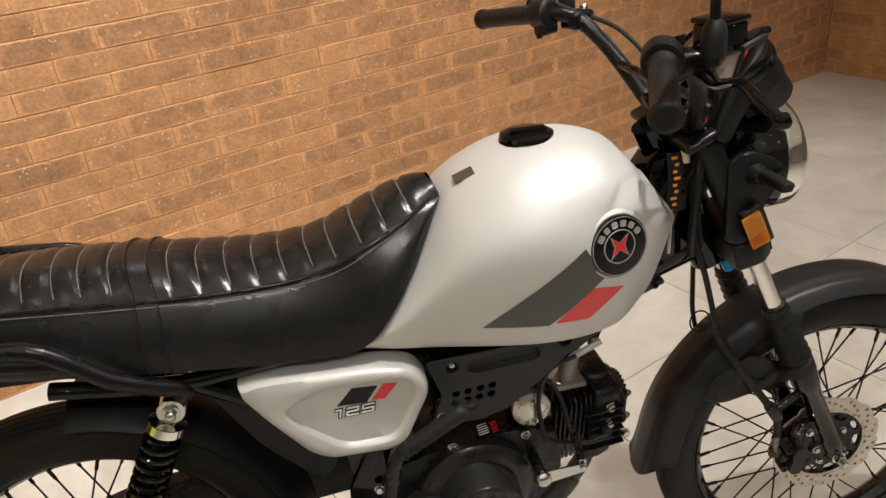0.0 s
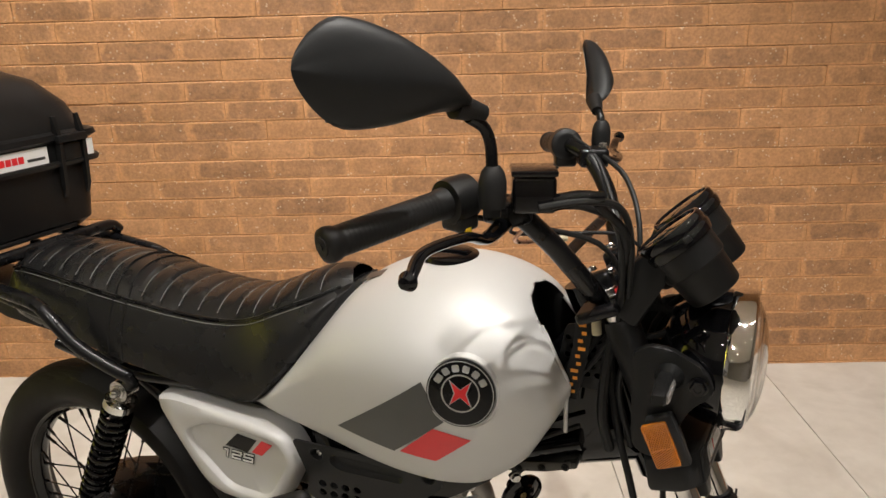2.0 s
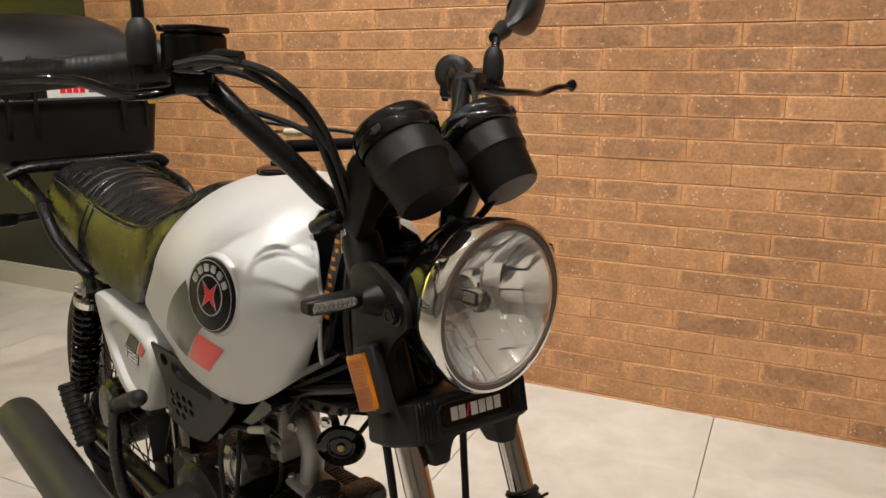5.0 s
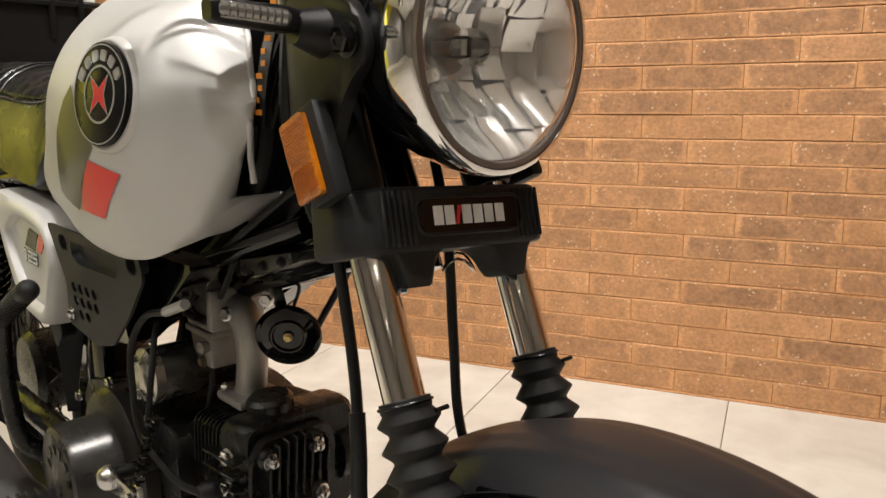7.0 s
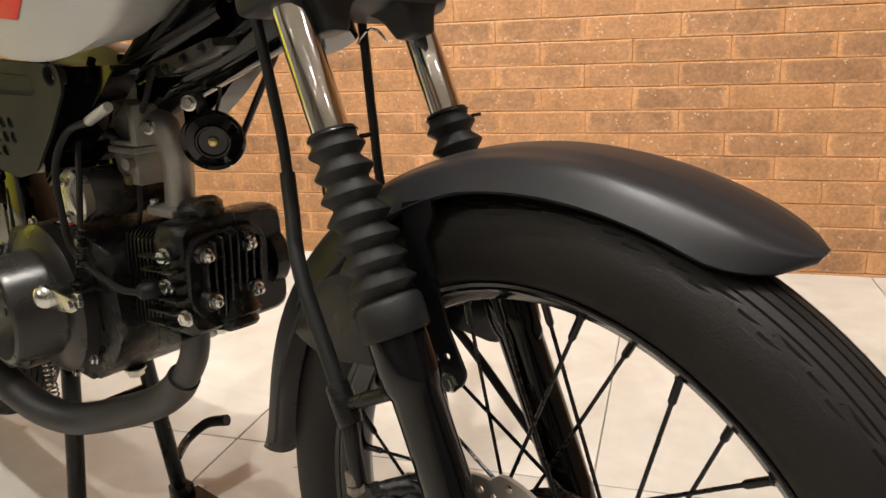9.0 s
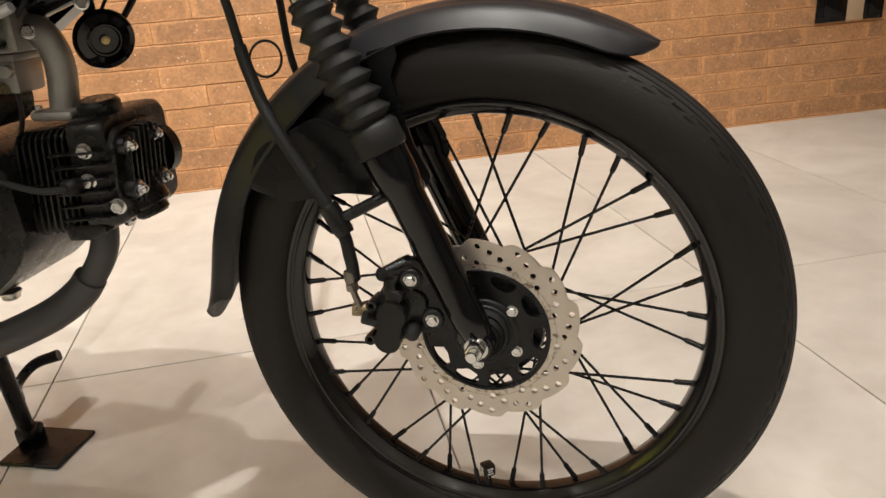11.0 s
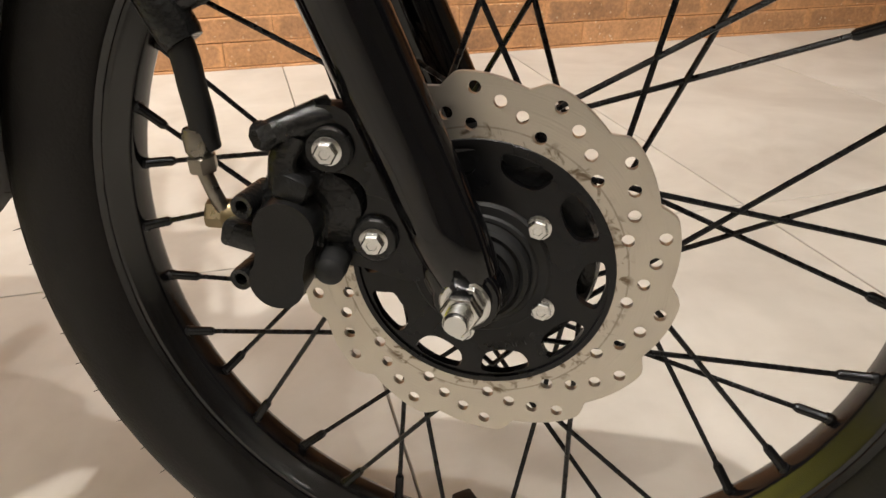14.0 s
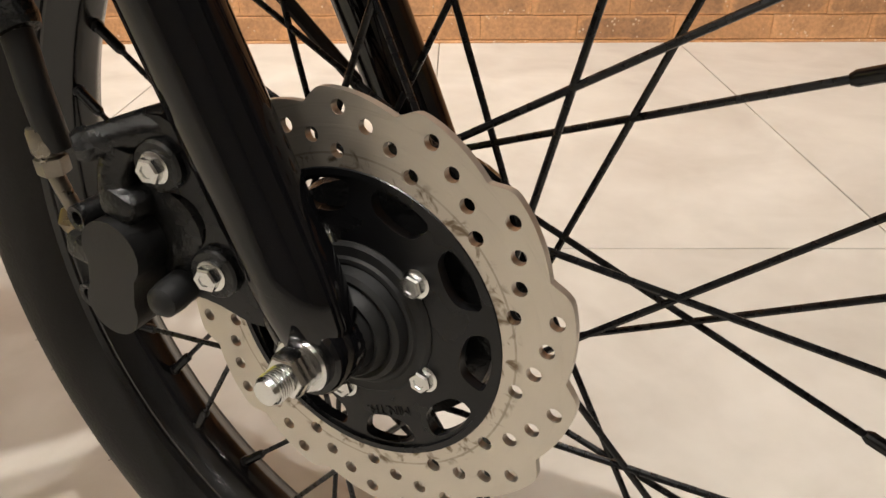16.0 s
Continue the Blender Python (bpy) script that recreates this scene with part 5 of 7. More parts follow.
    for k in range(9):
        bm = bmesh.new()
        lathe(bm, [(0.0042, 0), (0.0038, 0.0012), (0.002, 0.0022), (0, 0.0024)], 10, axis_matrix(V(-0.1880, s * (0.1105 + 0.0046 * k), 0.8321 + 0.00026 * k), V(1, 0, 0)))
        part("lens_facet", bm, LENS_GREY, ind)

# Headlamp: gloss shell, chrome band, faceted reflector behind a clear bowed lens.
HEAD = axis_matrix(V(-0.122, -0.002, 0.818), V(1, -0.02, -0.02), V(0, 0, 1)) @ Matrix.Scale(0.975, 4)
bm = bmesh.new()
lathe(bm, [(0.0, -0.100), (0.030, -0.098), (0.055, -0.085), (0.072, -0.060), (0.0775, -0.042), (0.0800, -0.024)], 64, HEAD, False)
headlamp = part("headlamp", bm, GLOSS, bike, "round headlamp in a gloss black shell with a chrome band")
bm = bmesh.new()
lathe(bm, [(0.0795, -0.025), (0.0812, -0.0235), (0.0820, -0.018), (0.0828, -0.008), (0.0824, -0.001), (0.0805, 0.0032), (0.0775, 0.0035), (0.0762, -0.002)], 72, HEAD, False)
part("chrome_band", bm, CHROME, headlamp, "polished chrome headlamp band", 60)
bm = bmesh.new()
lathe(bm, [(0.0768, -0.002), (0.0768, 0.0030), (0.0730, 0.0034), (0.0715, 0.0006), (0.0715, -0.004)], 64, HEAD, False)
part("gasket", bm, LENS_RIM, headlamp)
# Reflector bowl: curved upright strips cut into steps, each cell hollow and turned a little its own way.
bm = bmesh.new()
rng = random.Random(7)
columns = (-0.072, -0.056, -0.040, -0.022, 0.0, 0.022, 0.040, 0.056, 0.072)
for i in range(len(columns) - 1):
    cuts = [-0.072] + [v + rng.uniform(-0.005, 0.005) for v in (-0.048, -0.024, 0.0, 0.024, 0.048)] + [0.072]
    for k in range(len(cuts) - 1):
        lean_x, lean_y, step = rng.uniform(-0.14, 0.14), rng.uniform(-0.20, 0.20), rng.uniform(-0.0014, 0.0014)
        grid = []
        for u in range(5):
            line = []
            for v in range(5):
                x = columns[i] + (columns[i + 1] - columns[i]) * u / 4
                y = cuts[k] + (cuts[k + 1] - cuts[k]) * v / 4
                far = math.hypot(x, y)
                if far > 0.0716:
                    x, y, far = x * 0.0716 / far, y * 0.0716 / far, 0.0716
                bow = 0.0022 * (2 * u / 4 - 1) ** 2
                z = -0.058 + 10.6 * far * far + bow + step + lean_x * (x - (columns[i] + columns[i + 1]) / 2) + lean_y * (y - (cuts[k] + cuts[k + 1]) / 2)
                line.append(HEAD @ Vector((x, y, min(z, -0.0015))))
            grid.append(line)
        if max((a - grid[0][0]).length for line in grid for a in line) < 0.004:
            continue
        verts = [[bm.verts.new(p) for p in line] for line in grid]
        for u in range(4):
            for v in range(4):
                bm.faces.new((verts[u][v], verts[u + 1][v], verts[u + 1][v + 1], verts[u][v + 1]))
bmesh.ops.dissolve_degenerate(bm, dist=0.0002, edges=bm.edges)
lathe(bm, [(max(r, 0.0), -0.0650 + 10.6 * r * r) for r in (0.0, 0.02, 0.035, 0.05, 0.062, 0.0722)] + [(0.0724, -0.0015)], 48, HEAD, False)
part("reflector", bm, MIRROR, headlamp, "stepped mirror reflector", 14)
bm = bmesh.new()
lathe(bm, [(0.0, -0.0500), (0.0130, -0.0500), (0.0165, -0.0485), (0.0180, -0.0505), (0.0180, -0.0580)], 36, HEAD, False)
socket = part("bulb_socket", bm, LENS_GREY, headlamp, "smoky bulb socket ring")
bm = bmesh.new()
lathe(bm, [(0.0, -0.0170), (0.0055, -0.0178), (0.0100, -0.0215), (0.0122, -0.0275), (0.0118, -0.0340), (0.0085, -0.0405), (0.0075, -0.0500)], 28, HEAD, False)
part("bulb", bm, glass("bulb_glass", (0.9, 0.9, 0.88), 0.02), headlamp, "clear headlamp bulb")
bm = bmesh.new()
tube(bm, [HEAD @ Vector((0.0, -0.004, -0.030)), HEAD @ Vector((0.0, 0.004, -0.030))], 0.0012, 8, 1)
tube(bm, [HEAD @ Vector((0.0, -0.004, -0.030)), HEAD @ Vector((0.0, -0.003, -0.049))], 0.0007, 6, 1)
tube(bm, [HEAD @ Vector((0.0, 0.004, -0.030)), HEAD @ Vector((0.0, 0.003, -0.049))], 0.0007, 6, 1)
part("filament", bm, DARK_METAL, headlamp)
bm = bmesh.new()
lathe(bm, [(0.0, 0.014), (0.0040, 0.012), (0.0052, 0.005), (0.0052, 0.0), (0.0080, 0.0), (0.0080, -0.006)], 20, HEAD @ pose(-0.036, -0.018, -0.036), False)
part("pilot_bulb", bm, POLISHED, headlamp, "small pilot bulb")
bm = bmesh.new()
lathe(bm, [(0.0735, 0.0), (0.070, 0.005), (0.058, 0.0115), (0.040, 0.0165), (0.020, 0.0192), (0.0, 0.020), (0.0, 0.0175), (0.020, 0.0168), (0.040, 0.0140), (0.058, 0.0090), (0.070, 0.0025), (0.0720, -0.001)], 64, HEAD, False)
lens = part("lens", bm, CLEAR, headlamp, "clear bowed headlamp lens", 60)
lens.visible_shadow = False

# Twin instruments: round cups that face the rider.
GAUGE_WAY = V(-0.66, 0, 0.75)
for s in (1, -1):
    m = axis_matrix(V(-0.211, s * 0.050 - 0.003, 0.973), GAUGE_WAY, V(0, 1, 0))
    bm = bmesh.new()
    lathe(bm, [(0.0, -0.080), (0.0265, -0.079), (0.0290, -0.076), (0.0320, -0.046), (0.0348, -0.043), (0.0362, -0.014), (0.0365, -0.012)], 48, m, False)
    gauge = part("instrument", bm, PLASTIC, bike, "black instrument pod with a dark dial")
    bm = bmesh.new()
    lathe(bm, [(0.0360, -0.020), (0.0385, -0.019), (0.0398, -0.014), (0.0398, -0.009), (0.0385, -0.007), (0.0392, -0.004), (0.0385, 0.002), (0.0368, 0.004), (0.0345, 0.004), (0.0335, 0.000), (0.0335, -0.008)], 48, m, False)
    part("bezel", bm, GLOSS, gauge)
    for k in range(4):
        bm = bmesh.new()
        block(bm, (0.009, 0.005, 0.007), m @ pose(0, 0, 0, 0, 0, 30 + 90 * k) @ pose(0, 0.0385, -0.0115), 0.001, 1)
        part("clip", bm, PLASTIC, gauge)
    bm = bmesh.new()
    lathe(bm, [(0.0, -0.0075), (0.0338, -0.0075), (0.0338, -0.009), (0.0, -0.009)], 40, m)
    dial = part("dial", bm, DIAL, gauge, "dark dial face")
    for k in range(11):
        bm = bmesh.new()
        block(bm, (0.0012, 0.005, 0.0004), m @ pose(0, 0, 0, 0, 0, 130 - 26 * k) @ pose(0, 0.027, -0.0072))
        part("dial_mark", bm, SATIN, dial)
    bm = bmesh.new()
    block(bm, (0.0016, 0.026, 0.0006), m @ pose(0, 0, 0, 0, 0, 125) @ pose(0, 0.010, -0.0066))
    part("needle", bm, RED, dial)
    bm = bmesh.new()
    lathe(bm, [(0.0342, 0.0005), (0.028, 0.0028), (0.0, 0.004), (0.0, 0.003), (0.028, 0.0018), (0.0342, -0.0005)], 40, m, False)
    part("dial_glass", bm, CLEAR, gauge).visible_shadow = False
bm = bmesh.new()
block(bm, (0.05, 0.065, 0.05), axis_matrix(V(-0.213, 0, 0.930), GAUGE_WAY, V(0, 1, 0)), 0.012, 3)
part("instrument_bracket", bm, PLASTIC, bike)
for s in (1, -1):
    bm = bmesh.new()
    prism(bm, rounded([(-0.262, 0.885), (-0.240, 0.950), (-0.215, 0.955), (-0.205, 0.930), (-0.235, 0.870)], 0.008, 3), s * 0.055, s * 0.075, 0.003)
    part("instrument_stay", bm, PLASTIC, bike)

# Handlebar, grips, switches, levers.
bm = bmesh.new()
bar = [(-0.452, 0.325, 1.012), (-0.420, 0.255, 1.022), (-0.388, 0.190, 1.030), (-0.352, 0.163, 1.022), (-0.318, 0.135, 0.985), (-0.295, 0.095, 0.940), (-0.282, 0.068, 0.910), (-0.280, 0.045, 0.905)]
tube(bm, [V(*p) for p in bar] + [V(x, -r, z) for x, r, z in bar[::-1]], 0.0110, 14, 6)
# The bar leans with the bike, its left end lower.
BAR_LEAN = Matrix.Translation(V(0, 0.2, 1.02)) @ rot(-2.06, 0, 0) @ Matrix.Translation(V(0, -0.2, -1.02))
handlebar = part("handlebar", bm, SATIN, bike, "satin black handlebar with rubber grips", m=BAR_LEAN)
bm = bmesh.new()
tube(bm, [V(-0.306, 0.112, 0.958), V(-0.306, -0.112, 0.958)], 0.0062, 12, 1)
part("cross_brace", bm, SATIN, handlebar)
for s in (1, -1):
    a, b = V(-0.450, s * 0.322, 1.0125), V(-0.396, s * 0.205, 1.028)
    way = b - a
    m = axis_matrix(a, way, V(0, 0, 1))
    n = way.length
    prof = [(0.0, -0.006), (0.011, -0.006), (0.0155, -0.004), (0.0163, 0.0), (0.0157, 0.005), (0.0142, 0.008)]
    for k in range(22):
        z = 0.010 + (n - 0.02) * k / 22
        prof += [(0.0142, z), (0.0139, z + 0.0010), (0.0142, z + 0.0020)]
    prof += [(0.0150, n - 0.006), (0.0155, n), (0.012, n)]
    bm = bmesh.new()
    lathe(bm, prof, 28, m)
    grip = part("grip", bm, SOFT_RUBBER, handlebar, "ribbed black rubber grip", 70)
    bm = bmesh.new()
    lathe(bm, [(0.009, -0.0075), (0.009, -0.006)], 16, m)
    lathe(bm, [(0.003, -0.0085), (0.003, -0.006)], 10, m)
    part("end_plug", bm, PLASTIC, grip)
    bm = bmesh.new()
    lathe(bm, [(0.012, n), (0.0215, n + 0.002), (0.0225, n + 0.012), (0.0215, n + 0.030), (0.016, n + 0.034), (0.012, n + 0.034)], 24, m)
    block(bm, (0.030, 0.026, 0.026), m @ pose(0.0, -0.018, n + 0.017), 0.005, 3)
    switch = part("switch_housing", bm, PLASTIC, handlebar, "black switch housing")
    bm = bmesh.new()
    block(bm, (0.008, 0.009, 0.008), m @ pose(-0.012, -0.030, n + 0.014), 0.002)
    part("switch_button", bm, YELLOW if s > 0 else PLASTIC, switch)
    # Lever perch and lever, which curves outwards in front of the grip.
    perch = V(-0.345, s * 0.170, 1.018)
    bm = bmesh.new()
    block(bm, (0.040, 0.036, 0.026), Matrix.Translation(perch) @ rot(0, 0, -22 * s), 0.006, 3)
    perch_ob = part("lever_perch", bm, SATIN, handlebar)
    bm = bmesh.new()
    tube(bm, [perch + V(0.004, 0.004 * s, -0.006), V(-0.346, 0.225, 1.004), V(-0.348, 0.270, 1.016), V(-0.362, 0.318, 1.015), V(-0.360, 0.345, 1.006), V(-0.359, 0.352, 1.003)] if s > 0 else [perch + V(0.012, 0.004 * s, -0.002), V(-0.322, s * 0.200, 1.010), V(-0.328, s * 0.250, 1.009), V(-0.345, s * 0.300, 1.007), V(-0.351, s * 0.340, 1.015), V(-0.352, s * 0.368, 1.017)], [0.010, 0.0085, 0.0072, 0.0065, 0.006, 0.006], 12, 6, flat=0.62)
    lathe(bm, [(0.0, -0.0085), (0.005, -0.007), (0.0085, 0.0), (0.005, 0.007), (0.0, 0.0085)], 16, axis_matrix(V(-0.359, 0.355, 1.002) if s > 0 else V(-0.352, -0.374, 1.018), V(0, s, 0)))
    part("lever", bm, GLOSS, handlebar, "gloss black lever with a ball end")
    bolt(perch_ob, perch + V(0.012, 0.004 * s, 0.013), V(0, 0, 1), 0.006, "hex")
    # Mirror on a bent stem; the left one hangs lower.
    low = 0.004 if s > 0 else 0.010
    tip = V(-0.441, 0.372, 1.166) if s > 0 else V(-0.416, -0.372, 1.143)
    bm = bmesh.new()
    lathe(bm, [(0.0120, -0.002), (0.0130, 0.006), (0.0128, 0.022), (0.0105, 0.031), (0.0065, 0.036), (0.0, 0.037)], 20, axis_matrix(V(-0.345, s * 0.213, 1.036 - low), V(0.01, s * 0.01, 1)))
    lathe(bm, [(0.009, -0.006), (0.009, 0.006)], 6, axis_matrix(V(-0.345, s * 0.213, 1.032 - low), V(0, 0, 1)))
    mirror = part("mirror", bm, SOFT_RUBBER, handlebar, "black rear-view mirror on a bent stem")
    bm = bmesh.new()
    tube(bm, [V(-0.345, s * 0.214, 1.066 - low), V(-0.346, s * 0.215, 1.090 - low), V(-0.350, s * 0.221, 1.108 - low * 1.4), V(-0.358, s * 0.236, 1.120 - low * 1.8)] if s > 0 else [V(-0.345, -0.214, 1.050), V(-0.347, -0.217, 1.062), V(-0.352, -0.225, 1.072), V(-0.362, -0.238, 1.080)], 0.0055, 12, 6)
    part("stem", bm, SATIN, mirror)
    bm = bmesh.new()
    c0 = V(-0.356, 0.232, 1.118) if s > 0 else V(-0.358, -0.232, 1.078)
    rows = []
    # The shell: thin at the neck, a broad leaf shape, rounded at the tip.
    for t in np.r_[np.linspace(0, 0.9, 20), 0.93, 0.955, 0.975, 0.99, 1.0]:
        p = c0 + (tip - c0) * t
        high = 0.008 + 0.034 * math.sin(math.pi * min(1.0, (t - 0.12) / 0.98) ** 1.5) ** 0.8 if t > 0.13 else 0.0075
        deep = 0.008 + 0.030 * math.sin(math.pi * min(1.0, max(0.0, (t - 0.10) / 0.93))) ** 0.7
        if t > 0.74:
            high *= math.sqrt(max(0.0008, 1 - ((t - 0.74) / 0.26) ** 2))
            deep *= math.sqrt(max(0.0008, 1 - ((t - 0.74) / 0.26) ** 2))
        mid = p + V(0, 0, 0.006 * math.sin(math.pi * t) - 0.012 * max(0, t - 0.35))
        ring = []
        for k in range(24):
            a = 2 * math.pi * k / 24
            fx = deep * max(-0.15, math.cos(a)) if math.cos(a) > 0 else 0.25 * deep * math.cos(a)
            crease = 0.004 * max(0.0, 1 - abs(math.sin(a) + 0.12) * 3.6) if math.cos(a) > 0 else 0.0
            ring.append(mid + V(fx + crease, -0.35 * s * fx, high * math.sin(a)))
        rows.append(ring)
    loft(bm, rows)
    part("shell", bm, GREY_PLASTIC, mirror, "leaf-shaped black mirror shell", 60)
    along = (tip - c0).normalized()
    bm = bmesh.new()
    tube(bm, [c0 - along * 0.012, c0 + along * 0.004, c0 + along * 0.020], [0.0075, 0.0098, 0.0118], 18, 3)
    part("collar", bm, SOFT_RUBBER, mirror)
    bm = bmesh.new()
    rows = []
    for t in np.linspace(0.28, 0.80, 12):
        p = c0 + (tip - c0) * t
        high = 0.90 * (0.008 + 0.034 * math.sin(math.pi * min(1.0, (t - 0.12) / 0.98) ** 1.5) ** 0.8)
        mid = p + V(-0.0075, 0, 0.006 * math.sin(math.pi * t) - 0.012 * max(0, t - 0.35))
        rows.append([mid + V(0, 0, high), mid + V(0, 0, -high), mid + V(-0.0012, 0, -high), mid + V(-0.0012, 0, high)])
    loft(bm, rows)
    part("mirror_glass", bm, MIRROR_GLASS, mirror, "mirror glass")
# Brake fluid box by the right lever.
bm = bmesh.new()
block(bm, (0.040, 0.042, 0.034), Matrix.Translation(V(-0.318, 0.178, 1.040)) @ rot(0, 0, 22), 0.004, 3)
resv = part("brake_reservoir", bm, GLOSS, handlebar, "black brake fluid reservoir")
bm = bmesh.new()
block(bm, (0.0425, 0.0445, 0.006), Matrix.Translation(V(-0.318, 0.178, 1.060)) @ rot(0, 0, 22), 0.002, 2)
part("lid", bm, GLOSS, resv)

# Front mudguard: an arched channel with a raised tip, and its stays.
def guard_section(a):
    """Radius, half width and depth of the sides at an angle round the axle, in degrees from straight ahead."""
    tip = max(0.0, (84 - a) / 25.0)
    far = 0.3085 - 0.0010 * tip**1.3 - 0.004 * max(0.0, (a - 150) / 35) + 0.012 * max(0.0, (a - 166) / 17) ** 2
    half = 0.052 + 0.003 * max(0.0, (a - 140) / 40)
    if a < 68:
        half *= math.sqrt(max(0.02, 1 - ((68 - a) / 9.6) ** 2))
    sides = 0.0215 + 0.014 * min(1.0, max(0.0, (a - 100) / 30))
    return far, half, sides


bm = bmesh.new()
rows = []
for a in np.linspace(58.6, 184.0, 66):
    far, half, sides = guard_section(a)
    c, s_ = math.cos(math.radians(a)), math.sin(math.radians(a))
    ring = []
    for sgn, thick in ((1, 0.0), (-1, 0.0022)):
        for t in np.linspace(-1, 1, 25) * sgn:
            drop = sides * (0.42 * abs(t) ** 2.2 + 0.58 * max(0.0, (abs(t) - 0.68) / 0.32) ** 1.25) * (half / 0.052) ** 1.3
            # A shallow raised band runs along the middle.
            drop -= 0.0012 * min(1.0, max(0.0, (0.42 - abs(t)) / 0.08))
            rr = far - drop - thick
            # The rear end is cut on a slant, the sides shorter than the crown.
            b = math.radians(a - 9.0 * abs(t) ** 2 * max(0.0, (a - 169) / 15.0) ** 2)
            ring.append(V(rr * math.cos(b), (half - thick) * t - 0.003, AXLE + rr * math.sin(b)))
    rows.append(ring)
loft(bm, rows)
guard = part("front_mudguard", bm, FENDER, bike, "matt black plastic front mudguard", 60)
for s in (1, -1):
    bm = bmesh.new()
    stay_side = side(0.0455) if s > 0 else Matrix.Diagonal((1, -1, 1, 1)) @ side(0.0455)
    plate(bm, rounded([(-0.096, 0.556), (-0.069, 0.562), (-0.0675, 0.550), (-0.0755, 0.535), (-0.0705, 0.514), (-0.0655, 0.496), (-0.0585, 0.471), (-0.0440, 0.441), (-0.0490, 0.430), (-0.068, 0.423), (-0.082, 0.446), (-0.091, 0.488)], 0.004, 3), [circle(-0.0601, 0.4513, 0.0028, 14), rounded([(-0.0810, 0.455), (-0.0755, 0.455), (-0.0770, 0.470), (-0.0805, 0.470)], 0.0022, 3)], 0.0030, stay_side)
    stay = part("guard_stay", bm, SATIN, guard, "black steel mudguard stay with a round hole")
    bolt(stay, V(-0.0575, s * 0.049, 0.4330), V(0, s, 0), 0.0060, "hex")
    bm = bmesh.new()
    prism(bm, rounded([(-0.215, 0.470), (-0.150, 0.500), (-0.090, 0.470), (-0.070, 0.440), (-0.085, 0.420), (-0.130, 0.425), (-0.190, 0.415), (-0.232, 0.430)], 0.010, 3), s * 0.0455, s * 0.0480, 0.001)
    part("rear_bracket", bm, SATIN, guard)

# Front brake: bracket, twin-pot calliper, pins, rubber cap and hose.
bm = bmesh.new()
plate(bm, rounded([(-0.078, 0.372), (-0.052, 0.376), (-0.038, 0.352), (-0.020, 0.322), (-0.008, 0.300), (-0.026, 0.292), (-0.046, 0.300), (-0.070, 0.300), (-0.085, 0.330)], 0.010, 3), [circle(-0.0560, 0.3325, 0.0122, 24)], 0.010, side(0.076))
calliper = part("brake_calliper", bm, SATIN, bike, "black twin-piston brake calliper", m=Matrix.Translation(V(-0.0022, 0.0022, -0.0015)))
bm = bmesh.new()
tip, low_pot = np.array((-0.0775, 0.3225)), np.array((-0.0830, 0.2975))
way = (tip - low_pot) / np.linalg.norm(tip - low_pot)
across = np.array((way[1], -way[0]))
figure8 = [tuple(tip + 0.0138 * (math.cos(a) * across + math.sin(a) * way)) for a in np.linspace(-0.62, math.pi + 0.62, 20)] + [tuple(low_pot + 0.0128 * (math.cos(a) * across + math.sin(a) * way)) for a in np.linspace(math.pi - 0.5, 2 * math.pi + 0.5, 20)]
plate(bm, figure8, [], 0.030, side(0.073))
bmesh.ops.bevel(bm, geom=[e for e in bm.edges if len(e.link_faces) == 2 and e.calc_face_angle(0) > 1.0], offset=0.0016, segments=2, profile=0.5, affect="EDGES")
part("piston_housing", bm, PLASTIC, calliper)
bm = bmesh.new()
lathe(bm, [(0.0205, -0.02), (0.0205, 0.004), (0.0185, 0.008), (0.015, 0.009)], 32, axis_matrix(V(-0.0655, 0.078, 0.3270), V(0, 1, 0)))
block(bm, (0.036, 0.034, 0.052), Matrix.Translation(V(-0.080, 0.064, 0.314)) @ rot(0, 12, 0), 0.006, 3)
block(bm, (0.016, 0.018, 0.014), Matrix.Translation(V(-0.0745, 0.090, 0.3400)) @ rot(0, 25, 0), 0.004, 2)
block(bm, (0.020, 0.014, 0.012), Matrix.Translation(V(-0.1000, 0.090, 0.3150)) @ rot(0, 14, 0), 0.003, 2)
part("body", bm, CAST, calliper)
for x, z in ((-0.0960, 0.3315), (-0.1010, 0.2955)):
    bm = bmesh.new()
    lathe(bm, [(0.0030, 0.006), (0.0052, 0.0065), (0.0056, 0.004), (0.0056, -0.016)], 18, axis_matrix(V(x, 0.092, z), V(-0.15, 1, 0)), False)
    lathe(bm, [(0.0030, 0.006), (0.0030, -0.004), (0.0, -0.004)], 18, axis_matrix(V(x, 0.092, z), V(-0.15, 1, 0)), False)
    block(bm, (0.014, 0.012, 0.010), Matrix.Translation(V(x + 0.006, 0.085, z - 0.003)) @ rot(0, 12, 0), 0.003, 2)
    part("slide_pin", bm, CAST, calliper)
bm = bmesh.new()
lathe(bm, [(0.0060, -0.03), (0.0070, -0.014), (0.0074, -0.004), (0.0066, 0.002), (0.004, 0.0045), (0.0, 0.005)], 24, axis_matrix(V(-0.0595, 0.098, 0.3035), V(0.05, 1, -0.05)))
part("rubber_cap", bm, SOFT_RUBBER, calliper)
bm = bmesh.new()
tube(bm, [V(-0.060, 0.078, 0.368), V(-0.074, 0.088, 0.366), V(-0.082, 0.095, 0.364)], [0.009, 0.0066, 0.0058], 18, 2)
lathe(bm, [(0.0066, 0.0), (0.0066, 0.004), (0.005, 0.0065), (0.0, 0.0065)], 6, axis_matrix(V(-0.082, 0.095, 0.364), V(-0.6, 0.75, -0.1)))
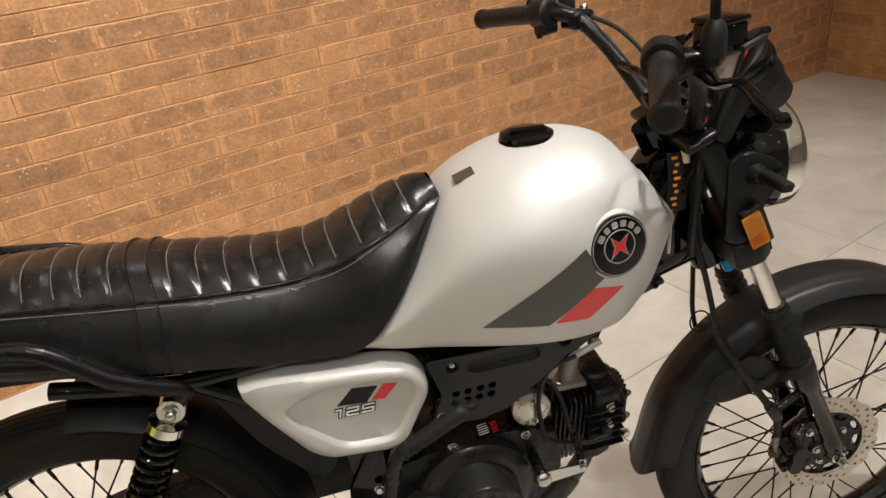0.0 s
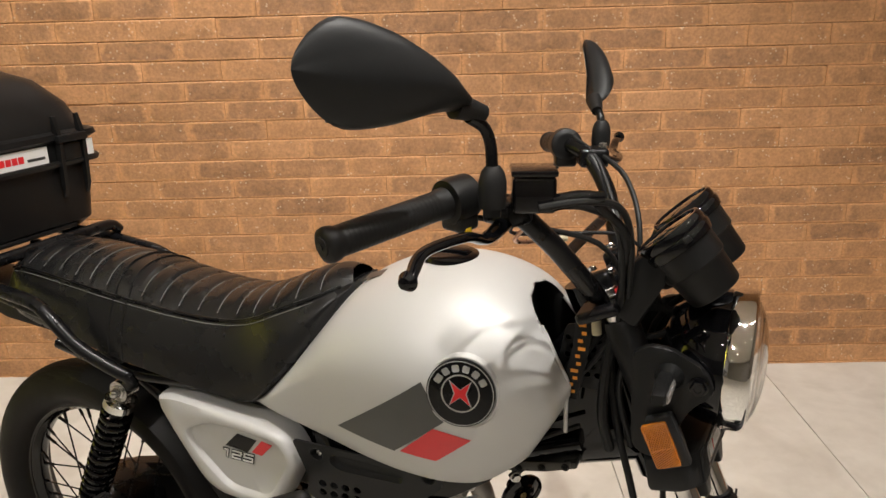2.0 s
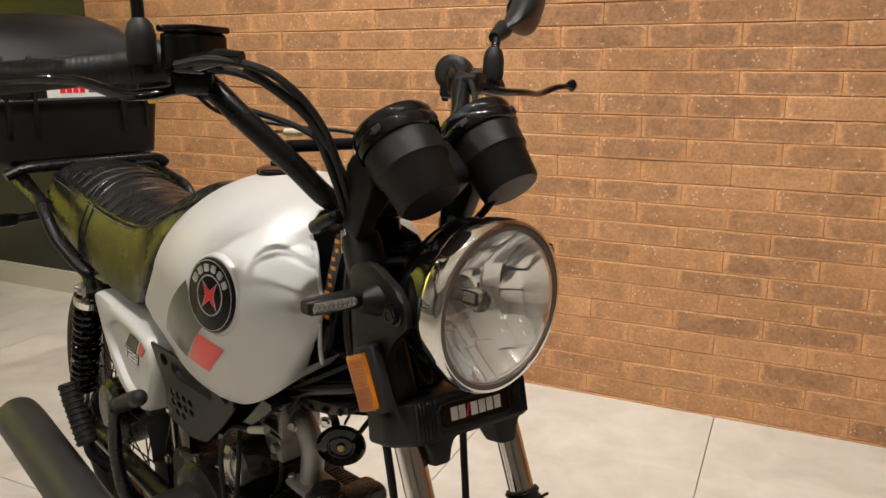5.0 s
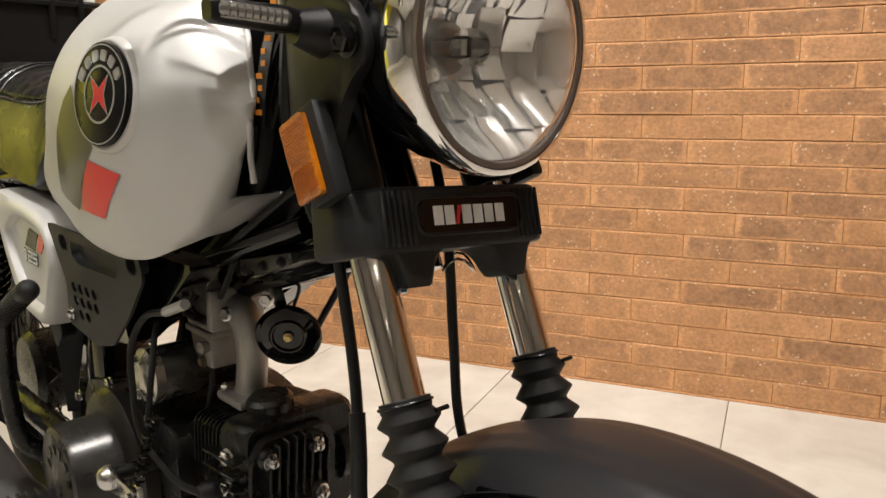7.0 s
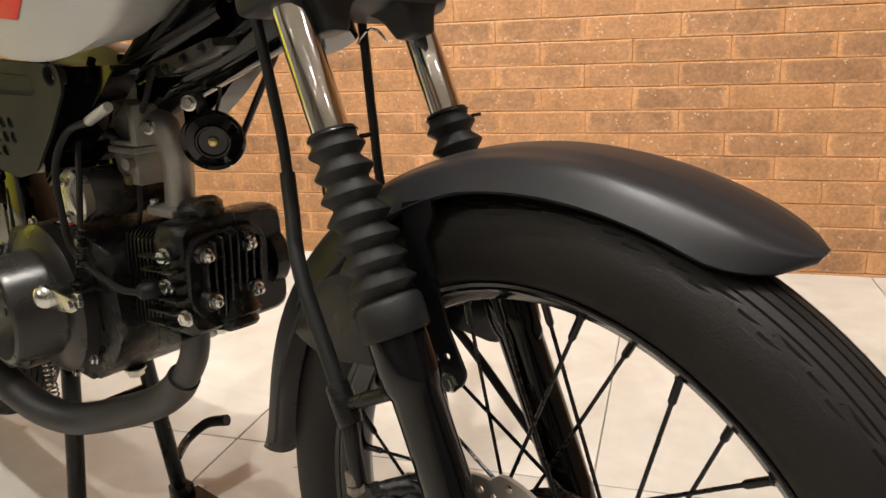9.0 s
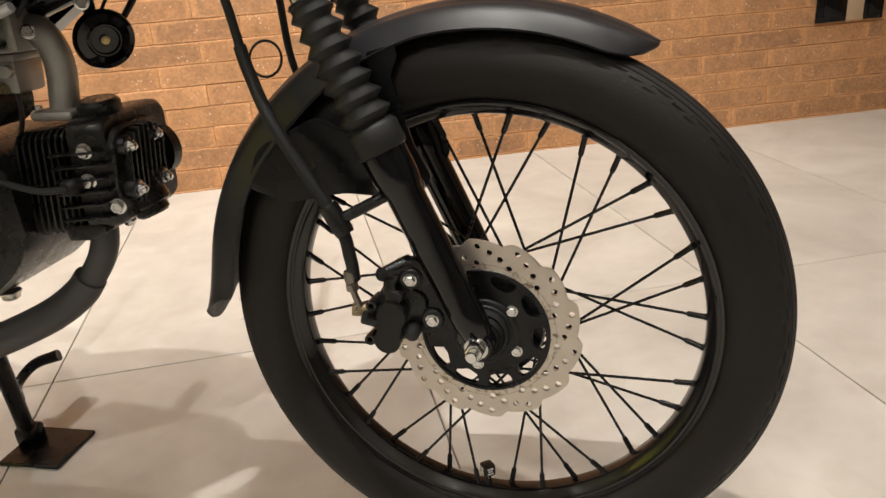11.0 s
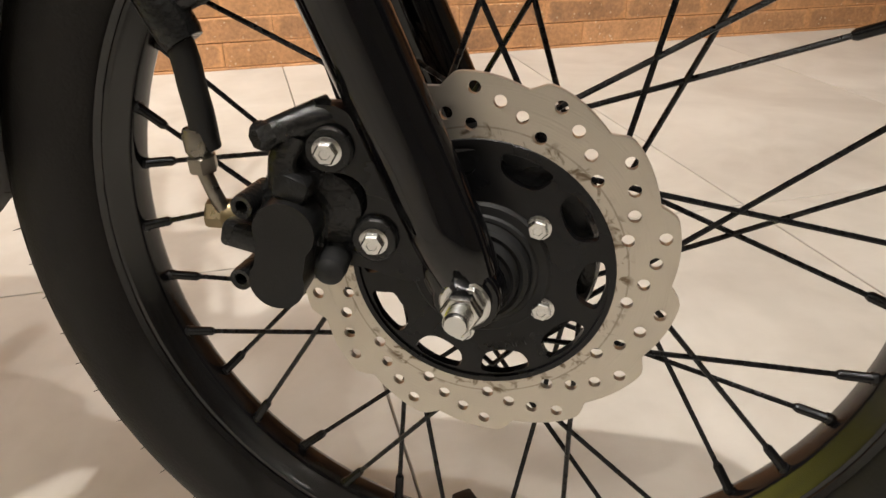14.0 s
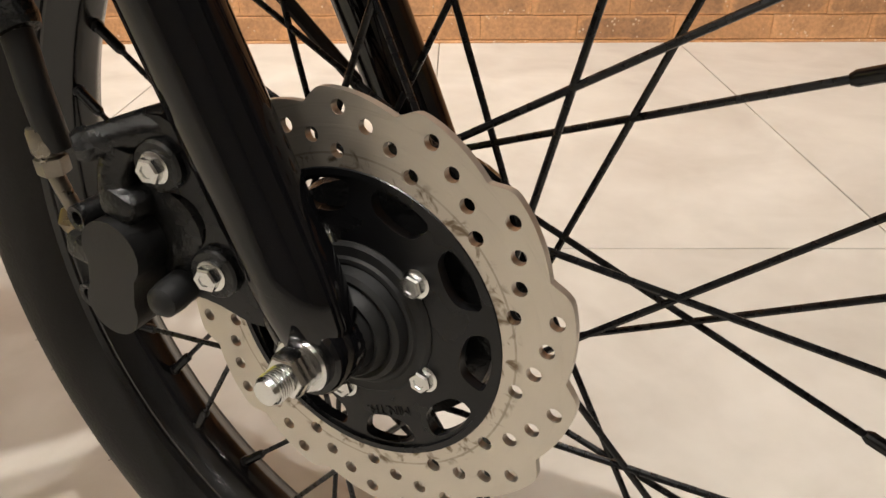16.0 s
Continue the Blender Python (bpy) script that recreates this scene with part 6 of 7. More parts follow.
tube(bm, [V(-0.0740, 0.088, 0.362), V(-0.0785, 0.091, 0.352), V(-0.0785, 0.092, 0.340)], [0.007, 0.0062, 0.007], 14, 2)
part("bleed_screw", bm, CAST, calliper)
for x, z in ((-0.059, 0.356), (-0.041, 0.315)):
    bolt(calliper, V(x, 0.090, z), V(0.05, 1, 0), 0.0052, "hex")
    bm = bmesh.new()
    lathe(bm, [(0.0105, -0.012), (0.0105, 0.003), (0.0095, 0.004)], 24, axis_matrix(V(x, 0.086, z), V(0.05, 1, 0)))
    part("bolt_boss", bm, CAST, calliper)
m = axis_matrix(V(-0.119, 0.084, 0.3215), V(-1, 0.22, 0.12))
bm = bmesh.new()
lathe(bm, [(0.0068, -0.006), (0.0068, 0.0), (0.0060, 0.0015), (0.003, 0.002)], 6, m)
lathe(bm, [(0.0072, -0.0085), (0.0072, -0.006)], 20, m)
part("banjo_bolt", bm, DARK_BRASS, calliper)
bm = bmesh.new()
lathe(bm, [(0.0066, -0.016), (0.0072, -0.014), (0.0072, -0.0085)], 20, m)
part("banjo_ring", bm, DARK_BRASS, calliper)
bm = bmesh.new()
lathe(bm, [(0.0060, -0.036), (0.0060, -0.016)], 18, m)
part("banjo_boss", bm, CAST, calliper)
m = axis_matrix(V(-0.117, 0.087, 0.347), V(-0.06, 0.02, 1))
bm = bmesh.new()
tube(bm, [V(-0.1115, 0.085, 0.324), V(-0.1145, 0.0865, 0.334), V(-0.117, 0.087, 0.343)], 0.0034, 10, 2)
lathe(bm, [(0.0058, -0.004), (0.0066, -0.003), (0.0066, 0.003), (0.0052, 0.004)], 6, m)
lathe(bm, [(0.0052, 0.004), (0.0062, 0.006), (0.0062, 0.014), (0.0054, 0.016)], 18, m)
part("hose_end", bm, DARK_ZINC, calliper, "dull grey metal hose end")
bm = bmesh.new()
tube(bm, [V(-0.117, 0.087, 0.352), V(-0.118, 0.089, 0.375), V(-0.128, 0.086, 0.411), V(-0.182, 0.071, 0.495), V(-0.206, 0.055, 0.540), V(-0.215, 0.049, 0.566)], 0.0062, 12, 6)
tube(bm, [V(-0.214, 0.049, 0.560), V(-0.222, 0.046, 0.600), V(-0.236, 0.044, 0.658), V(-0.258, 0.040, 0.740), V(-0.266, 0.046, 0.840), V(-0.252, 0.070, 0.920), V(-0.244, 0.112, 0.985), V(-0.262, 0.160, 1.028)], 0.0044, 12, 6)
part("brake_hose", bm, SOFT_RUBBER, bike, "black rubber front brake hose")
bm = bmesh.new()
lathe(bm, [(0.0085, -0.016), (0.0095, -0.012), (0.0095, 0.012), (0.0085, 0.016)], 20, axis_matrix(V(-0.1275, 0.0862, 0.411), V(-0.5, -0.1, 0.85)))
tube(bm, [V(-0.123, 0.086, 0.412), V(-0.080, 0.078, 0.432)], 0.0055, 10, 1)
part("hose_guide", bm, CAST, bike)


# Frame tubes.
bm = bmesh.new()
tube(bm, [fork_at(0.700, 0, -0.047), V(-0.330, 0, 0.665), V(-0.460, 0, 0.622), V(-0.640, 0, 0.560), V(-0.740, 0, 0.505)], [0.024, 0.022, 0.021, 0.020, 0.018], 18, 6, flat=1.25)
frame_ob = part("frame", bm, GLOSS, bike, "gloss black steel spine frame")
for s in (1, -1):
    bm = bmesh.new()
    tube(bm, [V(-0.300, s * 0.030, 0.690), V(-0.420, s * 0.045, 0.650), V(-0.560, s * 0.060, 0.600), V(-0.660, s * 0.070, 0.535)], 0.0095, 12, 5)
    part("side_tube", bm, GLOSS, frame_ob)
    bm = bmesh.new()
    tube(bm, [V(-0.62, s * 0.075, 0.69), V(-0.80, s * 0.09, 0.70), V(-0.97, s * 0.092, 0.69), V(-1.12, s * 0.092, 0.715)], 0.011, 12, 5)
    part("seat_rail", bm, GLOSS, frame_ob)
    bm = bmesh.new()
    tube(bm, [V(-0.740, s * 0.060, 0.520), V(-0.860, s * 0.080, 0.610), V(-0.965, s * 0.090, 0.690)], 0.011, 12, 5)
    part("rear_stay", bm, GLOSS, frame_ob)
    bm = bmesh.new()
    tube(bm, [V(-0.745, s * 0.075, 0.345), V(-1.168, s * 0.085, 0.340)], 0.015, 12, 1, flat=1.4)
    part("swing_arm", bm, SATIN, bike, "black steel swing arm")
    bm = bmesh.new()
    prism(bm, rounded([(-0.700, 0.300), (-0.790, 0.300), (-0.800, 0.420), (-0.740, 0.540), (-0.690, 0.520)], 0.015, 3), s * 0.055, s * 0.068, 0.003)
    part("pivot_plate", bm, GLOSS, frame_ob)
# Gusset between the spine and the head tube.
bm = bmesh.new()
prism(bm, rounded([(-0.235, 0.690), (-0.250, 0.855), (-0.300, 0.870), (-0.420, 0.700), (-0.420, 0.640), (-0.300, 0.668)], 0.012, 3), -0.022, 0.022, 0.003)
part("head_gusset", bm, GLOSS, frame_ob)
# Fork lock tag with orange print, wiring behind the headlamp.
bm = bmesh.new()
loft(bm, [[V(-0.296 - 0.014 * t * t + dx, 0.046 + 0.014 * math.sin(t * 2), 0.862 - 0.095 * t) + V(0, dy, 0) for dx, dy in ((-0.010, 0), (0.010, 0.003), (0.010, 0.005), (-0.010, 0.002))] for t in np.linspace(0, 1, 8)])
tag = part("key_strap", bm, PLASTIC, bike, "black fabric key strap with orange print")
for k in range(10):
    t = 0.06 + 0.092 * k
    bm = bmesh.new()
    block(bm, (0.0055 if k % 3 else 0.0085, 0.0008, 0.0040), Matrix.Translation(V(-0.2975 + 0.003 * (k % 2) - 0.014 * t * t, 0.0510 + 0.014 * math.sin(t * 2), 0.862 - 0.095 * t)), 0.0)
    part("print_bar", bm, ORANGE_PRINT, tag)
bolt(bike, V(-0.331, 0.046, 0.774), V(0.3, 1, 0.1), 0.0075, "hex", ZINC, "strap_bolt")
bm = bmesh.new()
plate(bm, rounded([(-0.335, 0.770), (-0.268, 0.770), (-0.262, 0.850), (-0.320, 0.850)], 0.008, 3), [circle(-0.318 + 0.012 * i + 0.006 * (j % 2), 0.788 + 0.011 * j, 0.0038, 10) for i in range(4) for j in range(5)], 0.002, side(0.036))
part("horn_grille", bm, GREY_PLASTIC, bike)


def cable(name, pts, radius, mat=None, label="", parent=None, steps=7):
    bm = bmesh.new()
    tube(bm, [V(*p) for p in pts], radius, 8, steps)
    return part(name, bm, mat or SOFT_RUBBER, parent or bike, label)


cable("clutch_cable", [(-0.335, -0.165, 1.012), (-0.290, -0.130, 0.985), (-0.262, -0.080, 0.930), (-0.262, -0.055, 0.830), (-0.280, -0.040, 0.720), (-0.420, -0.050, 0.560)], 0.0035)
cable("throttle_cable", [(-0.385, 0.185, 1.012), (-0.330, 0.135, 0.992), (-0.268, 0.085, 0.960), (-0.250, 0.058, 0.880), (-0.300, 0.050, 0.790), (-0.420, 0.035, 0.640), (-0.470, 0.030, 0.590)], 0.0030)
cable("speedometer_cable", [(-0.172, -0.042, 0.905), (-0.235, -0.035, 0.820), (-0.213, -0.038, 0.690), (-0.208, -0.040, 0.600), (-0.202, -0.042, 0.530), (-0.175, -0.050, 0.460), (-0.120, -0.058, 0.400), (-0.020, -0.050, 0.310)], 0.0040, label="black speedometer cable")
cable("switch_wire", [(-0.375, 0.178, 1.030), (-0.335, 0.150, 1.006), (-0.300, 0.105, 0.955), (-0.272, 0.070, 0.905), (-0.255, 0.050, 0.850)], 0.0032)
cable("switch_wire", [(-0.375, -0.178, 1.030), (-0.335, -0.150, 1.006), (-0.300, -0.105, 0.955), (-0.272, -0.070, 0.905), (-0.255, -0.050, 0.850)], 0.0032)
cable("brake_switch_wire", [(-0.335, 0.178, 1.010), (-0.350, 0.140, 0.985), (-0.320, 0.085, 0.972), (-0.265, 0.045, 0.965), (-0.235, 0.020, 0.940)], 0.0020)
cable("brake_pipe", [(-0.305, 0.200, 1.030), (-0.268, 0.180, 1.034), (-0.245, 0.140, 1.020), (-0.240, 0.100, 0.975), (-0.245, 0.070, 0.900)], 0.0036, label="black rubber brake pipe")
cable("reservoir_pipe", [(-0.292, 0.178, 1.028), (-0.272, 0.150, 1.020), (-0.252, 0.115, 0.995), (-0.250, 0.085, 0.930), (-0.255, 0.065, 0.870)], 0.0036)
cable("copper_wire", [(-0.330, 0.150, 1.000), (-0.352, 0.130, 0.975), (-0.345, 0.105, 0.966), (-0.325, 0.090, 0.966)], 0.0024, COPPER)
bm = bmesh.new()
tube(bm, [V(-0.325, 0.090, 0.966), V(-0.312, 0.078, 0.966)], 0.004, 10, 1)
part("connector", bm, CREAM, bike)
bm = bmesh.new()
tube(bm, [V(-0.296, 0.186, 1.032), V(-0.275, 0.176, 1.036), V(-0.255, 0.165, 1.036)], [0.008, 0.0075, 0.005], 12, 3)
part("pipe_boot", bm, GLOSS, bike)
cable("headlamp_wire", [(-0.205, 0.020, 0.850), (-0.240, 0.050, 0.840), (-0.255, 0.045, 0.780), (-0.240, 0.030, 0.700)], 0.0042)
cable("headlamp_wire", [(-0.200, -0.015, 0.860), (-0.245, -0.030, 0.850), (-0.262, -0.020, 0.780), (-0.250, -0.012, 0.690)], 0.0048)
cable("harness", [(-0.265, 0.040, 0.870), (-0.310, 0.048, 0.800), (-0.340, 0.046, 0.730), (-0.420, 0.042, 0.665), (-0.520, 0.045, 0.610)], 0.0075, PLASTIC, "black taped wiring harness")
cable("harness", [(-0.245, 0.030, 0.910), (-0.262, 0.058, 0.850), (-0.270, 0.060, 0.760), (-0.262, 0.045, 0.700)], 0.0062, PLASTIC)
bm = bmesh.new()
tube(bm, [V(-0.262, 0.048, 0.905), V(-0.258, 0.050, 0.890)], 0.008, 12, 1)
part("connector", bm, RED_PLASTIC, bike)
bm = bmesh.new()
tube(bm, [V(-0.283, 0.052, 0.870), V(-0.281, 0.053, 0.848)], 0.0055, 10, 1)
part("connector", bm, CREAM, bike)
bm = bmesh.new()
lathe(bm, [(0.0075, -0.010), (0.0085, -0.007), (0.0085, 0.007), (0.0075, 0.010)], 24, axis_matrix(V(-0.194, 0.030, 0.664), V(0.4, 0.1, -1)))
part("anodised_collar", bm, BLUE, bike, "blue anodised collar under the yoke")
bm = bmesh.new()
ring = [V(-0.200 + 0.012 * math.cos(a), -0.038 + 0.012 * math.sin(a), 0.665 + 0.006 * math.sin(2 * a)) for a in np.linspace(0, 2 * math.pi, 16)[:-1]]
tube(bm, ring, 0.0012, 6, 1, closed=True)
part("wire_loop", bm, ZINC, bike)
bm = bmesh.new()
ring = [V(-0.214 + 0.017 * math.cos(a), 0.0 - 0.004 * math.sin(a), 0.548 + 0.017 * math.sin(a)) for a in np.linspace(0, 2 * math.pi, 22)[:-1]]
tube(bm, ring, 0.0014, 6, 1, closed=True)
part("cable_loop", bm, SOFT_RUBBER, bike)

# Horn on its bracket.
m = axis_matrix(V(-0.384, 0.002, 0.574), V(0.72, 0.62, -0.22)) @ Matrix.Scale(0.89, 4)
bm = bmesh.new()
lathe(bm, [(0.0, -0.026), (0.014, -0.026), (0.016, -0.016), (0.026, -0.012), (0.0335, -0.006), (0.0345, -0.002), (0.0330, 0.001), (0.0290, -0.002), (0.0200, 0.0005), (0.0180, 0.003), (0.0165, 0.003), (0.0150, 0.0), (0.0060, 0.0), (0.0060, 0.002), (0.0, 0.002)], 48, m)
horn = part("horn", bm, GLOSS, bike, "round black horn", 30)
bolt(horn, m @ Vector((0, 0, 0.002)), m.to_3x3() @ Vector((0, 0, 1)), 0.0034, "hex", GOLD)
bm = bmesh.new()
tube(bm, [V(-0.398, -0.002, 0.590), V(-0.392, 0.006, 0.612), V(-0.400, 0.010, 0.632), V(-0.415, 0.010, 0.645)], 0.006, 8, 4, flat=0.35)
part("bracket", bm, SATIN, horn)
bolt(horn, V(-0.388, 0.020, 0.612), V(0.6, 0.75, 0), 0.006, "hex")
cable("wire", [(-0.392, -0.010, 0.598), (-0.372, -0.004, 0.625), (-0.380, 0.010, 0.640), (-0.400, 0.015, 0.650)], 0.0018, None, "", horn)
# Ignition coil bracket ahead of the horn.
bm = bmesh.new()
prism(bm, rounded([(-0.395, 0.636), (-0.340, 0.648), (-0.300, 0.662), (-0.302, 0.670), (-0.345, 0.660), (-0.395, 0.650)], 0.003, 2), 0.018, 0.045, 0.001)
part("bracket", bm, DARK_METAL, bike, "dark painted bracket under the spine")
for k in range(3):
    bolt(bike, V(-0.375 + 0.03 * k, 0.046, 0.645 + 0.008 * k), V(0, 1, 0), 0.004, "round", SATIN, "bracket_screw")

# Engine: crankcase, finned cylinder lying forward, head and covers.
bm = bmesh.new()
prism(bm, rounded([(-0.500, 0.345), (-0.475, 0.380), (-0.480, 0.465), (-0.540, 0.480), (-0.640, 0.478), (-0.745, 0.455), (-0.760, 0.360), (-0.720, 0.305), (-0.560, 0.300)], 0.02, 4), -0.075, 0.075, 0.006)
engine = part("crankcase", bm, CAST, bike, "black horizontal single-cylinder engine")
bm = bmesh.new()
lathe(bm, [(0.086, -0.03), (0.086, 0.002), (0.080, 0.008), (0.062, 0.011), (0.060, 0.016), (0.0590, 0.054), (0.0570, 0.059), (0.052, 0.061), (0.049, 0.059), (0.0, 0.0605)], 56, axis_matrix(V(-0.612, 0.088, 0.395), V(0, 1, 0)))
cover = part("clutch_cover", bm, COVER_METAL, engine, "round satin black engine cover")
bm = bmesh.new()
lathe(bm, [(0.050, 0.022), (0.050, 0.028), (0.046, 0.030), (0.0, 0.030)], 48, axis_matrix(V(-0.680, 0.096, 0.356), V(0, 1, 0)))
lathe(bm, [(0.056, -0.03), (0.056, 0.018), (0.050, 0.024)], 48, axis_matrix(V(-0.680, 0.096, 0.356), V(0, 1, 0)))
disc_cover = part("clutch_cap", bm, COVER_METAL, engine, "round engine cap with raised print")
for k in range(5):
    bm = bmesh.new()
    block(bm, (0.009, 0.010, 0.0008), axis_matrix(V(-0.680, 0.1262, 0.356), V(0, 1, 0)) @ pose(0, 0, 0, 0, 0, 50 - 25 * k) @ pose(0, 0.030, 0), 0.0)
    part("print_bar", bm, POLISHED, disc_cover)
for x, z in ((-0.548, 0.335), (-0.530, 0.470), (-0.640, 0.478), (-0.755, 0.430), (-0.600, 0.306)):
    bolt(engine, V(x, 0.078, z), V(0, 1, 0), 0.006, "hex")
# Cylinder fins.
fin_mesh = None
for k in range(9):
    x = -0.478 + 0.0078 * k
    if fin_mesh is None:
        bm = bmesh.new()
        loft(bm, [[Vector((dx, y, z)) for y, z in rounded([(-0.058, -0.056), (0.058, -0.056), (0.058, 0.056), (-0.058, 0.056)], 0.014, 4)] for dx in (-0.0013, 0.0013)])
        fin_mesh = part("cooling_fin", bm, CAST, engine, m=Matrix.Translation(V(x, 0, 0.434)) @ rot(0, 6, 0))
    else:
        same("cooling_fin", fin_mesh, engine, Matrix.Translation(V(x, 0, 0.434 + 0.0008 * k)) @ rot(0, 6, 0))
bm = bmesh.new()
lathe(bm, [(0.047, 0.0), (0.047, 0.09)], 32, axis_matrix(V(-0.485, 0, 0.433), V(1, 0, 0.1)))
part("cylinder", bm, CAST, engine)
bm = bmesh.new()
loft(bm, [[V(x, y * k, 0.446 + 0.1 * (x + 0.4) + z * k) for y, z in rounded([(-0.062, -0.058), (0.062, -0.058), (0.062, 0.058), (-0.062, 0.058)], 0.018, 5)] for x, k in ((-0.412, 0.96), (-0.409, 1.0), (-0.386, 1.0), (-0.376, 0.97), (-0.371, 0.90))])
head = part("cylinder_head", bm, CAST, engine, "black finned cylinder head")
for k in range(6):
    bm = bmesh.new()
    block(bm, (0.058, 0.012, 0.0026), Matrix.Translation(V(-0.400, 0.066, 0.405 + 0.0135 * k)) @ rot(0, -4, 0), 0.0008, 1)
    part("head_fin", bm, CAST, head)
# Front cover with upright fins and four domed nuts.
bm = bmesh.new()
m = Matrix.Translation(V(-0.366, 0.012, 0.450)) @ rot(0, 6, 0)
loft(bm, [[m @ Vector((dx, -y * k, z * k)) for y, z in rounded([(-0.034, -0.043), (0.034, -0.043), (0.046, -0.022), (0.046, 0.022), (0.034, 0.043), (-0.034, 0.043), (-0.046, 0.022), (-0.046, -0.022)], 0.010, 4)] for dx, k in ((-0.008, 1.0), (-0.002, 1.0), (0.000, 0.96))])
part("front_cover", bm, CAST, head)
for k in range(8):
    bm = bmesh.new()
    block(bm, (0.012, 0.0026, 0.084 - 0.0016 * (k - 3.5) ** 2), m @ pose(0.004, 0.030 - 0.0086 * k, 0), 0.0008, 1)
    part("cover_fin", bm, CAST, head)
for at in ((-0.353, 0.041, 0.474), (-0.352, -0.006, 0.476), (-0.353, 0.038, 0.428), (-0.352, -0.009, 0.428)):
    bolt(head, V(at[0] - 0.004, at[1], at[2]), V(1, 0, -0.1), 0.0062, "dome")
    bm = bmesh.new()
    lathe(bm, [(0.0105, -0.022), (0.0105, 0.0), (0.009, 0.002), (0.0, 0.002)], 18, axis_matrix(V(at[0] - 0.006, at[1], at[2]), V(1, 0, -0.1)))
    part("nut_boss", bm, CAST, head)
for x, z in ((-0.391, 0.474), (-0.394, 0.443), (-0.367, 0.417)):
    bolt(head, V(x, 0.064, z), V(0.15, 1, 0), 0.0066, "hex")
bm = bmesh.new()
lathe(bm, [(0.030, -0.01), (0.030, 0.004), (0.026, 0.008), (0.0, 0.009)], 36, axis_matrix(V(-0.386, -0.052, 0.448), V(0.1, -1, 0)))
lathe(bm, [(0.022, -0.01), (0.022, 0.006), (0.018, 0.010), (0.0, 0.010)], 28, axis_matrix(V(-0.398, 0.016, 0.508), V(0, 0.1, 1)))
part("valve_cap", bm, CAST, head)
bm = bmesh.new()
prism(bm, rounded([(-0.440, 0.394), (-0.392, 0.396), (-0.390, 0.386), (-0.410, 0.378), (-0.438, 0.376)], 0.004, 2), -0.002, 0.060, 0.002)
lathe(bm, [(0.024, -0.03), (0.024, 0.004), (0.020, 0.007), (0.0185, 0.007), (0.0185, 0.014), (0.015, 0.017), (0.0, 0.017)], 14, axis_matrix(V(-0.374, 0.004, 0.404), V(0.35, 0, -1)))
part("exhaust_flange", bm, CAST, head)
# Spark plug cap and lead.
bm = bmesh.new()
lathe(bm, [(0.007, -0.012), (0.0085, 0.0), (0.0085, 0.010), (0.006, 0.014)], 16, axis_matrix(V(-0.404, 0.074, 0.441), V(-0.1, 1, 0.1)))
part("plug_cap", bm, SOFT_RUBBER, head)
cable("plug_lead", [(-0.404, 0.086, 0.441), (-0.440, 0.094, 0.444), (-0.500, 0.100, 0.470), (-0.512, 0.100, 0.510), (-0.512, 0.098, 0.555), (-0.492, 0.090, 0.588), (-0.450, 0.086, 0.600)], 0.0035, None, "", head)
bm = bmesh.new()
tube(bm, [V(-0.452, 0.086, 0.600), V(-0.414, 0.084, 0.614)], 0.0048, 10, 1)
part("plug_connector", bm, SILVER_DECAL, head)
# Starter motor across the crankcase.
bm = bmesh.new()
lathe(bm, [(0.020, -0.10), (0.0275, -0.096), (0.0275, -0.014), (0.024, -0.008)], 36, axis_matrix(V(-0.520, 0.088, 0.520), V(0, 1, 0)))
starter = part("starter_motor", bm, DARK_METAL, engine, "dark painted starter motor with a bare end cap")
bm = bmesh.new()
lathe(bm, [(0.0275, -0.014), (0.0285, -0.012), (0.0285, -0.004), (0.020, 0.0), (0.010, 0.003), (0.0, 0.003)], 36, axis_matrix(V(-0.520, 0.088, 0.520), V(0, 1, 0)))
part("end_cap", bm, POLISHED, starter)
bolt(starter, V(-0.520, 0.091, 0.538), V(0, 1, 0), 0.0042, "round")
bolt(starter, V(-0.520, 0.091, 0.502), V(0, 1, 0), 0.0042, "round")
# Carburettor and cast intake pipe.
bm = bmesh.new()
block(bm, (0.040, 0.040, 0.034), Matrix.Translation(V(-0.488, 0.018, 0.545)), 0.004, 2, taper=(1.12, 1.12))
block(bm, (0.052, 0.050, 0.007), Matrix.Translation(V(-0.488, 0.018, 0.5645)), 0.002, 2)
block(bm, (0.048, 0.046, 0.006), Matrix.Translation(V(-0.488, 0.018, 0.5715)), 0.002, 2)
lathe(bm, [(0.017, -0.026), (0.017, 0.022), (0.020, 0.022), (0.020, 0.028)], 24, axis_matrix(V(-0.488, 0.016, 0.588), V(1, 0, 0)))
block(bm, (0.034, 0.036, 0.020), Matrix.Translation(V(-0.492, 0.018, 0.604)), 0.005, 2)
lathe(bm, [(0.013, 0.0), (0.013, 0.012), (0.009, 0.016), (0.005, 0.018)], 20, axis_matrix(V(-0.492, 0.018, 0.612), V(0, 0, 1)))
lathe(bm, [(0.006, 0.0), (0.006, 0.012)], 14, axis_matrix(V(-0.474, 0.036, 0.552), V(0.2, 1, 0)))
carb = part("carburettor", bm, ALU, engine, "cast aluminium carburettor")
for dx, dy in ((-0.020, 0.020), (0.020, 0.020), (-0.020, -0.016)):
    bolt(carb, V(-0.488 + dx, 0.018 + dy, 0.5745), V(0, 0, 1), 0.0036, "round")
bolt(carb, V(-0.484, 0.039, 0.534), V(0, 1, 0), 0.0048, "hex", DARK_BRASS)
bolt(carb, V(-0.503, 0.040, 0.590), V(0, 1, 0), 0.0040, "round", DARK_BRASS)
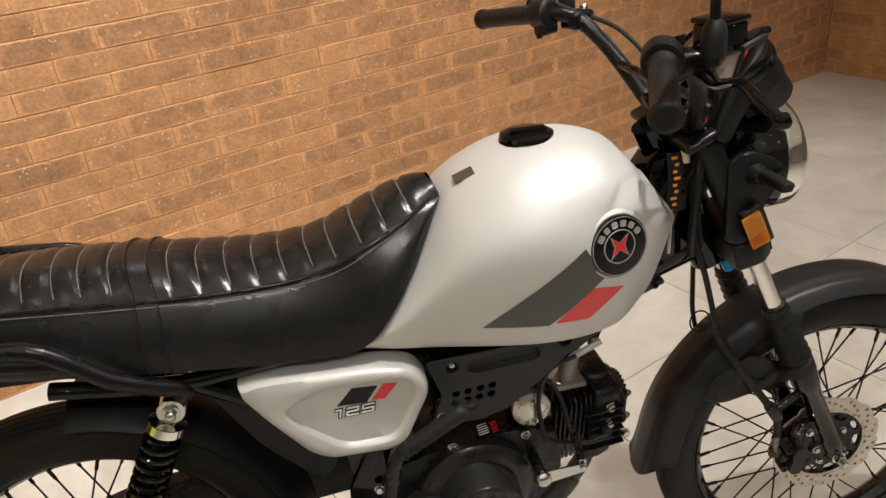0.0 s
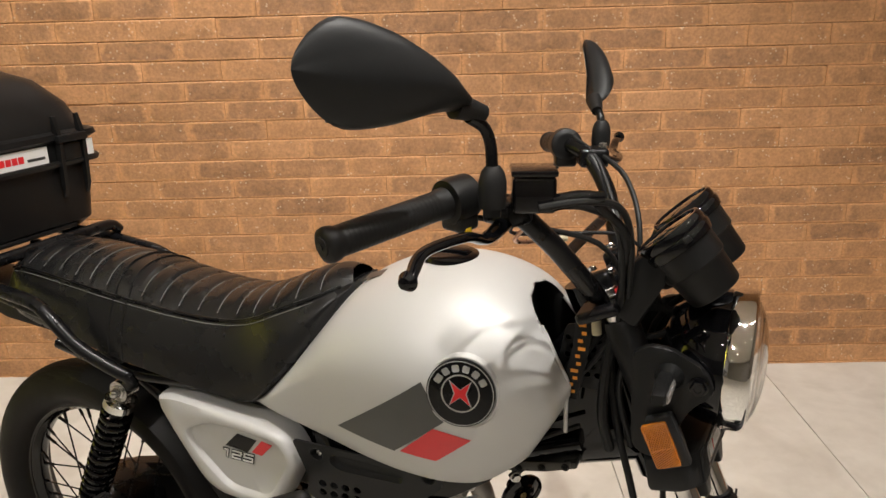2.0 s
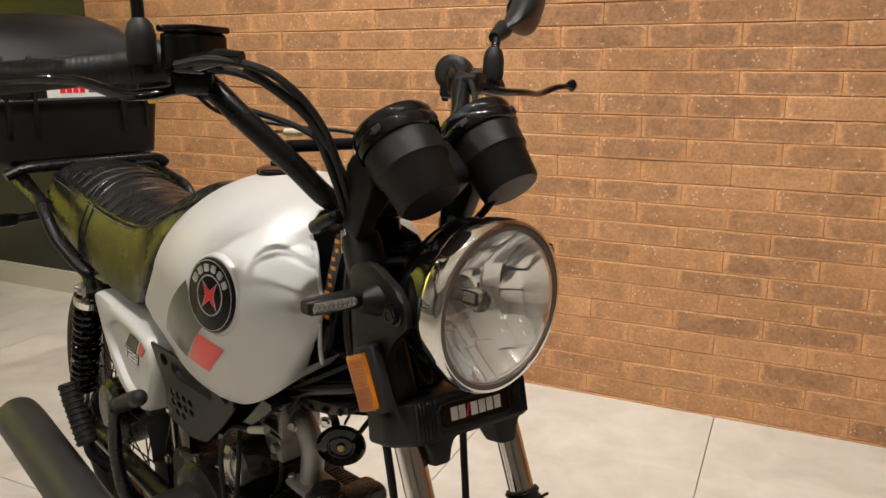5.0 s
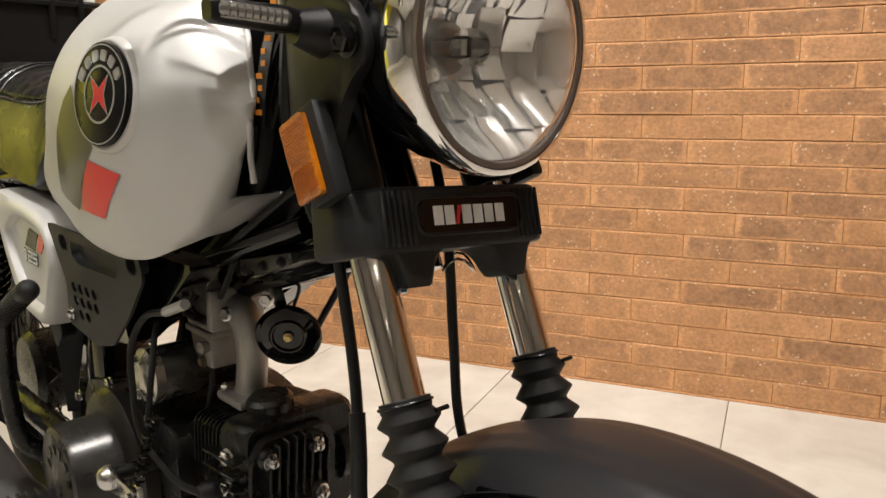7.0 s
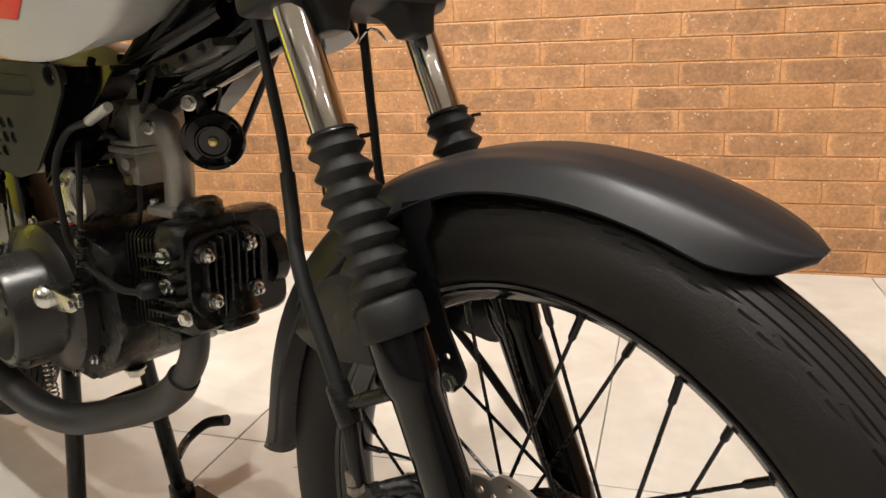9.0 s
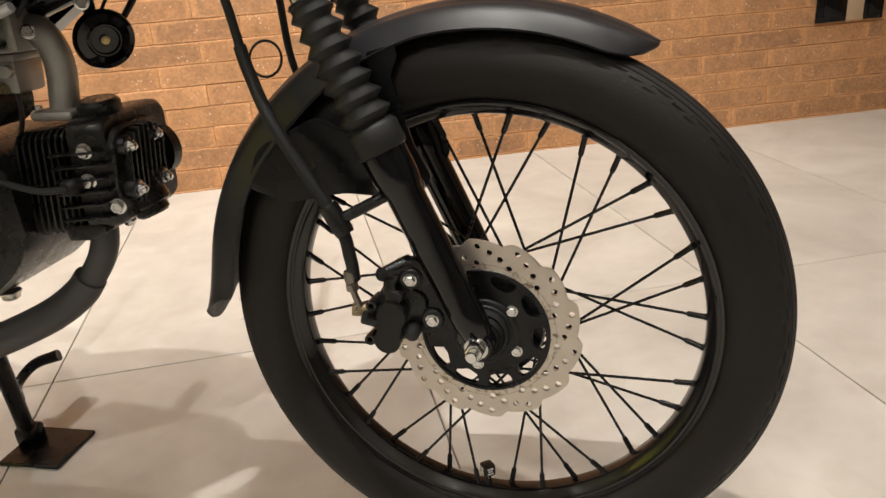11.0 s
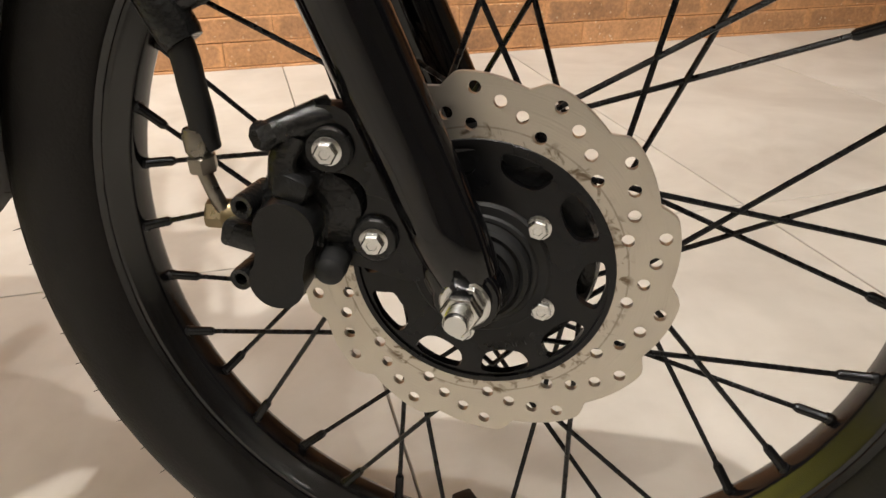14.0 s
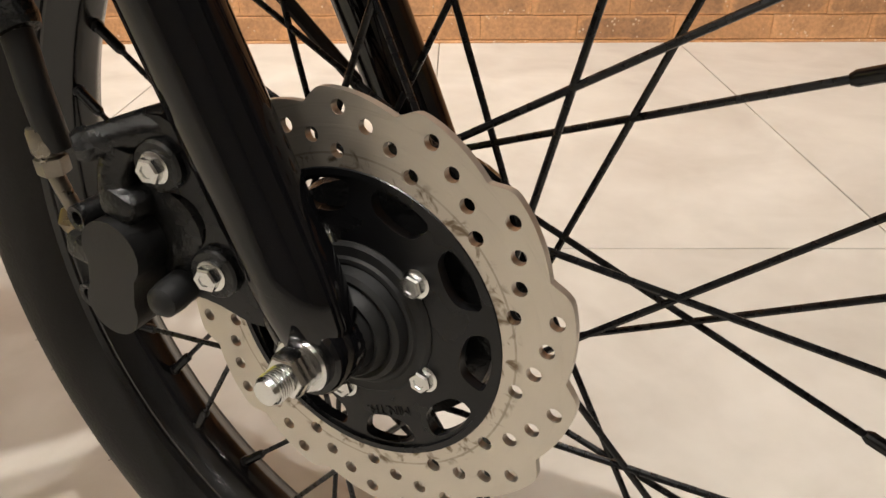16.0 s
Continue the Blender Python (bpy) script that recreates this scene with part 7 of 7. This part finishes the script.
cable("fuel_hose", [(-0.500, 0.038, 0.575), (-0.512, 0.052, 0.590), (-0.515, 0.056, 0.625), (-0.500, 0.050, 0.655)], 0.0040, None, "", carb)
cable("drain_hose", [(-0.476, 0.034, 0.530), (-0.474, 0.038, 0.505), (-0.482, 0.042, 0.480), (-0.500, 0.045, 0.460)], 0.0026, None, "", carb)
bm = bmesh.new()
tube(bm, [V(-0.462, 0.014, 0.590), V(-0.448, 0.014, 0.587), V(-0.438, 0.013, 0.572), V(-0.435, 0.012, 0.548), V(-0.441, 0.012, 0.508)], 0.0150, 20, 6)
block(bm, (0.012, 0.058, 0.042), Matrix.Translation(V(-0.460, 0.014, 0.590)), 0.004, 2)
block(bm, (0.050, 0.050, 0.010), Matrix.Translation(V(-0.442, 0.012, 0.504)), 0.004, 2)
intake = part("intake_pipe", bm, ALU, engine, "cast aluminium intake pipe")
bolt(intake, V(-0.448, 0.030, 0.588), V(0.6, 1, 0.2), 0.0058, "hex")
bolt(intake, V(-0.460, 0.030, 0.510), V(0, 0, 1), 0.005, "hex")
bm = bmesh.new()
tube(bm, [V(-0.514, 0.014, 0.588), V(-0.56, 0.012, 0.592), V(-0.63, 0.0, 0.600)], [0.021, 0.024, 0.028], 20, 4)
part("air_boot", bm, SOFT_RUBBER, engine)
bm = bmesh.new()
block(bm, (0.14, 0.11, 0.10), Matrix.Translation(V(-0.70, 0.0, 0.585)), 0.012, 3)
part("air_box", bm, PLASTIC, bike, "black plastic air box")
# Rocker warning labels and a small lever on the clutch cover.
bm = bmesh.new()
block(bm, (0.040, 0.030, 0.0012), Matrix.Translation(V(-0.585, 0.060, 0.4815)) @ rot(0, 0, 10))
label_ob = part("warning_label", bm, SATIN, engine, "dark warning label with red and white print")
for k in range(5):
    bm = bmesh.new()
    block(bm, (0.010, 0.0022, 0.0006), Matrix.Translation(V(-0.572, 0.050 + 0.005 * k, 0.4825)) @ rot(0, 0, 10))
    part("print_bar", bm, RED, label_ob)
    bm = bmesh.new()
    block(bm, (0.016, 0.0018, 0.0006), Matrix.Translation(V(-0.590, 0.050 + 0.005 * k, 0.4825)) @ rot(0, 0, 10))
    part("print_bar", bm, WHITE_PRINT, label_ob)
bm = bmesh.new()
prism(bm, rounded([(-0.524, 0.416), (-0.524, 0.437), (-0.500, 0.438), (-0.456, 0.437), (-0.453, 0.426), (-0.462, 0.422), (-0.500, 0.418)], 0.004, 3), 0.1250, 0.1285, 0.0008)
lathe(bm, [(0.0125, -0.008), (0.0125, -0.002), (0.0100, 0.002), (0.0070, 0.0045), (0.0, 0.0055)], 28, axis_matrix(V(-0.521, 0.1325, 0.4268), V(0, 1, 0)))
part("clutch_arm", bm, ZINC, engine, "zinc-plated clutch arm")
bm = bmesh.new()
lathe(bm, [(0.0085, -0.045), (0.0085, -0.004), (0.0105, -0.002), (0.0105, 0.001)], 18, axis_matrix(V(-0.521, 0.1240, 0.4268), V(0, 1, 0)))
part("clutch_shaft", bm, CAST, engine)
bm = bmesh.new()
tube(bm, [V(-0.460, 0.119, 0.4305), V(-0.460, 0.132, 0.4305)], 0.0048, 12, 1)
block(bm, (0.011, 0.006, 0.014), Matrix.Translation(V(-0.459, 0.1215, 0.4345)), 0.001, 1)
part("clutch_link", bm, ZINC, engine)
bm = bmesh.new()
line = [V(-0.460, 0.121, 0.438).lerp(V(-0.468, 0.100, 0.500), i / 120) for i in range(121)]
tube(bm, [p + V(0.0042 * math.cos(0.6 * i), 0.0042 * math.sin(0.6 * i), 0) for i, p in enumerate(line)], 0.0011, 6, 1)
part("return_spring", bm, GLOSS, engine)
for k in range(6):
    bm = bmesh.new()
    turn = pose(0, 0, 0, 0, 0, 75 - 30 * k)
    block(bm, (0.0085, 0.011, 0.0012), axis_matrix(V(-0.612, 0.1485, 0.395), V(0, 1, 0)) @ turn @ pose(0, 0.034, 0), 0.0004, 1)
    part("raised_print", bm, SATIN, cover)
cable("clutch_inner", [(-0.467, 0.108, 0.470), (-0.480, 0.092, 0.540), (-0.500, 0.070, 0.590), (-0.420, 0.050, 0.650), (-0.300, 0.040, 0.720)], 0.0032)

# Kick starter, foot pegs and brake pedal.
bm = bmesh.new()
tube(bm, [V(-0.735, 0.120, 0.372), V(-0.740, 0.150, 0.400), V(-0.745, 0.158, 0.470), V(-0.728, 0.158, 0.548), V(-0.715, 0.158, 0.562)], [0.013, 0.0105, 0.0095, 0.0095, 0.011], 14, 5)
kick = part("kick_starter", bm, CAST, bike, "black kick-start lever with a rubber pedal")
bm = bmesh.new()
tube(bm, [V(-0.722, 0.158, 0.556), V(-0.680, 0.156, 0.578), V(-0.640, 0.1525, 0.5965), V(-0.634, 0.152, 0.599), V(-0.6285, 0.1515, 0.6015), V(-0.6255, 0.1512, 0.603)], [0.0095, 0.0108, 0.0114, 0.0112, 0.0088, 0.0040], 18, 3)
pedal = part("pedal", bm, SOFT_RUBBER, kick)
for k in range(11):
    p = V(-0.716, 0.1577, 0.559).lerp(V(-0.650, 0.1535, 0.592), k / 10)
    bm = bmesh.new()
    lathe(bm, [(0.0102, -0.0014), (0.0119, -0.0008), (0.0119, 0.0008), (0.0102, 0.0014)], 16, axis_matrix(p, V(0.066, -0.004, 0.033)))
    part("ridge", bm, SOFT_RUBBER, pedal)
for s in (1, -1):
    bm = bmesh.new()
    tube(bm, [V(-0.700, s * 0.070, 0.330), V(-0.695 if s > 0 else -0.735, s * 0.135, 0.335 if s > 0 else 0.325)], 0.010, 12, 1)
    peg = part("foot_peg", bm, SATIN, bike, "folding foot peg with ribbed rubber")
    bm = bmesh.new()
    far = 0.0 if s > 0 else 0.045
    block(bm, (0.034, 0.085 + far, 0.020), Matrix.Translation(V(-0.693 - far, s * (0.175 + far / 2), 0.338 - far * 0.3)), 0.006, 3)
    part("rubber", bm, SOFT_RUBBER, peg)
    for k in range(8):
        bm = bmesh.new()
        block(bm, (0.034, 0.0035, 0.004), Matrix.Translation(V(-0.693 - far, s * (0.140 + (0.0098 + far / 8) * k), 0.349 - far * 0.3)), 0.001, 1)
        part("ridge", bm, SOFT_RUBBER, peg)
# Rear peg folded up beside the shock.
bm = bmesh.new()
tube(bm, [V(-0.965, 0.105, 0.330), V(-0.985, 0.128, 0.360), V(-0.990, 0.132, 0.385)], 0.010, 12, 3)
rear_peg = part("passenger_peg", bm, SATIN, bike, "passenger foot peg folded up")
bm = bmesh.new()
tube(bm, [V(-0.990, 0.133, 0.380), V(-1.030, 0.138, 0.450), V(-1.045, 0.139, 0.478)], 0.0165, 14, 1)
part("rubber", bm, SOFT_RUBBER, rear_peg)
for k in range(11):
    p = V(-0.990, 0.133, 0.380).lerp(V(-1.045, 0.139, 0.478), (k + 0.5) / 11)
    bm = bmesh.new()
    lathe(bm, [(0.0165, -0.0018), (0.0188, -0.001), (0.0188, 0.001), (0.0165, 0.0018)], 16, axis_matrix(p, V(-0.055, 0.006, 0.098)))
    part("ridge", bm, SOFT_RUBBER, rear_peg)

# Exhaust: header under the engine, muffler along the right side.
bm = bmesh.new()
tube(bm, [V(-0.414, 0.030, 0.390), V(-0.420, 0.030, 0.362), V(-0.434, 0.031, 0.336), V(-0.462, 0.034, 0.305), V(-0.500, 0.042, 0.279)], 0.0148, 20, 6)
exhaust = part("exhaust", bm, EXHAUST, bike, "matt black exhaust with a long muffler")
bm = bmesh.new()
tube(bm, [V(-0.4460, 0.0325, 0.3225), V(-0.4640, 0.0345, 0.3030), V(-0.500, 0.042, 0.279), V(-0.557, 0.060, 0.256), V(-0.612, 0.086, 0.243), V(-0.657, 0.106, 0.252), V(-0.705, 0.123, 0.281), V(-0.745, 0.133, 0.291)], [0.0178, 0.0186, 0.019, 0.019, 0.019, 0.019, 0.0195, 0.020], 22, 6)
part("header_sleeve", bm, EXHAUST, exhaust, "matt black sleeve over the header pipe")
bm = bmesh.new()
tube(bm, [V(-0.728, 0.128, 0.287), V(-0.785, 0.152, 0.292), V(-0.860, 0.165, 0.297), V(-1.285, 0.172, 0.318), V(-1.322, 0.173, 0.320), V(-1.328, 0.173, 0.320)], [0.021, 0.036, 0.042, 0.044, 0.038, 0.026], 28, 5)
part("muffler", bm, EXHAUST, exhaust, "matt black tapered muffler")
for x, r in ((-0.428, 0.050), (-0.396, 0.012)):
    bolt(exhaust, V(x, r, 0.384), V(0, 0, -1), 0.006, "hex")
# Lower crankcase and drain plug.
bm = bmesh.new()
prism(bm, rounded([(-0.480, 0.385), (-0.500, 0.350), (-0.580, 0.312), (-0.700, 0.300), (-0.700, 0.34), (-0.560, 0.36)], 0.01, 3), -0.05, 0.06, 0.003)
part("sump", bm, ALU, engine)
bolt(engine, V(-0.560, 0.03, 0.302), V(0, 0, -1), 0.010, "hex", POLISHED, "drain_plug")

# Centre stand with its foot plates.
for s in (1, -1):
    bm = bmesh.new()
    tube(bm, [V(-0.700, s * 0.045, 0.300), V(-0.703, s * 0.060, 0.160), V(-0.708, s * 0.078, 0.010)], 0.0115, 14, 2)
    stand = part("centre_stand", bm, SATIN, bike, "black centre stand with a flat foot plate")
    bm = bmesh.new()
    block(bm, (0.095, 0.088, 0.006), Matrix.Translation(V(-0.730 if s > 0 else -0.672, 0.095 if s > 0 else -0.068, 0.0035)), 0.0015, 1)
    part("foot_plate", bm, SATIN, stand)
    bm = bmesh.new()
    block(bm, (0.030, 0.030, 0.028), Matrix.Translation(V(-0.706, s * 0.078, 0.018)), 0.005, 2)
    part("gusset", bm, SATIN, stand)
bm = bmesh.new()
tube(bm, [V(-0.703, 0.055, 0.200), V(-0.703, -0.055, 0.200)], 0.009, 12, 1)
part("stand_bar", bm, SATIN, bike)
bm = bmesh.new()
tube(bm, [V(-0.706, -0.078, 0.075), V(-0.745, -0.120, 0.072), V(-0.735, -0.150, 0.090), V(-0.700, -0.165, 0.100)], [0.007, 0.007, 0.008, 0.009], 12, 4)
part("stand_lever", bm, SATIN, bike)
bm = bmesh.new()
turns, n = 16, 200
tube(bm, [V(-0.760 + 0.006 * math.cos(2 * math.pi * turns * i / n), 0.052 + 0.006 * math.sin(2 * math.pi * turns * i / n), 0.290 - 0.11 * i / n) for i in range(n + 1)], 0.0014, 6, 1)
part("stand_spring", bm, ZINC, bike)

# Inner rear mudguard and chain case.
bm = bmesh.new()
rows = []
for a in np.linspace(5, 84, 30):
    c, s_ = math.cos(math.radians(a)), math.sin(math.radians(a))
    ring = []
    for sgn, thick in ((1, 0.0), (-1, 0.003)):
        for t in np.linspace(-1, 1, 13) * sgn:
            rr = 0.316 - 0.026 * abs(t) ** 2.5 - thick
            ring.append(V(-1.168 + rr * c, (0.062 - thick) * t, 0.340 + rr * s_))
    rows.append(ring)
loft(bm, rows)
part("rear_mudguard", bm, PLASTIC, bike, "black plastic inner rear mudguard", 60)
bm = bmesh.new()
prism(bm, rounded([(-0.760, 0.420), (-1.120, 0.400), (-1.230, 0.370), (-1.230, 0.315), (-1.120, 0.290), (-0.760, 0.310)], 0.02, 4), -0.062, -0.088, 0.004)
part("chain_case", bm, PLASTIC, bike, "black chain case")
# Side frame behind the side cover.
for s in (1, -1):
    bm = bmesh.new()
    prism(bm, rounded([(-0.965, 0.690), (-0.900, 0.700), (-0.860, 0.600), (-0.800, 0.500), (-0.830, 0.470), (-0.900, 0.560)], 0.012, 3), s * 0.060, s * 0.080, 0.003)
    part("side_fairing", bm, PLASTIC, bike)

# Top case on the rack.
CASE = BIKE @ pose(-1.268, -0.013, 0.835)
case = thing("top_case", "black hard plastic top case with white labels on the rack", "luggage case", CASE)


def case_ring(x0, x1, half, z, corner):
    return [Vector((x, y, z)) for x, y in rounded([(x1, -half), (x0, -half), (x0, half), (x1, half)], corner, 6)]


bm = bmesh.new()
loft(bm, [case_ring(-0.02, -0.34, 0.150, 0.0, 0.03), case_ring(-0.004, -0.37, 0.163, 0.014, 0.035), case_ring(0.0, -0.385, 0.174, 0.115, 0.035), case_ring(0.0, -0.385, 0.176, 0.122, 0.035)])
part("body", bm, PLASTIC, case, "black ribbed case body", 45)
bm = bmesh.new()
loft(bm, [case_ring(0.010, -0.395, 0.190, 0.118, 0.04), case_ring(0.012, -0.397, 0.192, 0.124, 0.04), case_ring(0.010, -0.395, 0.190, 0.128, 0.04)])
part("lower_rim", bm, PLASTIC, case)
bm = bmesh.new()
loft(bm, [case_ring(0.002, -0.388, 0.178, 0.120, 0.035), case_ring(0.002, -0.388, 0.178, 0.162, 0.035)])
part("band", bm, PLASTIC, case)
bm = bmesh.new()
loft(bm, [case_ring(0.006, -0.392, 0.184, 0.160, 0.04), case_ring(0.012, -0.397, 0.192, 0.165, 0.04), case_ring(0.010, -0.395, 0.190, 0.174, 0.04), case_ring(-0.002, -0.385, 0.178, 0.178, 0.04), case_ring(-0.018, -0.37, 0.165, 0.222, 0.05), case_ring(-0.045, -0.34, 0.135, 0.262, 0.06), case_ring(-0.09, -0.30, 0.095, 0.284, 0.06), case_ring(-0.14, -0.26, 0.05, 0.290, 0.04)])
part("lid", bm, PLASTIC, case, "domed black lid", 50)
for y in (0.118, -0.090):
    for dy in (-0.024, 0.024):
        bm = bmesh.new()
        yy = -(-y) + dy
        loft(bm, [[Vector((x, yy + w, z)) for x, w in ((0.004, -0.005), (0.016 * k, -0.0035), (0.016 * k, 0.0035), (0.004, 0.005))] for z, k in ((0.062, 0.3), (0.080, 0.75), (0.150, 1.0), (0.172, 1.0), (0.205, 0.45))])
        part("latch_rib", bm, PLASTIC, case)
    bm = bmesh.new()
    block(bm, (0.016, 0.062, 0.014), pose(0.012, y, 0.166), 0.004, 2)
    latch = part("latch", bm, PLASTIC, case)
    bm = bmesh.new()
    block(bm, (0.008, 0.036, 0.030), pose(0.009, y, 0.142), 0.003, 2)
    part("latch_plate", bm, PLASTIC, case)
for y, w in ((0.0155, 0.116), (0.150, 0.038), (-0.165, 0.050)):
    bm = bmesh.new()
    block(bm, (0.002, w, 0.030), pose(0.0035, y, 0.142), 0.0006, 1)
    label_ob = part("label", bm, WHITE_PRINT, case, "white label with red print")
    for k in range(4):
        if abs(y) > 0.1 and k > 1:
            continue
        bm = bmesh.new()
        block(bm, (0.0008, 0.0100, 0.0115), pose(0.0047, y + (0.030 if w > 0.1 else 0.012) * -1 + 0.0118 * k, 0.142), 0.0)
        part("print_bar", bm, RED, label_ob)
    if w > 0.1:
        bm = bmesh.new()
        block(bm, (0.0008, 0.034, 0.0045), pose(0.0047, y + 0.034, 0.1385), 0.0)
        part("print_bar", bm, DARK_DECAL, label_ob)


# Floor tiles, 0.61 by 1.22 m, laid with thin joints.
def tile_mesh():
    bm = bmesh.new()
    block(bm, (0.6075, 1.2175, 0.008), pose(0, 0, -0.004), bevel=0.0008, segments=1)
    return finish(bm, "tile", TILE)


TILE_MESH = tile_mesh()
for i in range(-9, 7):
    for j in range(-5, 2):
        x, y = 0.587 + 0.61 * (i + 0.5), 1.168 + 1.22 * (j + 0.5)
        if x - 0.3 < WEST or x - 0.31 > EAST or y - 0.6 > NORTH - 0.1:
            continue
        ob = new("tile", TILE_MESH)
        ob.parent = floor
        ob.matrix_parent_inverse = floor.matrix_basis.inverted()
        ob.location = (x, y, 0)


# Bricks in running bond, dry jointed, each a little out of line.
def brick_mesh(seed, length=BRICK_LONG):
    rng = random.Random(seed)
    bm = bmesh.new()
    w, h, d = length - 0.0012, BRICK_HIGH - 0.0017, BRICK_DEEP
    uv = bm.loops.layers.uv.new("face")
    across, upward = (0.0, 0.02, 0.25, 0.5, 0.75, 0.98, 1.0), (0.0, 0.03, 0.5, 0.955, 1.0)
    nx, nz = len(across) - 1, len(upward) - 1
    front = []
    for j, v in enumerate(upward):
        row = []
        for i, u in enumerate(across):
            x, z = (u - 0.5) * w, (v - 0.5) * h
            y = -d / 2 + (0.0017 if j == nz else 0.0012 if j == 0 else 0.0) + (0.0012 if i in (0, nx) else 0.0) + rng.uniform(-0.0006, 0.0006)
            if j in (0, nz):
                z += rng.uniform(-0.0006, 0.0004)
            row.append(bm.verts.new((x, y, z)))
        front.append(row)
    for j in range(nz):
        for i in range(nx):
            bm.faces.new((front[j][i], front[j][i + 1], front[j + 1][i + 1], front[j + 1][i]))
    rim = [front[0][i] for i in range(nx)] + [front[j][nx] for j in range(nz)] + [front[nz][i] for i in range(nx, 0, -1)] + [front[j][0] for j in range(nz, 0, -1)]
    back = [bm.verts.new((v.co.x, d / 2, v.co.z)) for v in rim]
    for k in range(len(rim)):
        bm.faces.new((rim[k], back[k], back[(k + 1) % len(rim)], rim[(k + 1) % len(rim)]))
    for f in bm.faces:
        for loop in f.loops:
            loop[uv].uv = (loop.vert.co.x / w + 0.5, loop.vert.co.z / h + 0.5)
    return bm


def wall_bricks(parent, x0, x1, near, to_world, seed):
    """near: the stretch whose bricks are objects of their own; the rest is one mesh."""
    rng = random.Random(seed)
    shared = [finish(brick_mesh(k), "brick", BRICK, 14) for k in range(8)]
    lumps = []
    for k in range(8):
        bm = brick_mesh(k)
        lumps.append(([v.co.copy() for v in bm.verts], [[v.index for v in f.verts] for f in (bm.verts.index_update(), bm.faces)[1]], [[tuple(l[bm.loops.layers.uv["face"]].uv) for l in f.loops] for f in bm.faces]))
        bm.free()
    verts, faces, uvs = [], [], []
    rows = int(CEILING / BRICK_HIGH) + 2
    for j in range(rows):
        z = -0.0545 + BRICK_HIGH * (j + 0.5)
        if z + BRICK_HIGH / 2 > CEILING:
            break
        phase = 0.076 + (0.0 if j % 2 else BRICK_LONG / 2) + rng.uniform(-0.004, 0.004)
        first_k = int(math.floor((x0 - phase) / BRICK_LONG)) - 1
        for k in range(first_k, first_k + int((x1 - x0) / BRICK_LONG) + 4):
            a, b = phase + BRICK_LONG * k, phase + BRICK_LONG * (k + 1)
            a, b = max(a, x0), min(b, x1)
            if b - a < 0.02:
                continue
            stretch = (b - a) / BRICK_LONG
            m = to_world @ Matrix.Translation(((a + b) / 2, rng.uniform(-0.0010, 0.0010), z)) @ pose(0, 0, 0, rng.uniform(-0.7, 0.7), rng.uniform(-0.12, 0.12), rng.uniform(-0.15, 0.15)) @ Matrix.Diagonal((stretch, 1, 1, 1))
            kind = rng.randrange(8)
            if near and near[0] < (a + b) / 2 < near[1] and z < near[2]:
                ob = new("brick", shared[kind])
                ob.parent = parent
                ob.matrix_parent_inverse = parent.matrix_basis.inverted()
                ob.matrix_basis = m
            else:
                base = len(verts)
                co, fs, us = lumps[kind]
                verts += [tuple(m @ c) for c in co]
                faces += [[base + v for v in f] for f in fs]
                uvs += [u for f in us for u in f]
    me = bpy.data.meshes.new("bricks")
    me.from_pydata(verts, [], faces)
    layer = me.uv_layers.new(name="face")
    layer.data.foreach_set("uv", [c for u in uvs for c in u])
    me.polygons.foreach_set("use_smooth", [True] * len(me.polygons))
    me.set_sharp_from_angle(angle=radians(14))
    me.materials.append(BRICK_REST)
    me.update()
    ob = new("bricks", me)
    ob.parent = parent
    ob.matrix_parent_inverse = parent.matrix_basis.inverted()
    tagged(ob, kind="stuff")


wall_bricks(wall_north, BRICK_WEST, EAST, (-0.75, 2.6, 1.34), Matrix.Translation((0, NORTH + BRICK_DEEP / 2, 0)), 5)
wall_bricks(wall_east, EAST_BRICK, NORTH - 0.001, None, Matrix.Translation((EAST + BRICK_DEEP / 2, 0, 0)) @ pose(0, 0, 0, 0, 0, -90) @ Matrix.Diagonal((-1, 1, 1, 1)), 9)
